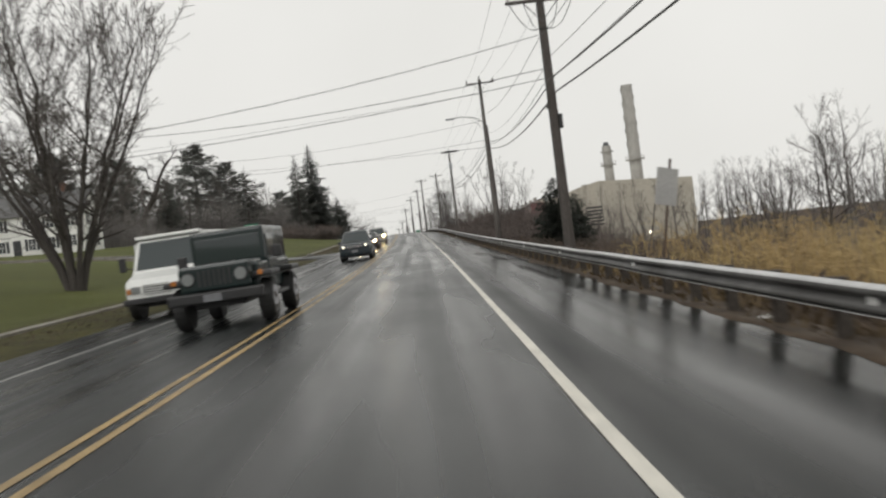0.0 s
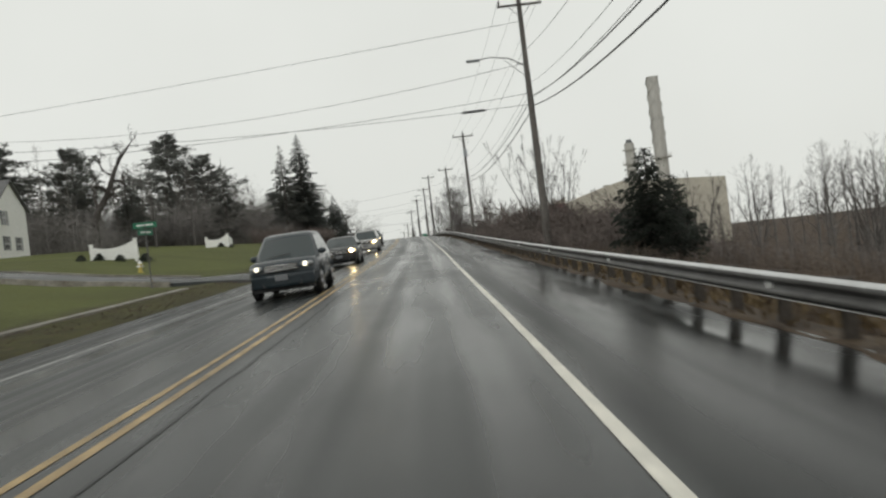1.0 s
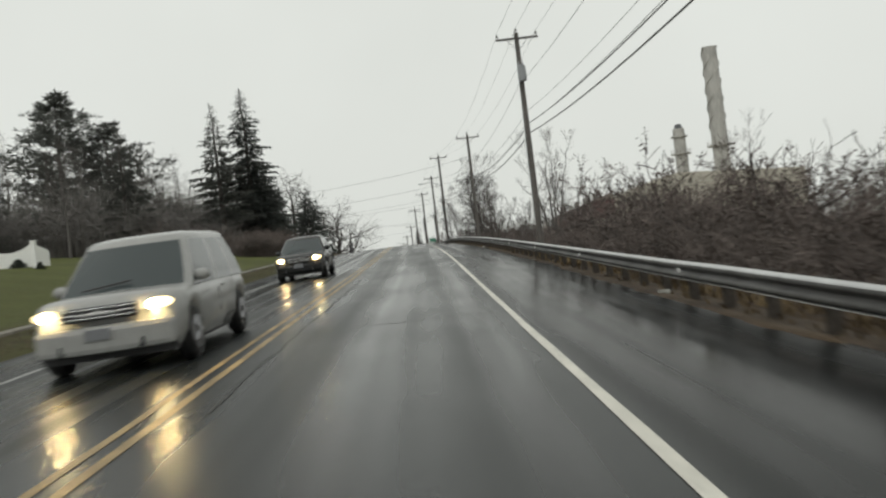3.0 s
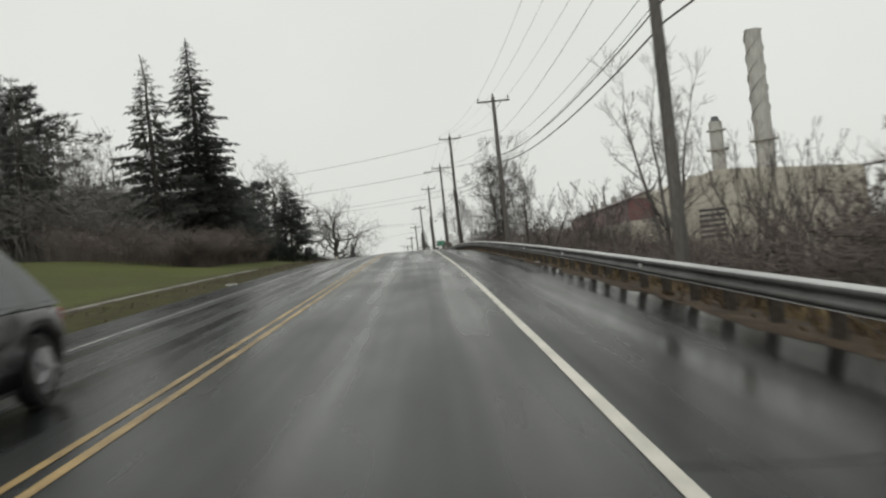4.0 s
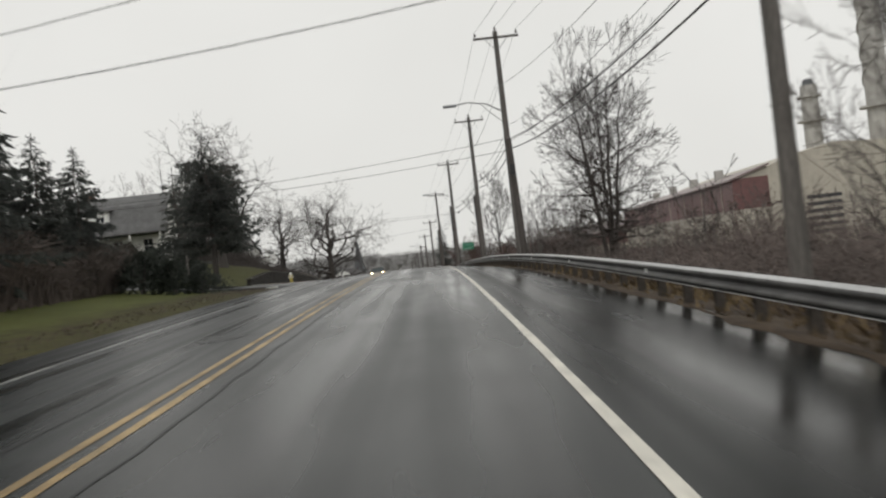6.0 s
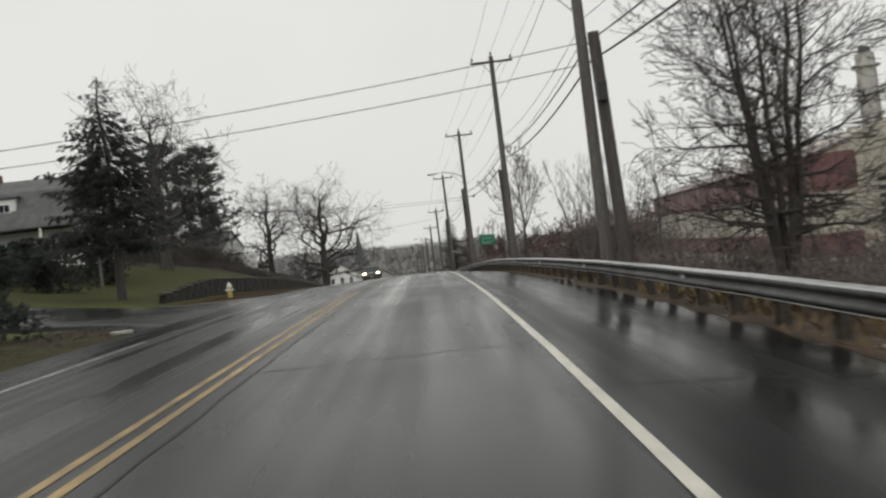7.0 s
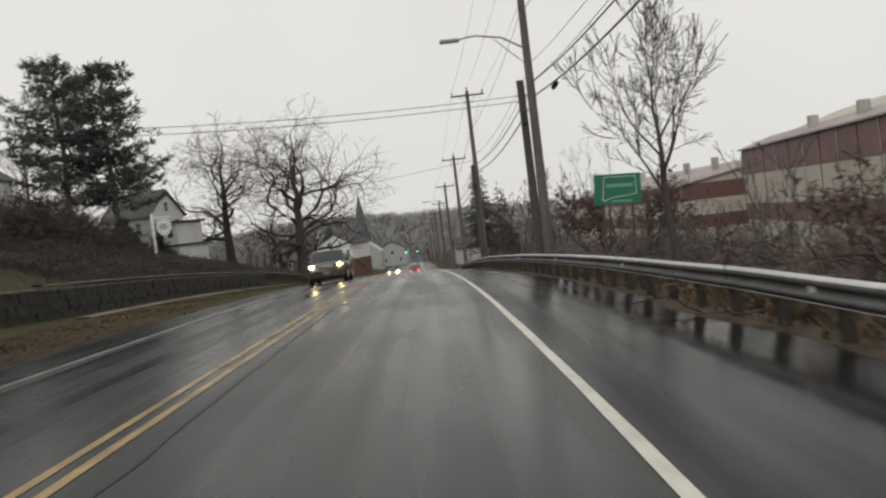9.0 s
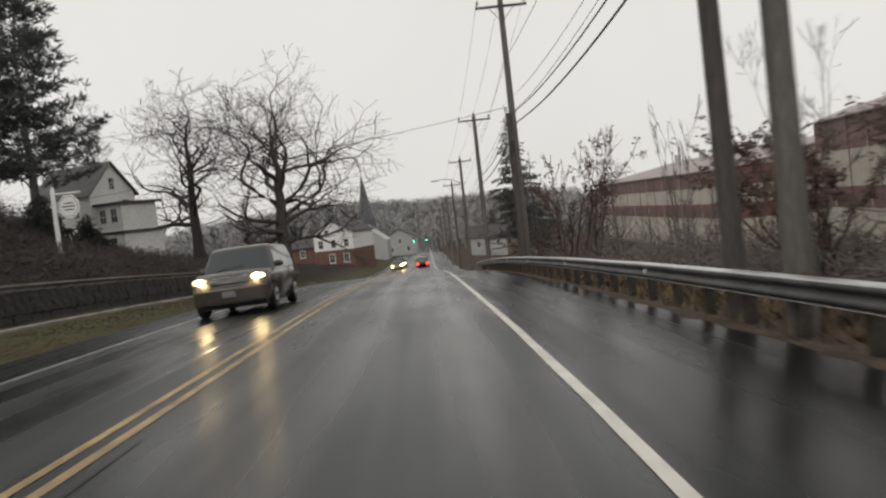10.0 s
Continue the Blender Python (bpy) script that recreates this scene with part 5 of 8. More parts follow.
thicket("brush", 121, band(10.5, 20, 266, 305), 1300, (1.2, 2.4), RED_TWIG, "dense reddish tangled brush behind the guardrail", 6, 0.016)
thicket("low_brush", 122, band(8.8, 22, 200, 264), 3200, (1.0, 2.1), RED_TWIG, "low tangled reddish brush behind the guardrail", 5, 0.014)
thicket("brush", 127, band(12, 18, 243, 255), 1500, (2.5, 3.9), RED_TWIG, "tall dense reddish-brown brush in front of the warehouse", 7, 0.02)
thicket("brush", 128, band(13, 27, 182, 218), 1600, (2.4, 3.8), RED_TWIG, "tall dense reddish-brown brush in front of the factory", 6, 0.02)
thicket("undergrowth", 130, band(-17, -28, 314, 340), 1200, (0.6, 1.4), DARK_TWIG, "dark bare hedge below the white house", 6, 0.024)
thicket("undergrowth", 132, band(-18, -25, 290, 305), 800, (2.6, 4.2), DARK_TWIG, "tall dark bare undergrowth on the bank", 6, 0.026)
thicket("undergrowth", 123, band(-22, -34, 278, 306), 1800, (2.0, 4.2), DARK_TWIG, "dark bare undergrowth behind the lawn", 6, 0.03)
thicket("undergrowth", 126, band(-16, -26, 284, 306), 1300, (0.7, 1.3), DARK_TWIG, "dark bare undergrowth on the bank above the wall", 6, 0.024)
thicket("hedge", 105, band(-13.5, -24, 176, 211), 2400, (1.8, 3.4), RED_TWIG, "dense bare brown hedge along the lawn", 5, 0.016)
thicket("hedge", 119, lambda r: (lambda y: (xc(y) - r.uniform(12.6, 14.8) - 0.8 * smooth(196, 212, y), y, 1.0))(r.uniform(176, 211)), 4200, (1.9, 3.2), RED_TWIG, "tall dense bare brown hedge along the lawn", 7, 0.018)
thicket("undergrowth", 106, band(-40, -72, 152, 184), 3000, (3.6, 7.5), HAZE_WOOD_TWIG, "dark bare undergrowth at the wood's edge", 5, 0.03)
thicket("undergrowth", 107, band(-25, -50, 182, 214), 3200, (3.6, 7.5), HAZE_WOOD_TWIG, "dark bare undergrowth at the wood's edge", 5, 0.03)
thicket("bank_brush", 108, band(-10.8, -26, 262, 420), 4200, (0.4, 0.9), DARK_TWIG, "bare brush on the bank above the wall", 5, 0.018)
thicket("bank_hedge", 111, lambda r: (lambda y: (xc(y) - r.uniform(10.6, 15.5), y, 1.0))(r.uniform(268, 346)), 7500, (0.35, 0.75), DARK_TWIG, "dense dark bare hedge above the stone wall", 6, 0.022)
thicket("brush", 112, band(9.0, 22, 266, 345), 2400, (1.4, 2.6), TWIG, "dark tangled brush behind the guardrail", 6, 0.02)
blades("leaf_litter", 129, band(-5.0, -8.8, 225, 275), 11000, (0.03, 0.09), LEAF_LITTER, "wet brown fallen leaves along the foot of the wall", 0.035)
blades("verge_grass", 110, band(-5.2, -8.2, 262, 345), 9000, (0.04, 0.12), GRASS_BLADE, "short wet green grass strip beside the road", 0.02)
blades("verge_grass", 109, band(-5.1, -7.2, -5, 262), 12000, (0.05, 0.14), WEED, "dead brown grass strip beside the road", 0.02)
for i in range(26):
    y = rnd.uniform(262, 350)
    plant(rnd.choice((SAPLING, STEMMY_B, MAPLE_B)), *by(rnd.uniform(11, 24), y), rnd.uniform(3.5, 6.5), rnd.uniform(0, 360), group="saplings in the brush")

# ---- building materials ----
def siding(name, colour, board=0.14):
    """Painted clapboard: a shadow line at each board."""
    m = shade(name, colour, 0.55, vary=0.08, scale=1.2, bump=0)
    n, l = m.node_tree.nodes, m.node_tree.links
    tc, wv, bp = n.new("ShaderNodeTexCoord"), n.new("ShaderNodeTexWave"), n.new("ShaderNodeBump")
    wv.bands_direction, wv.wave_profile = "Z", "SAW"
    wv.inputs["Scale"].default_value = 0.314 / board
    l.new(tc.outputs["Object"], wv.inputs["Vector"])
    bp.inputs["Distance"].default_value = 0.02
    l.new(wv.outputs["Fac"], bp.inputs["Height"])
    l.new(bp.outputs["Normal"], n["Principled BSDF"].inputs["Normal"])
    return m


WHITE_SIDING = siding("white_clapboard", (0.82, 0.82, 0.79))
GREY_SIDING = siding("grey_clapboard", (0.40, 0.41, 0.40))
TRIM = shade("white_trim_paint", (0.78, 0.78, 0.75), 0.5, vary=0.06, bump=0)
SHINGLE = shade("grey_roof_shingles", (0.13, 0.13, 0.13), 0.8, vary=0.3, scale=5, bump=0.5)
DARK_SHINGLE = shade("dark_roof_shingles", (0.07, 0.065, 0.065), 0.8, vary=0.3, scale=5, bump=0.5)
SHUTTER = shade("dark_shutter_paint", (0.03, 0.032, 0.035), 0.5, vary=0.1, bump=0)
BRICK = shade("brown_brick", (0.16, 0.085, 0.06), 0.8, vary=0.3, scale=6, bump=0.4)
PANE = glassy("window_glass", (0.03, 0.034, 0.038))
BEIGE_PANEL = shade("beige_metal_cladding", (0.46, 0.43, 0.36), 0.55, vary=0.08, scale=0.5, bump=0.1, second=(0.40, 0.37, 0.31))
RED_PANEL = shade("faded_red_cladding", (0.155, 0.072, 0.068), 0.5, vary=0.12, scale=0.5, bump=0.1, second=(0.13, 0.066, 0.062))
PINK_ROOF = shade("weathered_metal_roof", (0.27, 0.215, 0.205), 0.45, vary=0.15, scale=0.5, bump=0.1, second=(0.22, 0.17, 0.165))
STACK_GREY = shade("stack_steel_paint", (0.42, 0.41, 0.38), 0.55, vary=0.15, scale=0.6, bump=0.1, stretch=(1, 1, 0.3), second=(0.30, 0.29, 0.27))
SLATE = shade("grey_slate", (0.10, 0.105, 0.11), 0.6, vary=0.2, scale=3, bump=0.3)
TEAL = shade("teal_paint", (0.10, 0.30, 0.27), 0.5, vary=0.1, bump=0.05)
CAPSTONE = shade("wet_capstone", (0.13, 0.125, 0.115), 0.7, vary=0.3, scale=3.0, bump=0.3, second=(0.08, 0.076, 0.07), each=0.15, spec=0.25)
STONE_WALL = shade("dark_wet_stone", (0.046, 0.042, 0.038), 0.8, vary=0.3, scale=3.0, bump=0.4, second=(0.033, 0.031, 0.029), each=0.1, spec=0.2)


def window(parent, x, z, w, h, y=0.0, shutters=False, mullions=1):
    """A framed sash in a wall that faces -y."""
    t = 0.09
    bm = bmesh.new()
    rings = []
    for fy in (y - 0.06, y + 0.05):
        for g in (t, 0.0):
            rings.append([bm.verts.new((x + sx * (w / 2 + g), fy, z + (h + g if sz > 0 else -g))) for sx, sz in ((-1, -1), (1, -1), (1, 1), (-1, 1))])
    fo, fi, bo, bi = rings
    for i in range(4):
        j = (i + 1) % 4
        for q in ((fo[i], fo[j], fi[j], fi[i]), (bo[j], bo[i], bi[i], bi[j]), (fo[j], fo[i], bo[i], bo[j]), (fi[i], fi[j], bi[j], bi[i])):
            bm.faces.new(q)
    ob = part("window", bm, TRIM, parent, "white-framed sash window")
    part("meeting_rail", box_bm(x - w / 2, y - 0.045, z + h / 2 - 0.025, x + w / 2, y + 0.03, z + h / 2 + 0.025), TRIM, ob)
    for k in range(mullions):
        mx = x - w / 2 + w * (k + 1) / (mullions + 1)
        part("muntin", box_bm(mx - 0.018, y - 0.042, z, mx + 0.018, y + 0.028, z + h), TRIM, ob)
    part("pane", box_bm(x - w / 2, y - 0.03, z, x + w / 2, y - 0.015, z + h), PANE, ob, "dark window glass")
    part("sill", box_bm(x - w / 2 - 0.12, y - 0.12, z - 0.15, x + w / 2 + 0.12, y + 0.02, z - 0.09), TRIM, ob)
    if shutters:
        for s in (-1, 1):
            cx = x + s * (w / 2 + t + 0.2)
            part("shutter", box_bm(cx - 0.19, y - 0.055, z - 0.05, cx + 0.19, y - 0.002, z + h + 0.05, 0.01), SHUTTER, ob, "dark shutter")
    return ob


def house(name, place, turn, w, d, eave, rise, wall, roof, label, windows=(), side_windows=(), gable_front=False, shutters=False, door=None, chimney=None, base=None, overhang=0.35, gambrel=False):
    ob = thing(name, place, label, "house", turn=turn)
    if gable_front:
        outline = [(-w / 2, 0), (w / 2, 0), (w / 2, eave), (0, eave + rise), (-w / 2, eave)]
        bm = prism_bm(outline, d, axis="y")
        bmesh.ops.translate(bm, vec=(0, d / 2, 0), verts=bm.verts)
    else:
        outline = [(0, 0), (d, 0), (d, eave), (d / 2, eave + rise), (0, eave)]
        if gambrel:
            outline = [(0, 0), (d, 0), (d, eave), (d * 0.83, eave + rise * 0.70), (d / 2, eave + rise), (d * 0.17, eave + rise * 0.70), (0, eave)]
        bm = prism_bm(outline, w, axis="x")
    box_bm(-w / 2, 0, -2.5, w / 2, d, -0.002, bm=bm)
    part("wall", bm, wall, ob)
    run = (w if gable_front else d) / 2
    k = rise / run
    for s in (-1, 1):
        o = overhang
        a, b = (-run - o, eave - k * o + 0.03), (0.0, eave + rise + 0.03)
        prof = [(s * a[0], a[1]), (0.0, b[1]), (0.0, b[1] + 0.16), (s * a[0], a[1] + 0.16)]
        if gambrel:
            bend = (s * -run * 0.66, eave + rise * 0.70 + 0.03)
            prof = [(s * (-run - 0.2), eave - 0.25), bend, (0.0, b[1]), (0.0, b[1] + 0.16), (bend[0] * 1.04, bend[1] + 0.14), (s * (-run - 0.36), eave - 0.25)]
        if gable_front:
            r = prism_bm(prof, d + 2 * o, axis="y")
            bmesh.ops.translate(r, vec=(0, d / 2, 0), verts=r.verts)
        else:
            r = prism_bm([(p + d / 2, q) for p, q in prof], w + 2 * o, axis="x")
        part("roof", r, roof, ob)
    if base:
        part("lower_storey", box_bm(-w / 2 - 0.03, -0.03, -2.5, w / 2 + 0.03, d + 0.03, base[0], 0.01), base[1], ob, "brown brick lower storey")
    for x, z, ww, hh in windows:
        window(ob, x, z, ww, hh, -0.035 if base and z < base[0] else 0.0, shutters)
    for y, z, ww, hh in side_windows:
        win = window(ob, 0, z, ww, hh, 0.0, shutters)
        win.matrix_local = pose(w / 2, y, 0, 0, 0, 90)
    if door:
        x, z, ww, hh = door
        dr = part("door", box_bm(x - ww / 2, -0.05, z, x + ww / 2, 0.03, z + hh, 0.01), SHUTTER, ob, "dark front door")
        bm = box_bm(x - ww / 2 - 0.12, -0.07, z, x - ww / 2, 0.02, z + hh + 0.12)
        box_bm(x + ww / 2, -0.07, z, x + ww / 2 + 0.12, 0.02, z + hh + 0.12, bm=bm)
        box_bm(x - ww / 2, -0.07, z + hh, x + ww / 2, 0.02, z + hh + 0.12, bm=bm)
        part("door_frame", bm, TRIM, dr)
    if chimney:
        x, y, z = chimney
        part("chimney", box_bm(x - 0.4, y - 0.4, eave, x + 0.4, y + 0.4, z, 0.02), BRICK, ob, "brick chimney")
    return ob


def seat_on(x, y, drop=0.0):
    return (x, y, ground_z(x, y) - drop)


# the large white house above the first lawn
house_a = house("white_house", (-55.0, 125.0, 7.2), 4, 18.0, 9.0, 5.6, 3.0, WHITE_SIDING, SHINGLE, "large white two-storey clapboard house with dark shutters above the lawn",
                [(x, z, 0.95, 1.5) for x in (-7.2, -4.6, -2.0, 2.0, 4.6, 7.4) for z in (0.8, 3.6)], [(2.5, 0.8, 0.95, 1.5), (6.0, 0.8, 0.95, 1.5), (2.5, 3.6, 0.95, 1.5)], shutters=True, door=(0, 0.2, 1.1, 2.1), chimney=(5.5, 5.0, 10.0))
# white house behind the spruce past the side street
house_b = house("white_house", (-37.5, 257.0, 9.6), 8, 9.5, 9.0, 2.7, 4.2, WHITE_SIDING, SHINGLE, "white clapboard house with a grey gambrel roof behind spruces",
                [(x, 0.6, 0.9, 1.4) for x in (-3.0, 0.0, 3.0)], [(2.5, 0.6, 0.9, 1.4), (6.0, 0.6, 0.9, 1.4), (3.2, 3.4, 0.9, 1.4), (5.8, 3.4, 0.9, 1.4)], chimney=(-3.4, 4.5, 7.7), gambrel=True)
dormer = part("dormer", box_bm(-4.2, 0.6, 3.2, -0.8, 3.4, 5.3, 0.02), WHITE_SIDING, house_b, "white shed dormer")
part("dormer_roof", box_bm(-4.5, 0.3, 5.302, -0.5, 3.6, 5.46, 0.02), SHINGLE, dormer)
for wx in (-3.3, -1.7):
    window(house_b, wx, 3.6, 0.8, 1.2, 0.6)
part("porch_screen", box_bm(-4.9, -1.98, -0.3, -0.4, -1.86, 1.5, 0.01), TEAL, house_b, "teal porch screen")
wing = part("porch_roof", box_bm(-4.9, -2.1, 2.55, 4.9, 0.0, 2.72, 0.02), SHINGLE, house_b)
for px in (-4.6, -1.6, 1.6, 4.6):
    part("porch_post", box_bm(px - 0.08, -2.0, -0.6, px + 0.08, -1.84, 2.55, 0.01), TRIM, house_b)
# white house with a columned porch, half hidden by the old tree
house_h = house("white_house", (-49.2, 303.5, 8.6), 6, 7.0, 9.0, 6.2, 2.6, WHITE_SIDING, SHINGLE, "white two-storey house with tall porch columns behind the pines",
                [(x, z, 0.85, 1.6) for x in (-2.2, 0.0, 2.2) for z in (0.6, 3.8)], [(2.5, 0.8, 0.85, 1.5), (2.5, 3.8, 0.85, 1.5)], gable_front=True)
part("porch_roof", box_bm(-3.7, -2.0, 5.2, 3.7, 0.0, 5.4, 0.03), TRIM, house_h)
for px in (-3.3, -1.1, 1.1, 3.3):
    part("porch_column", cyl_bm((px, -1.7, -2.0), (px, -1.7, 5.2), 0.17, 0.14, 12), TRIM, house_h, "white column")
# white house with a bay on the bank
hc = (-44.2, 344.6, 6.8)
house_c = house("gabled_house", hc, 66, 5.8, 8.0, 4.6, 3.0, WHITE_SIDING, SHINGLE, "white clapboard house with a grey gable roof above the bank",
                [(0.0, 5.0, 0.6, 1.1), (1.6, 2.6, 0.8, 1.3)], [(3.0, 2.6, 0.85, 1.4)], gable_front=True)
part("porch", box_bm(-2.3, -3.4, 0.0, 2.2, -0.003, 3.3, 0.02), WHITE_SIDING, house_c, "white porch with windows")
part("porch_roof", box_bm(-2.7, -3.8, 3.302, 2.6, -0.006, 3.55, 0.04), DARK_SHINGLE, house_c)
part("bay", box_bm(-3.4, -4.6, -2.6, 1.6, -0.9, 0.5, 0.02), WHITE_SIDING, house_c)
part("bay_roof", box_bm(-3.8, -5.0, 0.502, 2.0, -0.7, 0.70, 0.04), DARK_SHINGLE, house_c)
for px, pz, py, pw, ph in ((-2.3, 1.6, -0.9, 0.8, 1.3), (-2.3, 1.6, -2.4, 0.8, 1.3), (-3.4, -1.1, -1.8, 0.8, 1.2), (-3.4, -1.1, -3.2, 0.8, 1.2), (-2.9, 2.4, 2.0, 0.85, 1.4), (-2.9, 2.4, 5.5, 0.85, 1.4)):
    win = window(house_c, 0, pz, pw, ph)
    win.matrix_local = pose(px, py, 0, 0, 0, -90)
# white house over a brick storey, down the street
house_d = house("gabled_house", (-37.0, 424.0, -2.4), -14, 8.0, 10.0, 6.2, 2.2, WHITE_SIDING, DARK_SHINGLE, "white gabled house over a brown brick lower storey",
                [(-1.2, 6.0, 0.8, 0.8), (1.3, 6.1, 0.5, 0.7), (-2.6, 3.5, 0.9, 1.4), (0.0, 3.5, 0.9, 1.4), (2.6, 3.5, 0.9, 1.4), (-0.5, 0.7, 1.0, 1.5), (2.4, 0.7, 1.0, 1.5)], gable_front=True, base=(3.0, BRICK))
house_e = house("brick_house", (-47.5, 436.0, -1.6), -8, 9.0, 9.0, 2.8, 1.6, BRICK, DARK_SHINGLE, "low brown brick building beside the far street", [(-2.0, 1.0, 0.9, 1.3), (2.0, 1.0, 0.9, 1.3)])
house_f = house("grey_house", (-17.0 + xc(520) + 12, 520.0, -6.2), 0, 9.0, 10.0, 5.0, 2.6, GREY_SIDING, DARK_SHINGLE, "grey gabled house down the far street", [(-2.4, 1.0, 0.9, 1.4), (2.4, 1.0, 0.9, 1.4), (0, 3.4, 0.9, 1.3)], gable_front=True)
house_g = house("grey_house", (xc(480) + 18.0, 480.0, -5.4), 6, 9.0, 9.0, 3.4, 2.6, GREY_SIDING, DARK_SHINGLE, "small grey house with a low roof beside the far street", [(-2.4, 0.9, 0.9, 1.3), (2.4, 0.9, 0.9, 1.3)])

# church steeple
church = thing("church", (-38.6, 482.0, -5.0), "grey stone church with a tall slate spire", "church", turn=4)
part("tower", box_bm(-1.7, -1.7, -2, 1.7, 1.7, 10.5, 0.05), SLATE, church)
part("spire", cyl_bm((0, 0, 10.5), (0, 0, 21.2), 2.0, 0.05, 8), SLATE, church, "tall grey slate spire")
part("nave", prism_bm([(-5, -2), (5, -2), (5, 5), (0, 9), (-5, 5)], 18, axis="y"), GREY_SIDING, church)
church.children[-1].matrix_local = pose(0, 10.8, 0)

# ---- the works in the valley ----
works = thing("factory", (0, 0, -5.0), "large beige metal-clad factory block with louvres and a sloped shoulder", "factory", kind="")
bm = prism_bm([(50.0, -1.0), (97.0, -1.0), (97.0, 21.0), (63.5, 23.4), (57.0, 22.0), (50.0, 19.9), (44.0, 18.0), (44.0, -1.0)], 70, axis="y")
bmesh.ops.translate(bm, vec=(0, 322 + 35, 0), verts=bm.verts)
part("hall", bm, BEIGE_PANEL, works)
for k in range(24):
    x = 50.4 + k * 2.0
    part("cladding_seam", box_bm(x, 321.93, -1, x + 0.06, 322.02, lerp_table(((50, 19.8), (57, 21.8), (63.5, 23.2), (97, 20.8)), x)), BEIGE_PANEL, works)
louvre = part("louvre", box_bm(57.6, 321.8, 7.3, 64.2, 322.0, 15.2), BEIGE_PANEL, works, "beige louvre with dark slots")
for k in range(6):
    z = 7.8 + k * 1.22
    part("slot", box_bm(57.9, 321.72, z, 63.9, 321.82, z + 0.62), SHUTTER, louvre, "dark louvre slot")
for x, y, z in ((56.5, 330, 20.6), (60.6, 334, 22.3)):
    fan = cyl_bm((x, y, z - 0.8), (x, y, z + 0.9), 1.1, 1.1, 16)
    part("roof_vent", fan, STACK_GREY, works, "round roof vent")
for x, z in ((66.0, 1.5), (79.5, 3.0)):
    part("wall_lamp", box_bm(x, 321.5, z, x + 0.5, 321.9, z + 0.4), glow("lamp_glow", (1.0, 0.93, 0.8), 7.0), works, "lit wall lamp")


def chimney_stack(name, x, y, z0, z1, r, label, ring_z, strake, cap):
    ob = thing(name, (x, y, z0), label, "chimney")
    h = z1 - z0
    part("shaft", cyl_bm((0, 0, 0), (0, 0, h), r * 1.12, r, 24), STACK_GREY, ob)
    for rz in ring_z:
        bm = cyl_bm((0, 0, rz - z0 - 0.35), (0, 0, rz - z0), r * 1.75, r * 1.75, 24)
        part("platform", bm, STACK_GREY, ob, "round steel gallery")
        t = Tubes()
        k = 24
        for lift in (0.55, 1.1):
            t.line([Vector((math.cos(2 * math.pi * i / k) * r * 1.72, math.sin(2 * math.pi * i / k) * r * 1.72, rz - z0 + lift)) for i in range(k + 1)], [0.04] * (k + 1), 4)
        for i in range(0, k, 2):
            a = 2 * math.pi * i / k
            p = Vector((math.cos(a) * r * 1.72, math.sin(a) * r * 1.72, rz - z0))
            t.line([p, p + Vector((0, 0, 1.1))], [0.04, 0.04], 4)
        part("railing", t.mesh("railing", STACK_GREY), None, ob)
    if strake:
        a0 = strake - z0
        for s in range(3):
            t = Tubes()
            n = 60
            t_pts = []
            for i in range(n + 1):
                f = i / n
                a = 2 * math.pi * (s / 3 + 1.6 * f)
                z = a0 + (h - a0) * f
                rr = r * (1.12 - 0.12 * z / h)
                c = Vector((math.cos(a), math.sin(a), 0))
                t_pts.append((c * rr + Vector((0, 0, z)), c * (rr + 0.3) + Vector((0, 0, z))))
            for (p, q), (p2, q2) in zip(t_pts, t_pts[1:]):
                up = Vector((0, 0, 0.10))
                t.quad(p, q, q2, p2)
                t.quad(p + up, p2 + up, q2 + up, q + up)
                t.quad(q, q + up, q2 + up, q2)
            part("strake", t.mesh("strake", STACK_GREY), None, ob, "spiral wind strake")
    if cap:
        part("cap", cyl_bm((0, 0, h), (0, 0, h + 1.4), r * 0.75, r * 0.5, 20), SLATE, ob, "dark cap")
        part("collar", cyl_bm((0, 0, h - 2.6), (0, 0, h - 2.2), r * 1.45, r * 1.45, 20), STACK_GREY, ob)
    return ob


chimney_stack("tall_stack", 83.3, 345.8, 16.0, 54.6, 2.1, "tall grey steel chimney stack with spiral strakes above the factory", (26.3,), 30.0, False)
chimney_stack("short_stack", 76.2, 361.9, 16.0, 34.0, 1.75, "short grey steel chimney stack with galleries above the factory", (26.5,), 0, True)

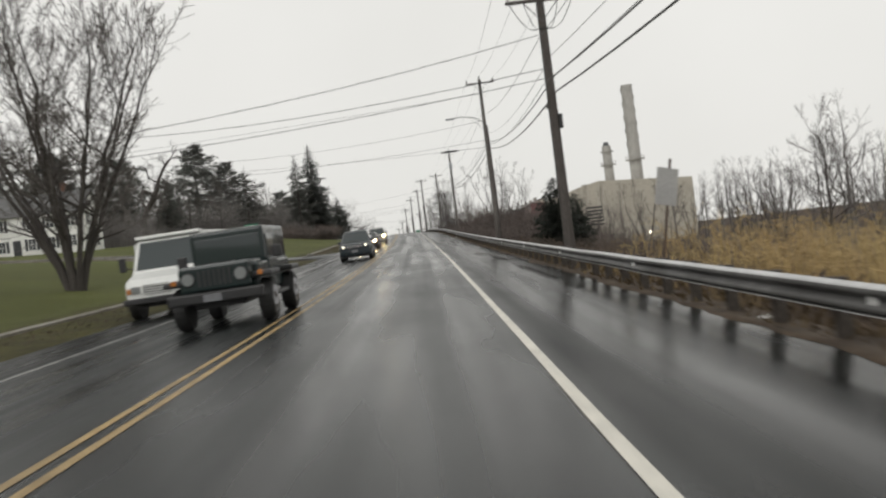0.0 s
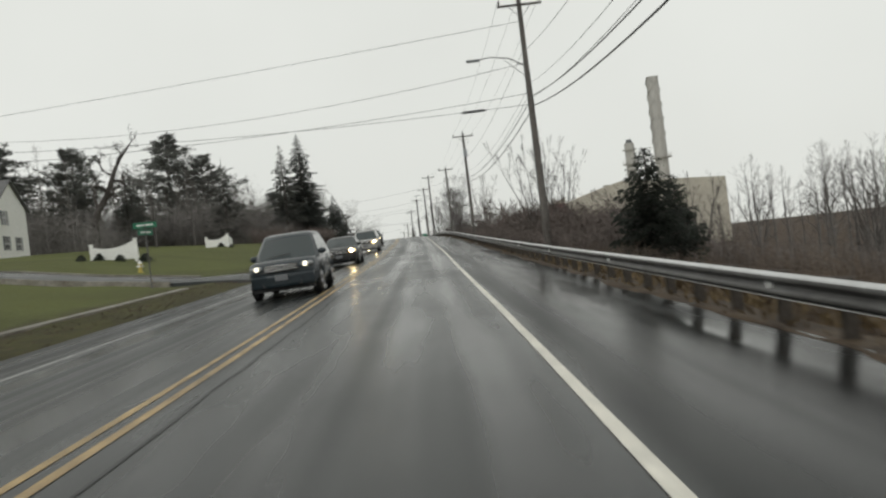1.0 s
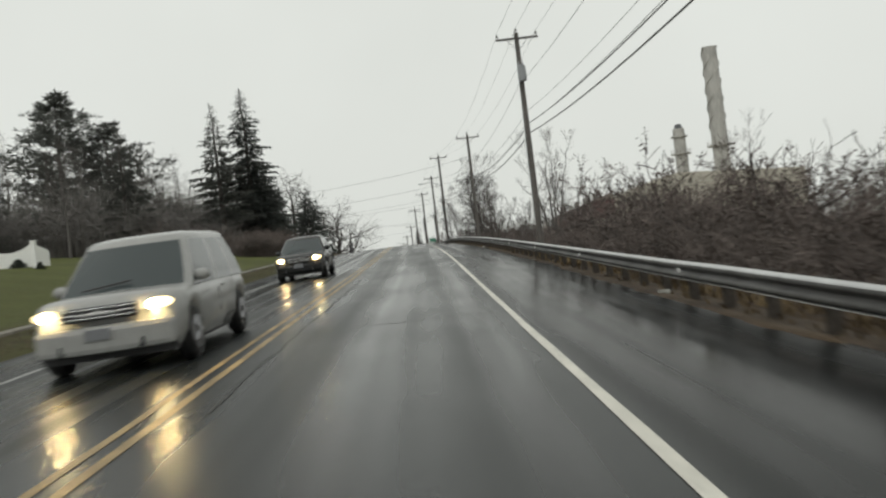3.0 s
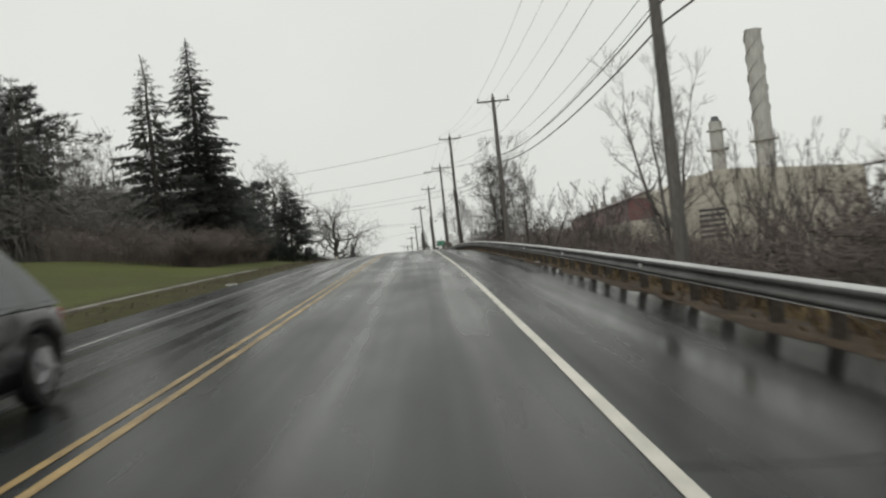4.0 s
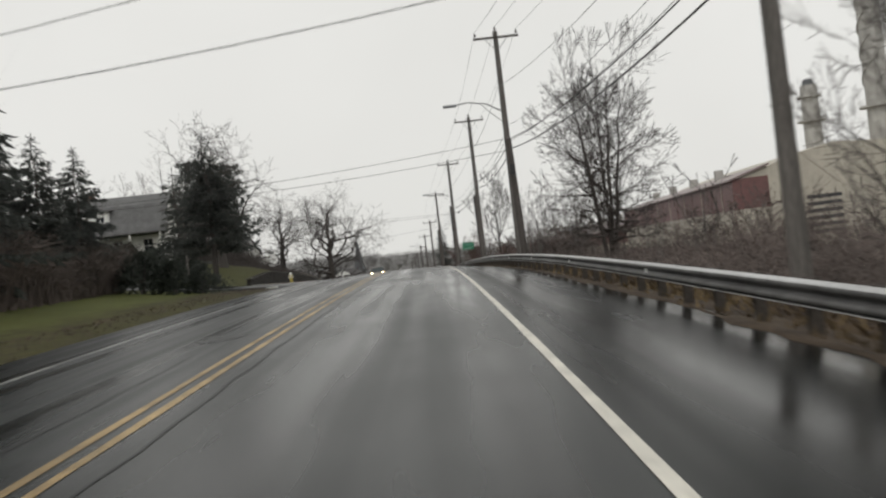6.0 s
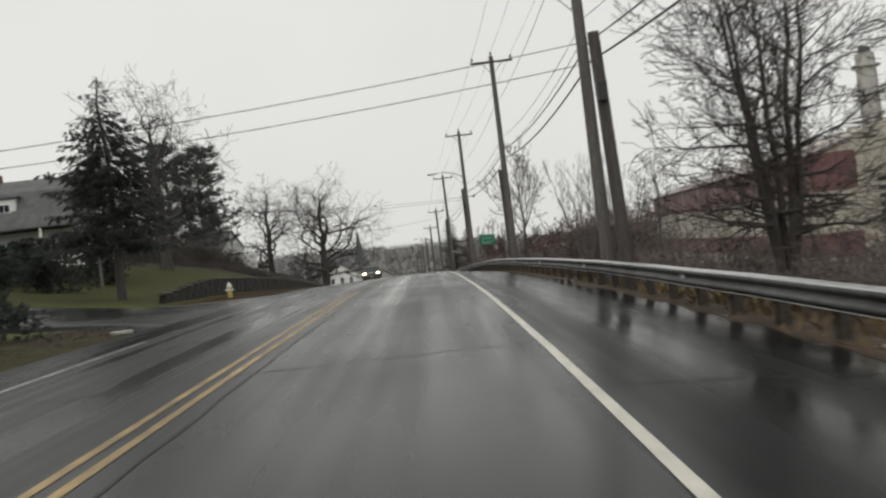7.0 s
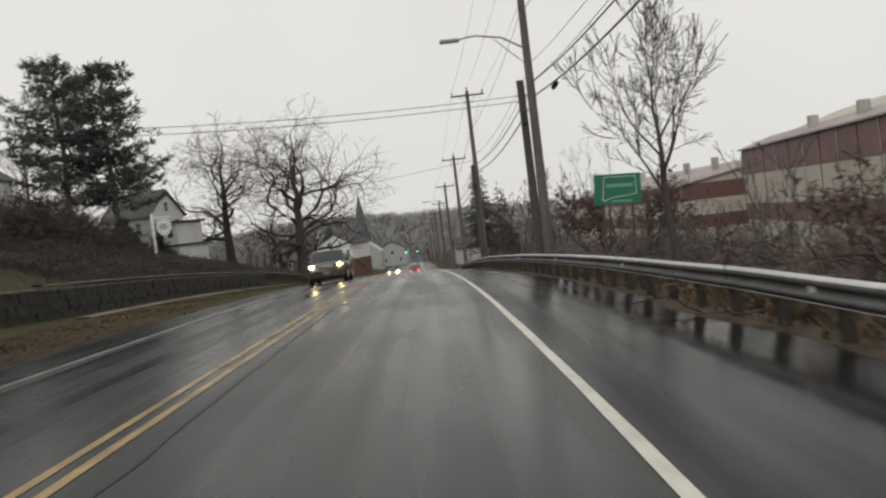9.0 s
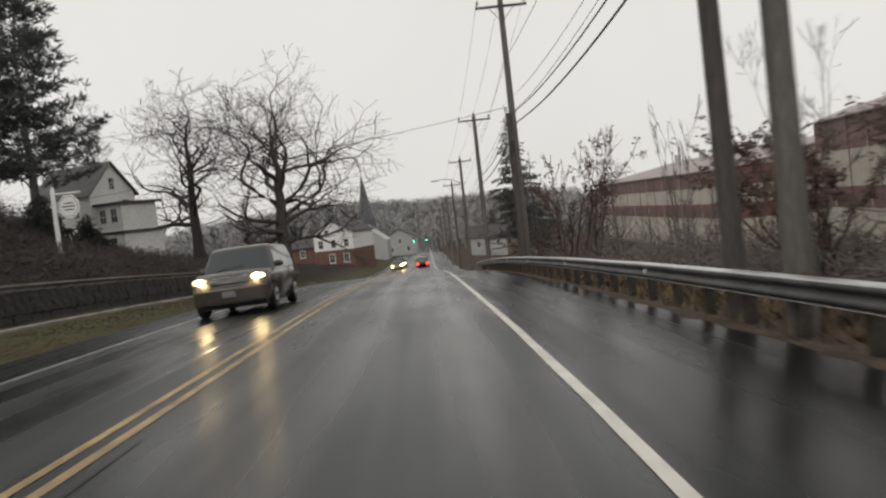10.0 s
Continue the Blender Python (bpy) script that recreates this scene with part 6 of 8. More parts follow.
# ---- long red and beige warehouse ----
def banded_hall(name, x0, y0, x1, y1, top, base, bands, depth, label, rise=1.6):
    """A long hall whose wall on the road side runs from (x0, y0) to (x1, y1), in level bands of cladding, under a metal roof."""
    a, b = Vector((x0, y0, 0)), Vector((x1, y1, 0))
    d = (b - a)
    length = d.length
    ob = thing(name, (x0, y0, 0), label, "warehouse", turn=math.degrees(math.atan2(d.y, d.x)) - 90)
    for z0, z1, m, proud in bands:
        part("cladding_band", box_bm(-proud, 0, z0, depth, length, z1 - 0.004, 0.02), m, ob, "faded red cladding" if m is RED_PANEL else "beige cladding")
    part("gable", prism_bm([(0.05, top - 0.2), (depth - 0.05, top - 0.2), (depth - 0.05, top + rise - 0.35)], length - 0.1, axis="y"), bands[1][2], ob)
    ob.children[-1].matrix_local = pose(0, length / 2, 0)
    part("roof", prism_bm([(-0.5, top - 0.02), (depth + 0.2, top + rise), (depth + 0.2, top + rise - 0.25), (-0.5, top - 0.27)], length + 0.8, axis="y"), PINK_ROOF, ob, "weathered reddish metal roof")
    ob.children[-1].matrix_local = pose(0, length / 2, 0)
    part("gutter", box_bm(-0.62, -0.3, top - 0.28, -0.42, length + 0.3, top - 0.06, 0.02), PINK_ROOF, ob)
    n = int(length / 6)
    for k in range(n + 1):
        y = length * k / n
        part("wall_seam", box_bm(-0.16, y - 0.05, base, -0.085, y + 0.05, top - 0.3), bands[1][2] if k % 2 else bands[0][2], ob)
    for k in range(4):
        y = length * (0.2 + 0.18 * k)
        part("roof_vent", box_bm(depth * 0.6, y, top + rise * 0.5, depth * 0.6 + 1.2, y + 1.2, top + rise + 0.9, 0.05), STACK_GREY, ob, "grey roof vent")
    return ob


banded_hall("warehouse", 34.2, 284.0, 37.0, 380.0, 12.0, -6.5, [(7.9, 12.0, RED_PANEL, 0.06), (3.4, 7.9, BEIGE_PANEL, 0.0), (0.8, 3.4, RED_PANEL, 0.06), (-7.5, 0.8, BEIGE_PANEL, 0.0)], 4.6,
            "long warehouse clad in faded red and beige bands in the valley")
banded_hall("warehouse", 31.0, 398.0, 22.0, 500.0, 7.6, -7.0, [(4.6, 7.6, RED_PANEL, 0.06), (1.8, 4.6, BEIGE_PANEL, 0.0), (-0.6, 1.8, RED_PANEL, 0.06), (-8.5, -0.6, BEIGE_PANEL, 0.0)], 22.0,
            "low red-roofed warehouse with a pale band further down the valley", 4.0)

# ---- signs, hydrants, fences, kerb, walls ----
SIGN_GREEN = shade("green_sign_sheet", (0.012, 0.16, 0.085), 0.35, vary=0.08, bump=0)
SIGN_WHITE = shade("white_sign_sheet", (0.62, 0.64, 0.62), 0.35, vary=0.08, bump=0)
SIGN_PALE = shade("worn_sign_lettering", (0.16, 0.34, 0.26), 0.35, vary=0.08, bump=0)
SIGN_BACK = shade("bare_aluminium", (0.42, 0.42, 0.41), 0.4, metal=0.6, vary=0.1, bump=0)
HYDRANT_YELLOW = shade("faded_yellow_enamel", (0.50, 0.40, 0.10), 0.4, vary=0.15, scale=8, bump=0.1)
HYDRANT_WHITE = shade("white_enamel", (0.72, 0.72, 0.70), 0.4, vary=0.1, scale=8, bump=0.1)
RUSTY = shade("rusty_steel", (0.09, 0.06, 0.045), 0.8, vary=0.3, scale=8)


def outline_bars(parent, pts, thick, y, material, name="border"):
    bm = bmesh.new()
    for (x0, z0), (x1, z1) in zip(pts, pts[1:]):
        d = Vector((x1 - x0, 0, z1 - z0))
        r = bmesh.ops.create_cube(bm, size=1.0)
        bmesh.ops.scale(bm, vec=(d.length + thick, 0.004, thick), verts=r["verts"])
        bmesh.ops.rotate(bm, matrix=Matrix.Rotation(-math.atan2(d.z, d.x), 3, "Y"), verts=r["verts"])
        bmesh.ops.translate(bm, vec=((x0 + x1) / 2, y, (z0 + z1) / 2), verts=r["verts"])
    return part(name, bm, material, parent)


def guide_sign():
    y = 256.4
    x = xc(y) + 7.47
    ob = thing("guide_sign", (x, y, zc(y) + ground_rel(7.47, y)), "green road guide sign with white lines on two steel posts", "road sign", turn=heading(y) - 8)
    ob.matrix_world = pose(x, y, zc(y) + ground_rel(7.47, y), 0, 3.5, heading(y) - 8)
    ob.scale = (0.83, 0.86, 0.895)
    z0 = 2.44
    part("panel", box_bm(-0.72, -0.02, z0, 0.72, 0.012, z0 + 0.88, 0.008), SIGN_GREEN, ob, "green sheet panel")
    outline_bars(ob, [(-0.46, z0 + 0.16), (-0.40, z0 + 0.80), (0.56, z0 + 0.80), (0.58, z0 + 0.30), (0.30, z0 + 0.25), (-0.20, z0 + 0.20), (-0.40, z0 + 0.10), (-0.48, z0 + 0.16)], 0.018, -0.024, SIGN_WHITE)
    part("text_bar", box_bm(-0.34, -0.027, z0 + 0.50, 0.48, -0.022, z0 + 0.60), SIGN_PALE, ob)
    part("text_bar", box_bm(-0.20, -0.027, z0 + 0.07, 0.42, -0.022, z0 + 0.12), SIGN_PALE, ob)
    for s in (-0.45, 0.45):
        part("post", box_bm(s - 0.03, 0.015, -0.5, s + 0.03, 0.07, z0 + 0.8, 0.005), RUSTY, ob, "rusty steel post")


guide_sign()


def seen_from_behind():
    ob = thing("leaning_sign", (6.2, 23.2, ground_z(6.2, 23.2)), "leaning road sign on a rusty post, its bare back showing", "road sign")
    part("post", cyl_bm((0, 0, -0.3), (0.62, 0.05, 3.0), 0.035, 0.035, 8), RUSTY, ob)
    bm = box_bm(-0.30, -0.012, -0.48, 0.30, 0.012, 0.48, 0.008)
    p = part("panel", bm, SIGN_BACK, ob, "bare grey panel")
    p.matrix_local = pose(0.42, -0.05, 2.3, 0, 12, 14)


seen_from_behind()


def street_name_sign():
    x, y = -12.7, 69.4
    ob = thing("street_sign", seat_on(x, y), "green street name signs crossed on a steel post", "street sign")
    part("post", cyl_bm((0, 0, -0.3), (0, 0, 2.95), 0.035, 0.035, 8), GALVANISED, ob)
    for k, (turn, z) in enumerate(((12, 2.78), (70, 2.45))):
        b = part("blade", box_bm(-0.52, -0.012, z, 0.52, 0.012, z + 0.26, 0.004), SIGN_GREEN, ob, "green blade with plain white bars")
        b.matrix_local = pose(0, 0, 0, 0, 0, turn)
        for s in (-1, 1):
            part("text_bar", box_bm(-0.36, s * 0.0145 - 0.002, z + 0.09, 0.36, s * 0.0145 + 0.002, z + 0.17), SIGN_WHITE, b)


street_name_sign()


def house_sign():
    x, y = -33.9, 311.3
    z = ground_z(x, y)
    ob = thing("hanging_sign", (x, y, z), "white octagonal sign hung on a white post above the bank", "sign")
    top = 10.05 - z
    part("post", box_bm(-0.11, -0.11, -0.3, 0.11, 0.11, top, 0.02), TRIM, ob)
    part("finial", cyl_bm((0, 0, top), (0, 0, top + 0.25), 0.15, 0.05, 8), TRIM, ob)
    part("bracket", box_bm(0.11, -0.05, top - 0.25, 1.75, 0.05, top - 0.15, 0.01), TRIM, ob)
    bm = prism_bm([(0.95 + 0.72 * math.cos(math.pi / 8 + math.pi / 4 * i), top - 1.05 + 0.78 * math.sin(math.pi / 8 + math.pi / 4 * i)) for i in range(8)], 0.08, axis="y")
    pn = part("panel", bm, TRIM, ob, "white octagonal panel")
    outline_bars(pn, [(0.95 + 0.60 * math.cos(math.pi / 8 + math.pi / 4 * i), top - 1.05 + 0.65 * math.sin(math.pi / 8 + math.pi / 4 * i)) for i in range(9)], 0.03, -0.045, SHINGLE)
    for k, (w, dz) in enumerate(((0.3, 0.2), (0.42, 0.0), (0.3, -0.2))):
        part("text_bar", box_bm(0.95 - w, -0.047, top - 1.09 + dz, 0.95 + w, -0.042, top - 1.0 + dz), DEAD_GRASS if k == 1 else SHINGLE, pn)


house_sign()


def hydrant(x, y, label):
    ob = thing("fire_hydrant", seat_on(x, y), label, "fire hydrant", "hydrants")
    bm = cyl_bm((0, 0, -0.1), (0, 0, 0.06), 0.17, 0.17, 16)
    cyl_bm((0, 0, 0.06), (0, 0, 0.52), 0.12, 0.115, 16, bm)
    cyl_bm((0, 0, 0.50), (0, 0, 0.55), 0.155, 0.155, 16, bm)
    part("barrel", bm, HYDRANT_YELLOW, ob, "yellow barrel")
    bm = cyl_bm((0, 0, 0.55), (0, 0, 0.68), 0.14, 0.09, 16)
    cyl_bm((0, 0, 0.68), (0, 0, 0.72), 0.09, 0.05, 16, bm)
    cyl_bm((0, 0, 0.72), (0, 0, 0.78), 0.03, 0.03, 5, bm)
    part("bonnet", bm, HYDRANT_WHITE, ob, "white bonnet")
    for d, r in (((-1, 0), 0.05), ((1, 0), 0.05), ((0, -1), 0.07)):
        part("outlet", cyl_bm((d[0] * 0.09, d[1] * 0.09, 0.4), (d[0] * 0.21, d[1] * 0.21, 0.4), r, r * 1.05, 10), HYDRANT_WHITE, ob, "white outlet cap")
    return ob


hydrant(-17.6, 83.3, "faded yellow fire hydrant with a white bonnet on the lawn")
hydrant(-15.2, 231.4, "yellow fire hydrant with a white bonnet at the kerb corner")


def entrance_fence(x, y, turn, w, label):
    """A white entrance wing: swept board panel between two posts."""
    ob = thing("entrance_fence", seat_on(x, y, 0.1), label, "fence", "white entrance fences", turn=turn)
    n = 14
    for i in range(n):
        a, b = -w / 2 + w * i / n, -w / 2 + w * (i + 1) / n
        f = ((a + b) / w)
        top = 1.05 + 0.32 * f * f + 0.12 * f
        part("board", box_bm(a + 0.006, -0.03, 0.1, b - 0.006, 0.03, top, 0.006), TRIM, ob)
    part("rail", box_bm(-w / 2, 0.03, 0.3, w / 2, 0.09, 0.4), TRIM, ob)
    part("rail", box_bm(-w / 2, 0.03, 0.85, w / 2, 0.09, 0.95), TRIM, ob)
    for s in (-1, 1):
        px = s * (w / 2 + 0.13)
        bm = box_bm(px - 0.13, -0.13, -0.3, px + 0.13, 0.13, 1.55 if s > 0 else 1.4, 0.01)
        box_bm(px - 0.17, -0.17, 1.551 if s > 0 else 1.401, px + 0.17, 0.17, 1.63 if s > 0 else 1.48, 0.02, bm)
        part("post", bm, TRIM, ob, "white square post with a cap")
    side = 1.5
    for i in range(5):
        a = 0.14 + side * i / 5
        p = part("board", box_bm(w / 2 + 0.10, a, 0.1, w / 2 + 0.16, a + side / 5 - 0.01, 1.35 - 0.07 * i, 0.006), TRIM, ob)
    return ob


entrance_fence(-23.7, 96.6, 12, 2.9, "white swept-top entrance fence panel between posts on the lawn")
entrance_fence(-25.8, 138.8, -6, 2.4, "white swept-top entrance fence panel between posts across the side street")
for x, y, h in ((-24.6, 95.9, 0.7), (-23.0, 95.8, 0.65), (-21.4, 96.6, 0.8), (-26.0, 96.0, 0.6), (-25.2, 138.0, 0.7), (-24.0, 138.2, 0.6)):
    plant(SHRUB, x, y, h, x * 50, "low dark evergreen shrub before a white fence", group="foundation shrubs")

# kerb and narrow walk on the house side
def strip(name, u0, u1, spans, lift, material, label, category, thick=0.14):
    for a, b in spans:
        ys = stations(a, b, 1.5)
        verts, faces = [], []
        for y in ys:
            for u, dz in ((u0, -thick), (u0, 0), (u0 + 0.02, 0.012), (u1 - 0.02, 0.012), (u1, 0), (u1, -thick)):
                wob = 0.03 * noise.noise(Vector((y * 0.3, u, 2)))
                verts.append((xc(y) + u + wob, y, zc(y) + ground_rel((u0 + u1) / 2, y) + lift + dz))
        for i in range(len(ys) - 1):
            for j in range(5):
                faces.append((i * 6 + j, i * 6 + j + 1, (i + 1) * 6 + j + 1, (i + 1) * 6 + j))
        ob = new(name, mesh_from(name, verts, faces, material))
        tagged(ob, label, category, kind="structure")


strip("pavement", -7.85, -7.42, [(-30, 66.0), (84.0, 168.0)], 0.05, CONCRETE, "narrow worn concrete walk between verge and lawn", "pavement")
strip("pavement", -9.25, -8.72, [(262.0, 345.0)], 0.04, CONCRETE, "narrow worn concrete walk below the wall", "pavement")

# side streets
def apron(name, y0, y1, reach):
    us = [-4.6, -5.4, -6.4, -8, -9, -10, -12, -14, -15, -16, -18, -21, -24, -26, -30, -34, -40, -45, -50, -55, -reach]
    verts, faces, uvs = [], [], []
    n = 12
    for i, u in enumerate(us):
        flare = 4.0 * max(0.0, 1 - (abs(u) - 4.6) / 5.0) ** 2
        for j in (0, *range(n + 1), n):
            skirt = -0.4 if len(verts) % (n + 3) in (0, n + 2) else 0.03
            y = (y0 - flare) + (y1 - y0 + 2 * flare) * j / n
            g = ground_rel(u, y) if u < LEFT_EDGE else road_rel(u)
            verts.append((xc(y) + u, y, zc(y) + g + (skirt if u < -4.9 else 0.006)))
            uvs.append((-0.9 - 0.05 * (y - y0), -u))
    for i in range(len(us) - 1):
        for j in range(n + 2):
            faces.append((i * (n + 3) + j, i * (n + 3) + j + 1, (i + 1) * (n + 3) + j + 1, (i + 1) * (n + 3) + j))
    tagged(new(name, mesh_from(name, verts, faces, ASPHALT, True, uvs)), "wet asphalt side street climbing past the lawns", "road", kind="structure")


apron("side_street", 72.5, 78.5, 60)


def street_kerb(y, reach):
    v, f = [], []
    us = [-10 - 2 * i for i in range(int((reach - 10) / 2) + 1)]
    for u in us:
        for dy, dz in ((-0.1, -0.3), (-0.1, 0.12), (0.1, 0.12), (0.1, -0.3)):
            v.append((xc(y) + u, y + dy, zc(y) + ground_rel(u, y) + dz))
    for i in range(len(us) - 1):
        for j in range(4):
            f.append((i * 4 + j, i * 4 + (j + 1) % 4, i * 4 + 4 + (j + 1) % 4, i * 4 + 4 + j))
    tagged(new("kerb", mesh_from("kerb", v, f, CONCRETE)), "pale concrete kerb along the side street", "kerb", kind="structure")


street_kerb(72.45, 58)
street_kerb(78.55, 58)
apron("side_street", 213.0, 224.0, 60)

# stone walls below the lawn and the bank
def stone_wall(y0, y1, u, height, label):
    r = random.Random(int(y0))
    ob = thing("retaining_wall", (0, 0, 0), label, "wall", kind="structure")
    meshes = []
    for k in range(6):
        bm = box_bm(-0.16, -0.5, -0.5, 0.16, 0.5, 0.5)
        bmesh.ops.subdivide_edges(bm, edges=bm.edges[:], cuts=1, use_grid_fill=True)
        for v in bm.verts:
            v.co += Vector((r.uniform(-0.018, 0.018), r.uniform(-0.02, 0.02), r.uniform(-0.025, 0.025)))
        me = bpy.data.meshes.new("stone")
        bm.to_mesh(me)
        bm.free()
        me.materials.append(STONE_WALL)
        meshes.append(me)
    y = y0
    while y < y1:
        h = height(y)
        w = r.uniform(0.5, 0.9)
        rows = max(2, round(h / 0.34))
        for i in range(rows):
            s = part("stone", r.choice(meshes), None, ob)
            z = zc(y) + ground_rel(-9.8, y) - 0.1 + h * (i + 0.5) / rows
            s.matrix_world = pose(xc(y) + u + r.uniform(-0.02, 0.02), y + w / 2 + (0.2 if i % 2 else 0), z, 0, 0, heading(y)) @ Matrix.Diagonal((1, w * 1.0, h / rows * 0.995, 1))
        y += w
    # a course of flat capstones
    caps = []
    for k in range(3):
        bm = box_bm(-0.21, -0.5, -0.035, 0.21, 0.5, 0.035, 0.012)
        for v in bm.verts:
            v.co += Vector((r.uniform(-0.012, 0.012), 0, r.uniform(-0.008, 0.008)))
        me = bpy.data.meshes.new("capstone")
        bm.to_mesh(me)
        bm.free()
        me.materials.append(CAPSTONE)
        caps.append(me)
    y = y0
    while y < y1:
        w = r.uniform(1.0, 1.5)
        s = part("capstone", r.choice(caps), None, ob)
        m = y + w / 2
        s.matrix_world = pose(xc(m) + u, m, zc(m) + ground_rel(-9.8, m) - 0.1 + height(m) + 0.05, 0, 0, heading(m)) @ Matrix.Diagonal((1, w * 0.99, 1, 1))
        y += w
    return ob


stone_wall(229.0, 262.0, -10.35, lambda y: 0.5 + 0.6 * smooth(227, 240, y), "low dark wet stone wall below the lawn")
stone_wall(262.0, 306.0, -10.35, lambda y: 1.07, "dark wet stone retaining wall below the bank")
ys = stations(262, 345, 1.5)
cop_v, cop_f = [], []
for y in ys:
    for du, dz in ((-0.20, 0.0), (-0.20, 0.06), (0.19, 0.06), (0.19, 0.0)):
        cop_v.append((xc(y) - 10.35 + du, y, zc(y) + ground_rel(-9.8, y) + 1.17 + dz))
for i in range(len(ys) - 1):
    for j in range(4):
        cop_f.append((i * 4 + j, i * 4 + (j + 1) % 4, i * 4 + 4 + (j + 1) % 4, i * 4 + 4 + j))
tagged(new("coping", mesh_from("coping", cop_v, cop_f, CONCRETE)), "pale concrete coping on the stone wall", "wall coping", kind="structure")

# far traffic lights
def signal(x, y, z):
    ob = thing("traffic_light", (x, y, z), "dark traffic light showing green, hung over the far street", "traffic light", "far traffic lights")
    part("housing", box_bm(-0.18, -0.15, -0.5, 0.18, 0.12, 0.55, 0.03), SHUTTER, ob)
    for k, (c, e) in enumerate((((0.10, 0.008, 0.008), 0), ((0.1, 0.07, 0.01), 0), ((0.1, 1.0, 0.75), 5.0))):
        m = glow("green_light", c, e) if e else shade("unlit_lens", c, 0.3, vary=0.1, bump=0)
        part("lens", cyl_bm((0, -0.15, 0.36 - k * 0.33), (0, -0.17, 0.36 - k * 0.33), 0.16, 0.16, 14), m, ob, "lit green lens" if e else "unlit lens")


for x, z in ((-26.2, -0.6), (-23.2, -0.7)):
    signal(x, 470.0, z)
wire("signal_wire", (xc(470) - 9, 470, 2.6), (xc(470) + 9, 470, 2.4), 0.5, 0.02, "wire across the far street that carries traffic lights", "signal wires")
for x, z in ((-26.2, -0.6), (-23.2, -0.7)):
    wire("signal_hanger", (x, 470, z + 0.54), (x, 470, 2.2), 0.0, 0.015, "short hanger of a traffic light", "signal wires")

# ---- repairs in the asphalt ----
CRACK = shade("sealed_crack_tar", (0.021, 0.022, 0.022), 0.4, vary=0.2, scale=4, bump=0.2, spec=0.12)
PATCH = shade("tar_patch", (0.0145, 0.0155, 0.016), 0.3, vary=0.3, scale=4, bump=0.3, spec=0.1)


def road_patch(u, y, w, l, seed, label="dark irregular tar repair in the asphalt"):
    r = random.Random(seed)
    verts, k = [], 18
    for i in range(k):
        a = 2 * math.pi * i / k
        q = 1 + r.uniform(-0.28, 0.28)
        uu, yy = u + math.copysign(abs(math.cos(a)) ** 0.6, math.cos(a)) * w / 2 * q, y + math.copysign(abs(math.sin(a)) ** 0.6, math.sin(a)) * l / 2 * q
        verts.append((xc(yy) + uu, yy, zc(yy) + road_rel(uu) + 0.005))
    ob = new("tar_patch", mesh_from("tar_patch", verts, [tuple(range(k))], PATCH))
    return tagged(ob, label, "road patch", "tar patches", "structure")


for row in ((1.9, 222.0, 0.8, 2.4, 4), (2.6, 210.4, 1.6, 0.25, 5), (2.1, 212.6, 0.9, 0.35, 6),
            (-0.9, 178.0, 0.9, 0.7, 9), (1.6, 60.0, 1.3, 0.3, 11)):
    road_patch(*row)


def crack(u0, y0, u1, y1, seed):
    """A sealed crack: a wandering thin tar line."""
    r = random.Random(seed)
    n = max(4, int(abs(y1 - y0) / 0.8) + int(abs(u1 - u0) / 0.3))
    verts, faces = [], []
    for i in range(n + 1):
        f = i / n
        u, y = u0 + (u1 - u0) * f + r.gauss(0, 0.015 if abs(y1 - y0) > abs(u1 - u0) else 0.05), y0 + (y1 - y0) * f + r.gauss(0, 0.06)
        w = (0.014 if abs(y1 - y0) > abs(u1 - u0) else 0.013) + 0.012 * r.random()
        du, dy = (w, 0) if abs(y1 - y0) > abs(u1 - u0) else (0, w)
        for s in (-1, 1):
            verts.append((xc(y) + u + s * du, y + s * dy, zc(y) + road_rel(u) + 0.004))
        if i:
            k = len(verts)
            faces.append((k - 4, k - 3, k - 1, k - 2))
    return tagged(new("sealed_crack", mesh_from("sealed_crack", verts, faces, CRACK)), "thin sealed crack in the asphalt", "road crack", "sealed cracks", "structure")


for i, row in enumerate(((0.45, 22, 0.43, 62), (0.6, 98, 3.4, 98.3), (0.45, 92, 0.5, 112), (0.42, 168, 0.36, 206), (-3.2, 196, 3.5, 196.5), (0.4, 205, 3.6, 205.2), (0.5, 232, 0.30, 262),
                         (3.7, 117, 5.6, 117.4), (3.8, 193.5, 6.6, 194.2), (-0.7, 140, -0.8, 176), (-0.7, 226.6, -1.7, 226.9))):
    crack(*row, i)

# scraps of litter at the kerb and on the line
LITTER = shade("pale_litter", (0.6, 0.6, 0.57), 0.6, vary=0.1, bump=0)
for i, (u, y, s, tn) in enumerate(((-5.3, 208.3, 0.5, 20), (-5.0, 147.8, 0.45, 70), (3.62, 160.0, 0.05, 30), (6.9, 147.5, 0.16, 10), (7.2, 12.5, 0.2, 50), (7.1, 240.6, 0.2, 80), (7.0, 102.0, 0.18, 15), (7.3, 196.0, 0.25, 120))):
    bm = box_bm(-s * 0.5, -s * 0.22, 0, s * 0.5, s * 0.22, 0.06, 0.015)
    bmesh.ops.subdivide_edges(bm, edges=bm.edges[:], cuts=1, use_grid_fill=True)
    rr = random.Random(i)
    for v in bm.verts:
        v.co += Vector((rr.uniform(-0.03, 0.03), rr.uniform(-0.03, 0.03), rr.uniform(0, 0.03)))
    me = bpy.data.meshes.new("litter")
    bm.to_mesh(me)
    bm.free()
    me.materials.append(LITTER)
    ob = new("litter", me)
    ob.matrix_world = Matrix.Translation(at_road(u, y)) @ pose(0, 0, 0, 0, 0, tn)
    tagged(ob, "crumpled pale scrap of litter on the wet ground", "litter", "litter")

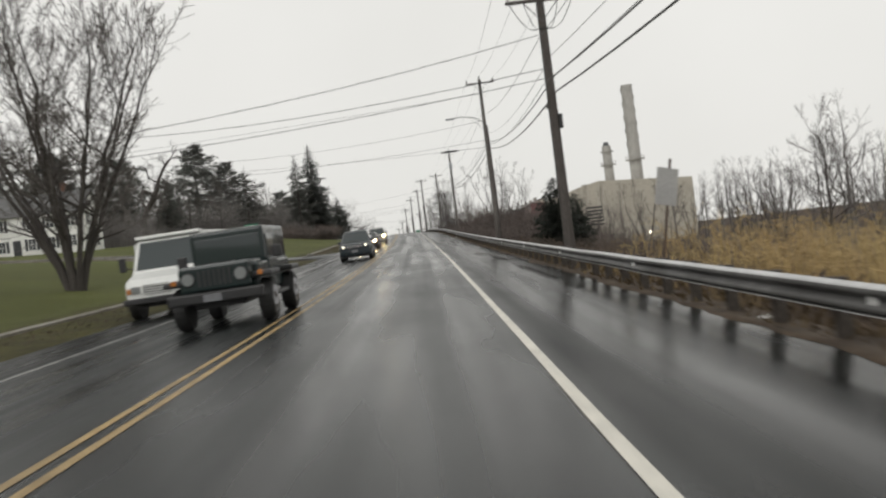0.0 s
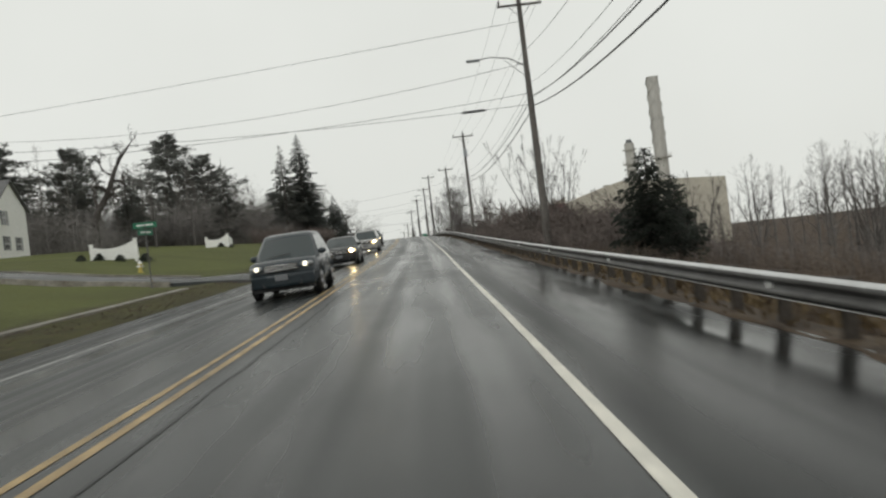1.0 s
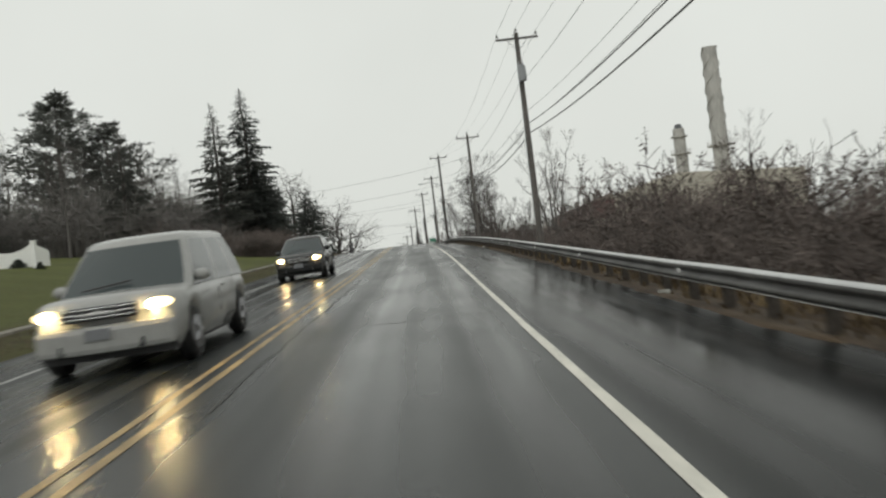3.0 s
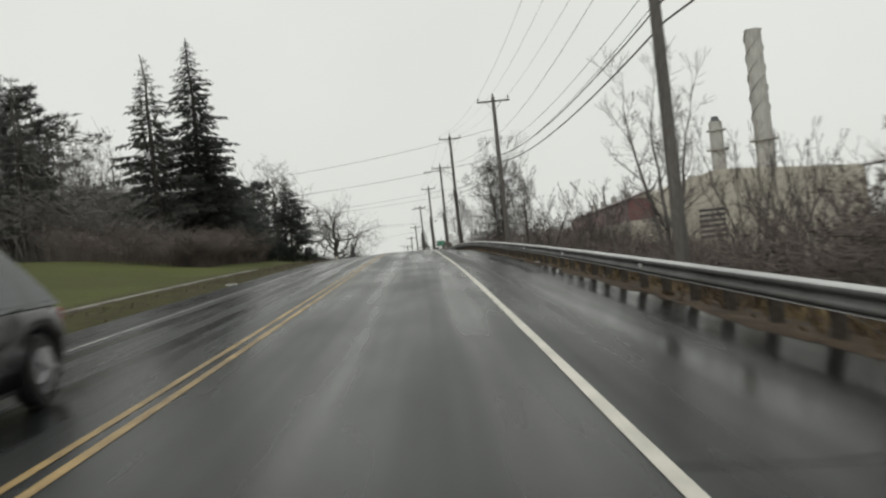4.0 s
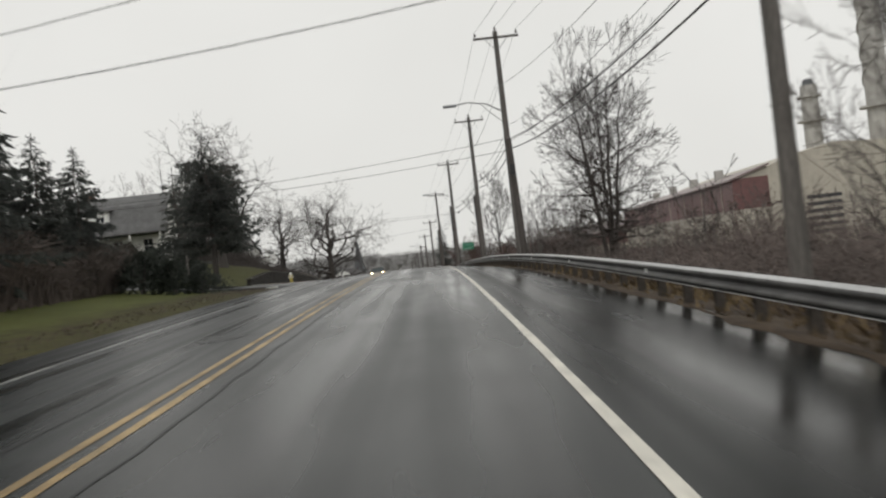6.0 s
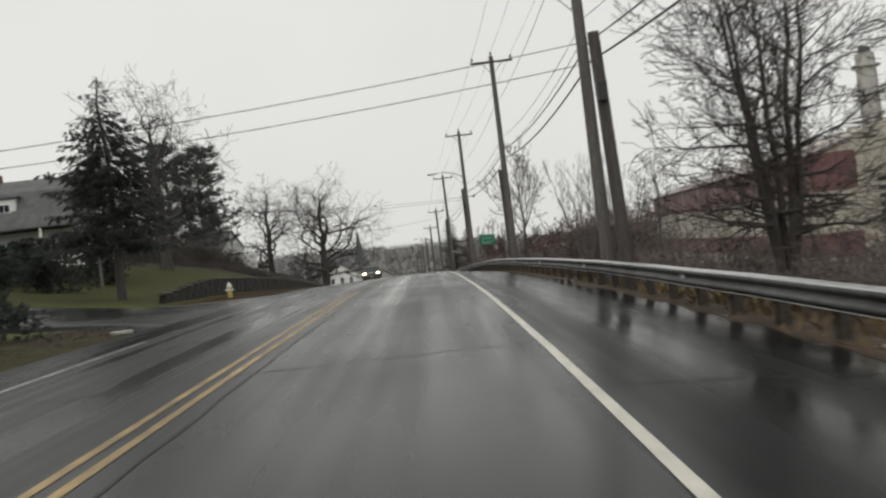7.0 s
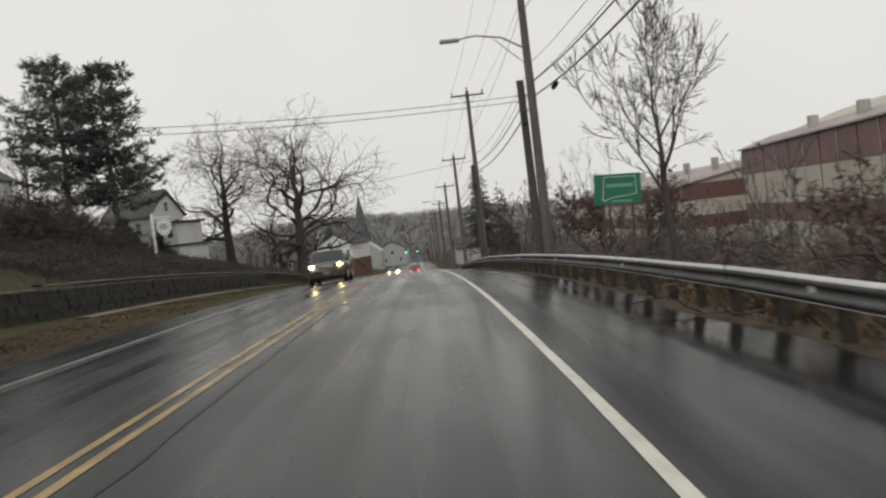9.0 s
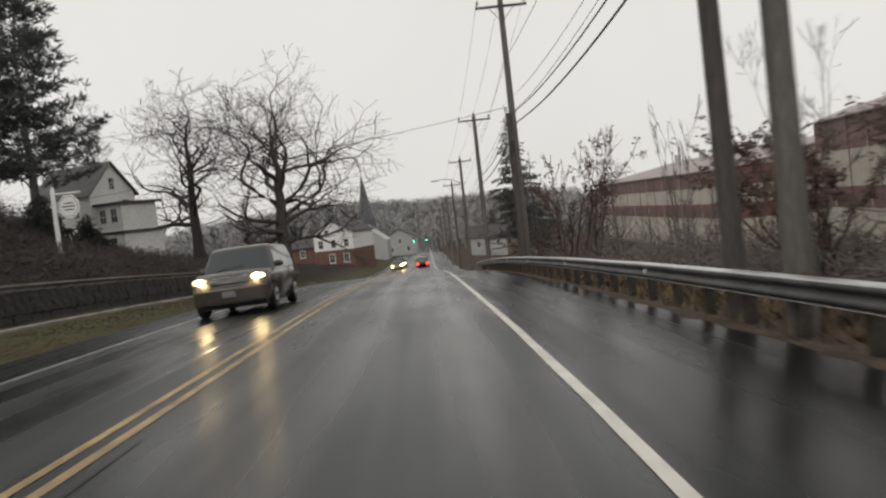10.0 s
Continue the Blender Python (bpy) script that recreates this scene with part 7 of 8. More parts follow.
# ---- vehicles ----
def paint(name, colour, rough=0.25):
    return shade(name, colour, rough, vary=0.05, scale=3, bump=0, coat=0.2, rough_vary=0.05, spec=0.35)


RUBBER = shade("tyre_rubber", (0.02, 0.02, 0.02), 0.7, vary=0.2, scale=10, bump=0.2)
ALLOY = shade("alloy_wheel", (0.35, 0.35, 0.36), 0.35, metal=0.8, vary=0.1, bump=0)
BLACK_TRIM = shade("black_plastic_trim", (0.018, 0.018, 0.019), 0.5, vary=0.1, bump=0)
CHROME = shade("chrome_trim", (0.6, 0.6, 0.6), 0.15, metal=1.0, vary=0.05, bump=0)
CAR_GLASS = glassy("car_glass", (0.03, 0.04, 0.042), 0.04)
PLATE = shade("number_plate", (0.17, 0.175, 0.185), 0.4, vary=0.1, bump=0)
HEAD_ON = glow("headlight_lit", (1.0, 0.74, 0.36), 165.0)
HEAD_WARM = glow("headlight_reflector", (1.0, 0.78, 0.42), 3.0)
HEAD_DIM = glow("running_light", (1.0, 0.92, 0.75), 1.6)
HEAD_OFF = glassy("headlight_lens", (0.22, 0.23, 0.23), 0.1)
AMBER = shade("amber_lens", (0.45, 0.16, 0.03), 0.2, vary=0.05, bump=0)
MAROON_LENS = shade("red_lens", (0.25, 0.01, 0.01), 0.2, vary=0.05, bump=0)
TAIL_RED = glow("tail_light", (1.0, 0.05, 0.03), 6.0)


def wheel(parent, x, y, r, w):
    side = 1 if x > 0 else -1
    bm = cyl_bm((x - w / 2, y, r), (x + w / 2, y, r), r, r, 24)
    bmesh.ops.bevel(bm, geom=[e for e in bm.edges if len(e.link_faces) == 2 and max(len(f.verts) for f in e.link_faces) > 4], offset=0.035, segments=2, affect="EDGES")
    wh = part("wheel", bm, RUBBER, parent, "black tyre")
    bm = cyl_bm((x + side * (w / 2 - 0.02), y, r), (x + side * (w / 2 + 0.008), y, r), r * 0.66, r * 0.62, 20)
    part("rim", bm, ALLOY, wh, "grey alloy rim")
    bm = bmesh.new()
    for k in range(5):
        a = 2 * math.pi * k / 5
        cyl_bm((x + side * (w / 2 + 0.01), y, r), (x + side * (w / 2 + 0.01), y + math.cos(a) * r * 0.58, r + math.sin(a) * r * 0.58), 0.035, 0.03, 6, bm)
    part("spoke", bm, ALLOY, wh)


def arch(cy, r, z0, n=9):
    return [(cy - r * math.cos(math.pi * i / n), z0 + r * math.sin(math.pi * i / n)) for i in range(n + 1)]


def panel_on(corners, inset, lift, bm):
    """A thin pane laid on a four-cornered face, drawn in from its edges."""
    c = [Vector(p) for p in corners]
    mid = sum(c, Vector()) / 4
    nrm = (c[1] - c[0]).cross(c[3] - c[0]).normalized()
    if isinstance(inset, (int, float)):
        inset = (inset,) * 4
    q = []
    for i in range(4):
        d = mid - c[i]
        q.append(c[i] + d * inset[i])
    top = [bm.verts.new(p + nrm * lift) for p in q]
    bot = [bm.verts.new(p - nrm * 0.01) for p in q]
    bm.faces.new(top)
    for i in range(4):
        bm.faces.new((top[i], bot[i], bot[(i + 1) % 4], top[(i + 1) % 4]))


def car(name, y, u, label, colour, kind, lit, faces_us=True, length=4.6, width=1.85, height=1.7, clear=0.22, wr=0.35, hood=1.0, hood_len=1.05, belt=1.02, ws_run=0.65, rear_run=0.35, nose=0.25, square=0.0):
    """Nose towards -y. The body is drawn through cross-sections from nose to tail; a glasshouse of rings stands on it."""
    place = at_road(u, y)
    slope = math.degrees(math.atan2(zc(y + 2) - zc(y - 2), 4))
    ob = thing(name, place, label, kind, "traffic on the road")
    ob.matrix_world = pose(*place, slope, -1.2 if u < 0 else 1.0, heading(y) + (0 if faces_us else 180))
    L, W = length / 2, width / 2
    yf, yr = -L + 0.90, L - 0.95
    low, R = clear + 0.03, wr * 1.13
    wrap = 0.26 * (1 - square)

    def bow(yy, xf):
        return wrap * xf * xf * max(0.0, 1 - (yy + L) / 0.9) - 0.16 * (1 - square) * xf * xf * max(0.0, 1 - (L - yy) / 0.6)

    def top_z(yy):
        t = (yy + L) / hood_len
        z = hood - nose * (1 - min(1.0, 0.25 + 2.0 * t)) ** 2 * 1.6
        if t > 0.55:
            z += (belt - hood) * min(1.0, (t - 0.55) / 0.45)
        back = max(0.0, 1 - (L - yy) / 0.28)
        return z - 0.16 * back * back

    def low_z(yy):
        z = low + 0.10 * max(0.0, 1 - (yy + L) / 0.25) + 0.12 * max(0.0, 1 - (L - yy) / 0.3)
        for c in (yf, yr):
            if abs(yy - c) < R:
                z = max(z, wr * 0.9 + math.sqrt(R * R - (yy - c) ** 2) * 0.98)
        return z

    cuts = {-L, -L + 0.03, -L + 0.09, -L + 0.2, -L + 0.36, L, L - 0.04, L - 0.12, L - 0.28, -L + hood_len, -L + hood_len * 0.55, -0.3, 0.3}
    for c in (yf, yr):
        cuts |= {c + R * k for k in (-1.002, -0.995, -0.9, -0.7, -0.4, 0, 0.4, 0.7, 0.9, 0.995, 1.002)}
    verts, faces = [], []
    rows = sorted(cuts)
    for yy in rows:
        a = max(0.0, (abs(yy) / L - 0.72) / 0.28)
        w = W * (1 - 0.10 * a * a)
        zl, zt = low_z(yy), top_z(yy)
        zs = min(zt - 0.09, belt - 0.05)
        half = [(0.88, zl), (0.97, zl + 0.25 * (zs - zl)), (1.0, zl + 0.55 * (zs - zl)), (0.985, zl + 0.85 * (zs - zl)), (0.945, zs + 0.015), (0.84, zt - 0.022), (0.5, zt - 0.004), (0.0, zt + 0.006)]
        ring = half + [(-p, q) for p, q in reversed(half[:-1])]
        verts += [(p * w, yy + bow(yy, p), q) for p, q in ring]
    k = 15
    for i in range(len(rows) - 1):
        for j in range(k - 1):
            faces.append((i * k + j, (i + 1) * k + j, (i + 1) * k + j + 1, i * k + j + 1))
    faces.append(tuple(range(k)))
    faces.append(tuple((len(rows) - 1) * k + j for j in reversed(range(k))))
    body = part("body", mesh_from("body", verts, faces, colour, True), None, ob, "wet painted body")
    part("underbody", box_bm(-W + 0.14, -L + 0.25, clear - 0.02, W - 0.14, L - 0.25, wr * 2.1), BLACK_TRIM, ob)
    # glasshouse
    gy0, gy1 = -L + hood_len - 0.12, L - 0.10
    b, t = W * 0.94, W * (0.70 + 0.1 * square)
    z0, z1 = belt - 0.06, height - 0.05
    along = (0.03, 0.40, 0.435, 0.73, 0.765, 0.95)

    def ring(s, inset=1.0, lift=0.0):
        front, rear = gy0 + ws_run * s, gy1 - rear_run * s
        hw = (b + (t - b) * s ** 1.35) * inset
        mid = (front + rear) / 2
        front, rear = mid + (front - mid) * inset, mid + (rear - mid) * inset
        z = z0 + (z1 - z0) * s + lift
        pts = [(hw * q, front + 0.22 * q * q, z) for q in (-0.90, -0.45, 0.0, 0.45, 0.90)]
        y0, y1 = front + 0.24, rear - 0.06
        pts += [(hw, y0 + (y1 - y0) * q, z) for q in along]
        pts += [(hw * q, rear, z) for q in (0.86, 0.0, -0.86)]
        pts += [(-hw, y0 + (y1 - y0) * q, z) for q in reversed(along)]
        return pts

    steps = (0.0, 0.3, 0.6, 0.86)
    rings = [ring(s) for s in steps]
    n = len(rings[0])

    def strip(name_, cols, stuff, words=""):
        v, f = [], []
        c = len(cols) + 1
        for r in rings:
            v += [r[(cols[0] + i) % n] for i in range(c)]
        for i in range(len(rings) - 1):
            for j in range(c - 1):
                f.append((i * c + j, i * c + j + 1, (i + 1) * c + j + 1, (i + 1) * c + j))
        return part(name_, mesh_from(name_, v, f, stuff, True), None, ob, words)

    strip("windscreen", [0, 1, 2, 3], CAR_GLASS, "dark glossy windscreen")
    strip("rear_window", [11, 12], CAR_GLASS)
    for c in (4, 6, 8, 10, 13, 15, 17, 19):
        strip("pillar", [c], colour)
    for c in (5, 7, 9, 14, 16, 18):
        strip("side_window", [c], CAR_GLASS)
    caps = [rings[-1], ring(0.95), ring(1.0, 0.95), ring(1.0, 0.82, 0.03), ring(1.0, 0.5, 0.045)]
    v = [p for r in caps for p in r]
    f = [(i * n + j, i * n + (j + 1) % n, (i + 1) * n + (j + 1) % n, (i + 1) * n + j) for i in range(len(caps) - 1) for j in range(n)]
    f.append(tuple((len(caps) - 1) * n + j for j in range(n)))
    part("roof", mesh_from("roof", v, f, colour, True), None, ob)
    for s in (-1, 1):
        x = s * W * 1.0
        bm = bmesh.new()
        bmesh.ops.create_uvsphere(bm, u_segments=12, v_segments=8, radius=1.0, matrix=Matrix.Translation((x, gy0 + 0.62, belt + 0.06)) @ Matrix.Diagonal((0.12, 0.07, 0.085, 1)))
        part("mirror", bm, colour, ob, "door mirror")
        part("door_seam", box_bm(s * W * 0.993 - 0.004, -0.02, low + 0.25, s * W * 0.993 + 0.004, 0.0, belt - 0.18), BLACK_TRIM, body)
        part("handle", box_bm(s * W * 0.985 - 0.02, 0.25, belt - 0.18, s * W * 0.985 + 0.02, 0.45, belt - 0.145, 0.008), colour, body)
    for wx in (-W + 0.12, W - 0.12):
        for wy in (yf, yr):
            wheel(ob, wx, wy, wr, 0.22)
    # face
    zl = hood - nose * 0.72

    def curved(bm):
        for vert in bm.verts:
            if vert.co.y < 0:
                vert.co.y += wrap * (vert.co.x / W) ** 2
        return bm

    for s in (-1, 1):
        cx = s * (W - 0.27)
        cy = -L + bow(-L, cx / W)
        bm = bmesh.new()
        bmesh.ops.create_uvsphere(bm, u_segments=16, v_segments=10, radius=1.0, matrix=Matrix.Translation((cx, cy + 0.10, zl)) @ Matrix.Rotation(s * 0.42 * (1 - square), 4, "Z") @ Matrix.Diagonal((0.18, 0.14, 0.07, 1)))
        lamp = part("headlight", bm, HEAD_WARM if lit == 2 else HEAD_OFF, ob, "lit headlight" if lit == 2 else "clear headlight")
        part("bulb", cyl_bm((cx - s * 0.03, cy - 0.06, zl), (cx - s * 0.03, cy - 0.075, zl), 0.062, 0.055, 14), HEAD_ON if lit == 2 else HEAD_DIM if lit == 1 else HEAD_OFF, lamp, "lit lamp" if lit else "unlit lamp")
        part("fog_lamp", curved(cyl_bm((s * (W - 0.32), -L - 0.03, low + 0.20), (s * (W - 0.32), -L + 0.05, low + 0.20), 0.05, 0.05, 10)), HEAD_OFF, ob)
        part("tail_light", box_bm(s * (W - 0.24) - 0.11, L - 0.22, belt - 0.40, s * (W - 0.24) + 0.11, L - 0.06, belt - 0.10, 0.03), TAIL_RED if not faces_us else MAROON_LENS, ob, "red tail light")
    grille = part("grille", curved(box_bm(-W + 0.50, -L - 0.012, zl - 0.11, W - 0.50, -L + 0.1, zl + 0.06, 0.02)), BLACK_TRIM, ob, "dark grille")
    for k in range(3):
        z = zl - 0.085 + 0.055 * k
        part("grille_bar", curved(box_bm(-W + 0.52, -L - 0.024, z, W - 0.52, -L - 0.006, z + 0.016, 0.004)), CHROME, grille, "chrome bar")
    bm = box_bm(-W * 0.9, -L - 0.06, low + 0.05, W * 0.9, -L + 0.22, zl - 0.18, 0.07)
    bmesh.ops.subdivide_edges(bm, edges=[e for e in bm.edges if abs(e.verts[0].co.x - e.verts[1].co.x) > 0.5], cuts=7, use_grid_fill=True)
    part("bumper", curved(bm), colour, ob, "painted front bumper")
    part("air_intake", curved(box_bm(-W * 0.55, -L - 0.068, low + 0.07, W * 0.55, -L - 0.03, low + 0.19, 0.01)), BLACK_TRIM, ob, "dark lower intake")
    part("number_plate", box_bm(-0.16, -L - 0.082, low + 0.22, 0.16, -L - 0.055, low + 0.36, 0.004), PLATE, ob, "plain pale plate")
    part("wiper", cyl_bm((-0.5, gy0 + 0.12, z0 + 0.10), (0.15, gy0 + 0.14, z0 + 0.17), 0.012, 0.012, 5), BLACK_TRIM, ob)
    return ob


NAVY = paint("dark_blue_grey_paint", (0.020, 0.028, 0.034))
CHARCOAL = paint("charcoal_paint", (0.022, 0.023, 0.024))
BLACK_PAINT = paint("black_paint", (0.012, 0.012, 0.013))
SILVER = paint("pale_silver_paint", (0.30, 0.30, 0.29))
BRONZE = paint("dark_bronze_paint", (0.052, 0.046, 0.037))
MAROON = paint("dark_red_paint", (0.06, 0.012, 0.012))
GREEN_BLACK = paint("dark_green_paint", (0.012, 0.022, 0.022))
WHITE_PAINT = paint("white_vehicle_paint", (0.70, 0.71, 0.69), 0.35)


def off_roader():
    """A square dark open-fendered four-wheel drive."""
    y, u = 18.2, -1.1
    L, W = 2.1, 0.92
    place = at_road(u, y)
    ob = thing("off_roader", place, "dark green boxy off-road vehicle with round headlights and bulging fenders", "car", "traffic on the road")
    ob.matrix_world = pose(*place, 1.2, -1.2, heading(y))
    part("body", box_bm(-W * 0.80, -L + 0.45, 0.55, W * 0.80, L - 0.1, 1.12, 0.06), GREEN_BLACK, ob)
    part("hood", box_bm(-W * 0.70, -L + 0.2, 0.85, W * 0.70, -0.55, 1.18, 0.06), GREEN_BLACK, ob, "flat hood")
    part("hood_vent", box_bm(-0.25, -L + 0.6, 1.175, 0.25, -L + 0.9, 1.19, 0.004), BLACK_TRIM, ob)
    gr = part("grille", box_bm(-W * 0.68, -L + 0.12, 0.72, W * 0.68, -L + 0.24, 1.16, 0.04), GREEN_BLACK, ob, "upright slotted grille")
    for k in range(7):
        x = -0.27 + 0.09 * k
        part("slot", box_bm(x - 0.025, -L + 0.108, 0.80, x + 0.025, -L + 0.125, 1.08, 0.006), BLACK_TRIM, gr)
    for s in (-1, 1):
        hl = part("headlight", cyl_bm((s * 0.47, -L + 0.08, 0.95), (s * 0.47, -L + 0.16, 0.95), 0.105, 0.115, 20), HEAD_OFF, ob, "round headlight")
        part("lamp_ring", cyl_bm((s * 0.47, -L + 0.10, 0.95), (s * 0.47, -L + 0.13, 0.95), 0.125, 0.13, 20), BLACK_TRIM, hl)
        part("turn_lamp", cyl_bm((s * 0.78, -L + 0.28, 0.92), (s * 0.78, -L + 0.34, 0.92), 0.05, 0.05, 12), AMBER, ob, "amber lamp")
        bm = box_bm(s * 0.78 - 0.20, -L + 0.30, 0.83, s * 0.78 + 0.20, -L + 1.35, 0.94, 0.04)
        part("fender", bm, BLACK_TRIM, ob, "black flat fender")
        bm = box_bm(s * 0.78 - 0.20, L - 1.30, 0.83, s * 0.78 + 0.20, L - 0.30, 0.94, 0.04)
        part("fender", bm, BLACK_TRIM, ob, "black flat fender")
        part("side_window", box_bm(s * 0.72 - 0.012, -0.40, 1.18, s * 0.72 + 0.012, 0.45, 1.62, 0.01), CAR_GLASS, ob)
        part("side_window", box_bm(s * 0.72 - 0.012, 0.55, 1.18, s * 0.72 + 0.012, 1.75, 1.62, 0.01), CAR_GLASS, ob)
        part("mirror", box_bm(s * 0.92 - 0.09, -0.52, 1.15, s * 0.92 + 0.09, -0.42, 1.38, 0.03), BLACK_TRIM, ob)
        part("step", box_bm(s * 0.80 - 0.07, -0.7, 0.42, s * 0.80 + 0.07, 0.75, 0.50, 0.03), BLACK_TRIM, ob)
        part("door", box_bm(s * 0.735 - 0.02, -0.55, 0.60, s * 0.735 + 0.02, 0.5, 1.14, 0.02), GREEN_BLACK, ob)
    cab = box_bm(-0.71, -0.55, 1.10, 0.71, 1.95, 1.80, 0.07)
    part("hardtop", cab, GREEN_BLACK, ob, "boxy dark hardtop")
    part("windscreen", box_bm(-0.63, -0.562, 1.20, 0.63, -0.548, 1.66, 0.01), CAR_GLASS, ob, "upright flat windscreen")
    part("bumper", box_bm(-0.85, -L - 0.05, 0.50, 0.85, -L + 0.16, 0.70, 0.04), BLACK_TRIM, ob, "black front bumper")
    part("number_plate", box_bm(-0.20, -L - 0.062, 0.53, 0.12, -L - 0.052, 0.66), PLATE, ob)
    part("chassis", box_bm(-0.45, -L + 0.3, 0.40, 0.45, L - 0.3, 0.56), BLACK_TRIM, ob)
    part("rear_bumper", box_bm(-0.85, L - 0.12, 0.48, 0.85, L + 0.05, 0.68, 0.04), BLACK_TRIM, ob)
    for wx in (-0.78, 0.78):
        for wy in (-L + 0.82, L - 0.80):
            wheel(ob, wx, wy, 0.40, 0.26)


def mail_van():
    """A white right-hand-drive delivery van with a short sloping nose."""
    y, u = 25.6, -4.1
    place = at_road(u, y) if u > LEFT_EDGE else Vector((xc(y) + u, y, zc(y) + ground_rel(u, y)))
    ob = thing("delivery_van", place, "white boxy delivery van with a short nose at the roadside", "van", "traffic on the road")
    ob.matrix_world = pose(*place, 1.2, -1.2, heading(y) - 4)
    L, W = 2.2, 0.93
    prof = [(-L, 0.45), (-L - 0.02, 0.85), (-L + 0.10, 1.02), (-L + 0.85, 1.18), (-L + 1.35, 2.02), (-L + 1.6, 2.12), (L, 2.12), (L, 0.45)]
    bm = prism_bm(prof, 2 * W, axis="x")
    for v in bm.verts:
        if v.co.z > 1.3:
            v.co.x *= 0.95
        if v.co.y < -L + 0.3:
            v.co.x *= 0.90
    bmesh.ops.bevel(bm, geom=[e for e in bm.edges if any(len(f.verts) > 5 for f in e.link_faces)], offset=0.05, segments=3, affect="EDGES")
    part("body", bm, WHITE_PAINT, ob, "white body")
    bm = bmesh.new()
    panel_on(((-W * 0.93, -L + 0.88, 1.22), (W * 0.93, -L + 0.88, 1.22), (W * 0.88, -L + 1.33, 1.98), (-W * 0.88, -L + 1.33, 1.98)), 0.06, 0.02, bm)
    part("windscreen", bm, CAR_GLASS, ob, "large dark windscreen")
    part("roof_lip", box_bm(-W * 0.95, -L + 1.25, 2.06, W * 0.95, -L + 1.55, 2.15, 0.03), WHITE_PAINT, ob)
    gr = part("grille", box_bm(-0.36, -L - 0.05, 0.62, 0.36, -L + 0.08, 0.86, 0.02), BLACK_TRIM, ob, "black slatted grille")
    for k in range(4):
        part("grille_bar", box_bm(-0.38, -L - 0.062, 0.635 + k * 0.06, 0.38, -L - 0.04, 0.66 + k * 0.06), WHITE_PAINT, gr)
    for s in (-1, 1):
        part("headlight", box_bm(s * 0.56 - 0.12, -L - 0.045, 0.66, s * 0.56 + 0.12, -L + 0.05, 0.84, 0.02), HEAD_OFF, ob, "square headlight")
        part("turn_lamp", box_bm(s * 0.74 - 0.05, -L - 0.04, 0.66, s * 0.74 + 0.05, -L + 0.06, 0.80, 0.01), AMBER, ob, "amber turn lamp")
        sd = part("side_door", box_bm(s * W * 0.99 - 0.012, -L + 1.25, 0.62, s * W * 0.99 + 0.012, -L + 2.2, 1.96, 0.02), WHITE_PAINT, ob)
        part("side_window", box_bm(s * W * 0.985 - 0.02, -L + 1.38, 1.25, s * W * 0.985 + 0.02, -L + 2.08, 1.82, 0.02), CAR_GLASS, sd)
        part("side_stripe", box_bm(s * W * 0.995 - 0.008, -0.6, 1.16, s * W * 0.995 + 0.008, L - 0.15, 1.20), MAROON, ob, "thin dark red stripe")
        part("side_stripe", box_bm(s * W * 0.995 - 0.008, -0.6, 1.22, s * W * 0.995 + 0.008, L - 0.15, 1.25), NAVY, ob, "thin blue stripe")
        part("mirror_arm", cyl_bm((s * W * 0.95, -L + 1.0, 1.3), (s * (W + 0.22), -L + 0.85, 1.35), 0.015, 0.015, 6), BLACK_TRIM, ob)
        part("mirror", box_bm(s * (W + 0.22) - 0.09, -L + 0.80, 1.25, s * (W + 0.22) + 0.09, -L + 0.88, 1.62, 0.02), BLACK_TRIM, ob)
        part("rear_window", box_bm(s * 0.45 - 0.3, L - 0.01, 1.3, s * 0.45 + 0.3, L + 0.012, 1.8, 0.02), CAR_GLASS, ob)
        part("tail_light", box_bm(s * 0.80 - 0.08, L - 0.02, 0.8, s * 0.80 + 0.08, L + 0.02, 1.05, 0.01), MAROON_LENS, ob)
    part("bumper", box_bm(-W * 0.95, -L - 0.14, 0.38, W * 0.95, -L + 0.12, 0.54, 0.03), BLACK_TRIM, ob, "black bumper")
    part("rear_bumper", box_bm(-W * 0.95, L - 0.05, 0.38, W * 0.95, L + 0.12, 0.54, 0.03), BLACK_TRIM, ob)
    part("underbody", box_bm(-W * 0.8, -L + 0.2, 0.28, W * 0.8, L - 0.2, 0.5), BLACK_TRIM, ob)
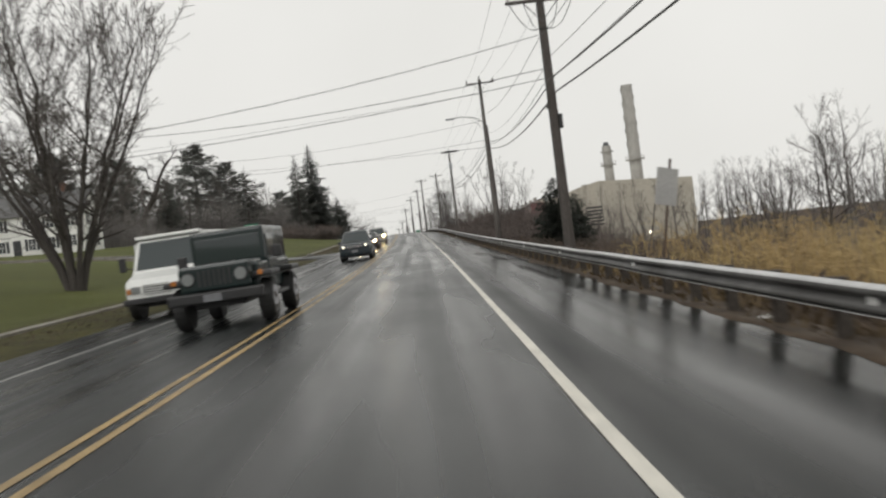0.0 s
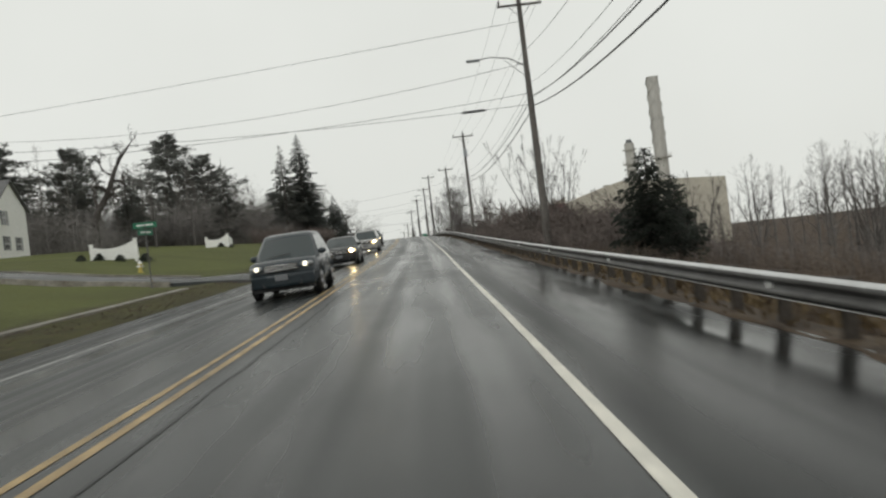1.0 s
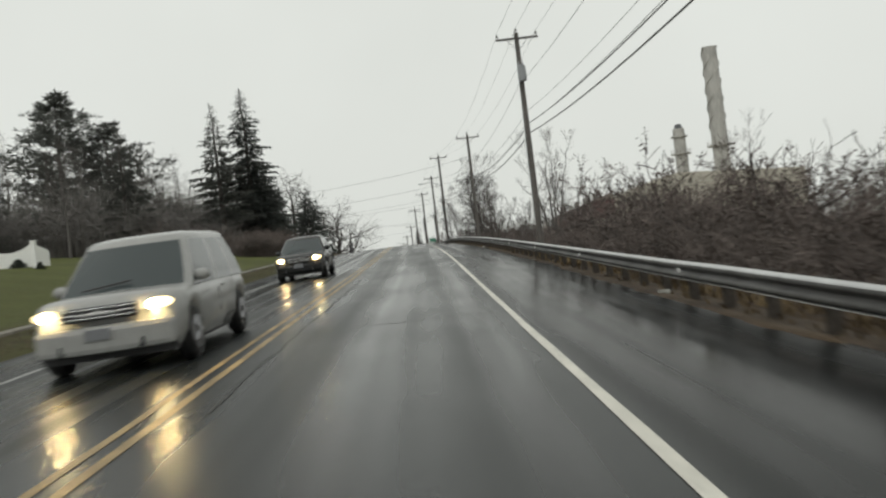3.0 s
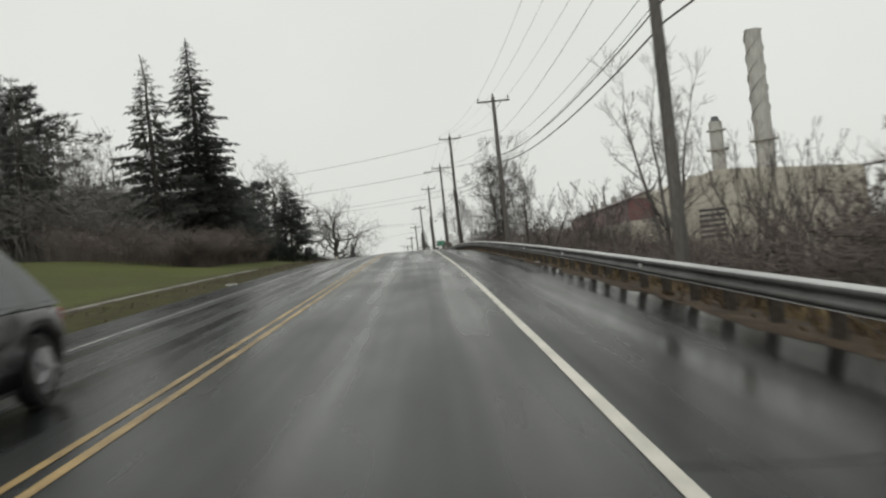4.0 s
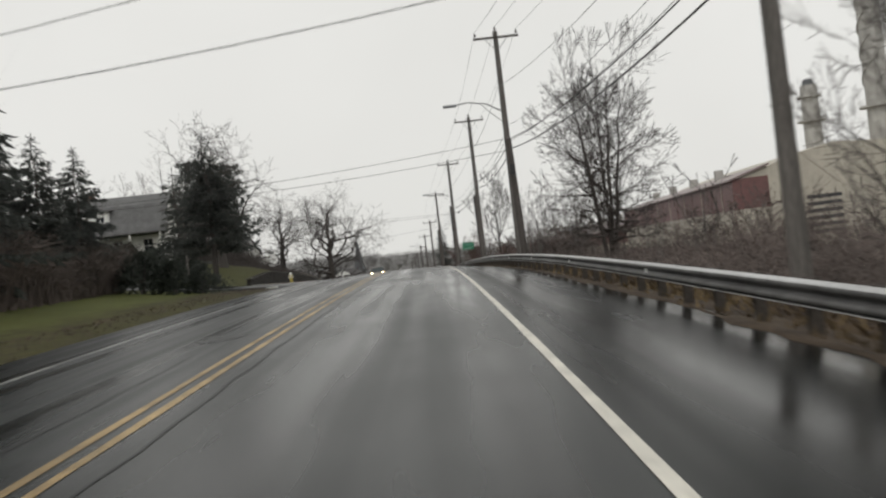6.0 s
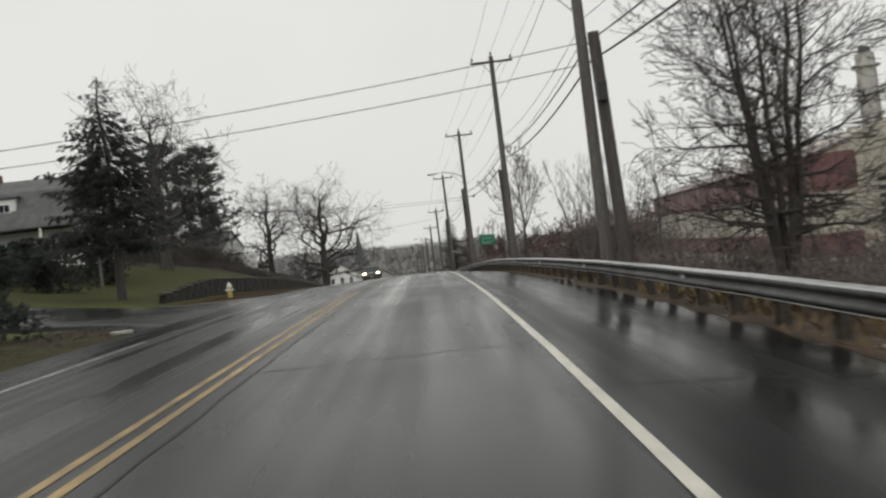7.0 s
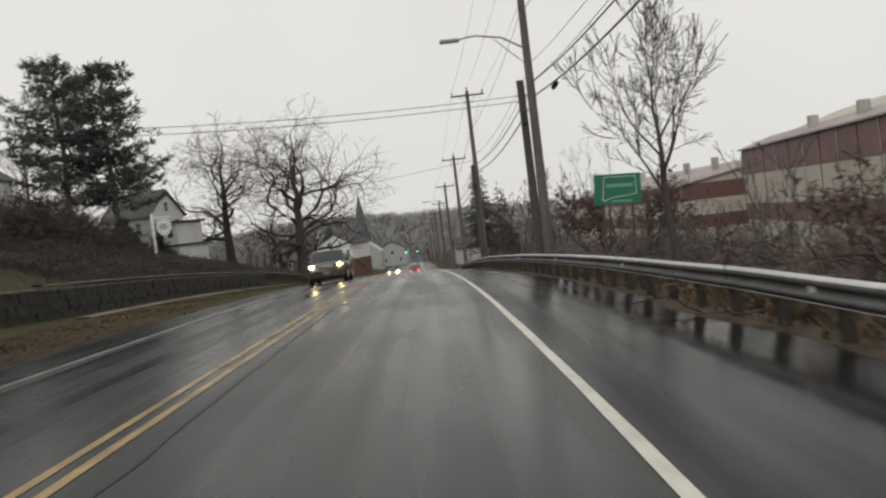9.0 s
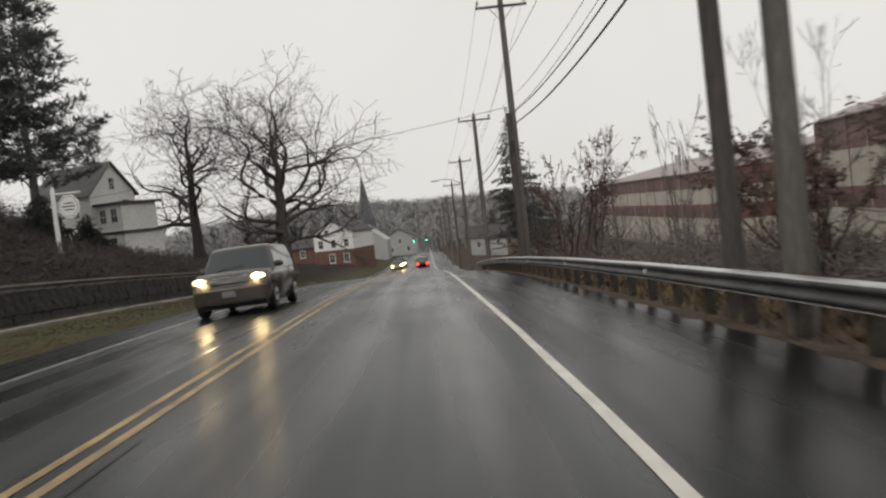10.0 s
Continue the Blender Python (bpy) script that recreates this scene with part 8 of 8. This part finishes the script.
    for wx in (-W + 0.10, W - 0.10):
        for wy in (-L + 0.72, L - 0.95):
            part("wheel_arch", cyl_bm((wx - 0.115, wy, 0.40), (wx + 0.115, wy, 0.40), 0.43, 0.43, 20), BLACK_TRIM, ob)
            wheel(ob, wx + (0.015 if wx > 0 else -0.015), wy, 0.34, 0.22)


off_roader()
mail_van()
car("suv", 53.4, -1.15, "dark blue-grey sport utility car with a chrome grille bar", NAVY, "car", 1, height=1.70, length=4.6, width=1.86, ws_run=0.85, rear_run=0.6, hood_len=1.15)
car("sedan", 74.4, -1.6, "black sedan with lit headlights and a chrome grille", BLACK_PAINT, "car", 2, height=1.46, length=4.8, width=1.84, hood=0.92, hood_len=1.45, belt=0.95, ws_run=0.95, rear_run=0.95, clear=0.17, wr=0.33)
car("minivan", 98.0, -1.6, "pale silver minivan with lit headlights", SILVER, "van", 2, height=1.76, length=4.9, width=1.95, hood_len=1.0, ws_run=0.9)
car("suv", 119.7, -2.1, "black crossover car with bright lit headlights", BLACK_PAINT, "car", 2, height=1.60, length=4.5, width=1.85, ws_run=0.95, rear_run=0.8, belt=1.0, hood=0.96, hood_len=1.2)
car("station_wagon", 279.4, -2.15, "dark bronze boxy wagon with lit headlights", BRONZE, "car", 2, height=1.72, length=5.1, width=1.95, hood=1.08, hood_len=1.25, belt=1.08, ws_run=0.55, rear_run=0.2, square=0.7)
car("sedan", 384.0, -1.7, "dark sedan with lit headlights far down the street", CHARCOAL, "car", 2, height=1.46, length=4.8, width=1.84, hood=0.92, hood_len=1.45, belt=0.95, ws_run=0.95, rear_run=0.95, clear=0.17, wr=0.33)
car("suv", 396.0, -1.6, "dark sport utility car with lit headlights far down the street", NAVY, "car", 2)
car("suv", 392.0, 1.8, "dark red sport utility car seen from behind with lit tail lights", MAROON, "car", 1, faces_us=False)
car("sedan", 430.0, 1.8, "dark sedan seen from behind far down the street", CHARCOAL, "car", 1, faces_us=False, height=1.46, length=4.8, width=1.84, hood=0.92, hood_len=1.45, belt=0.95, ws_run=0.95, rear_run=0.95, clear=0.17, wr=0.33)
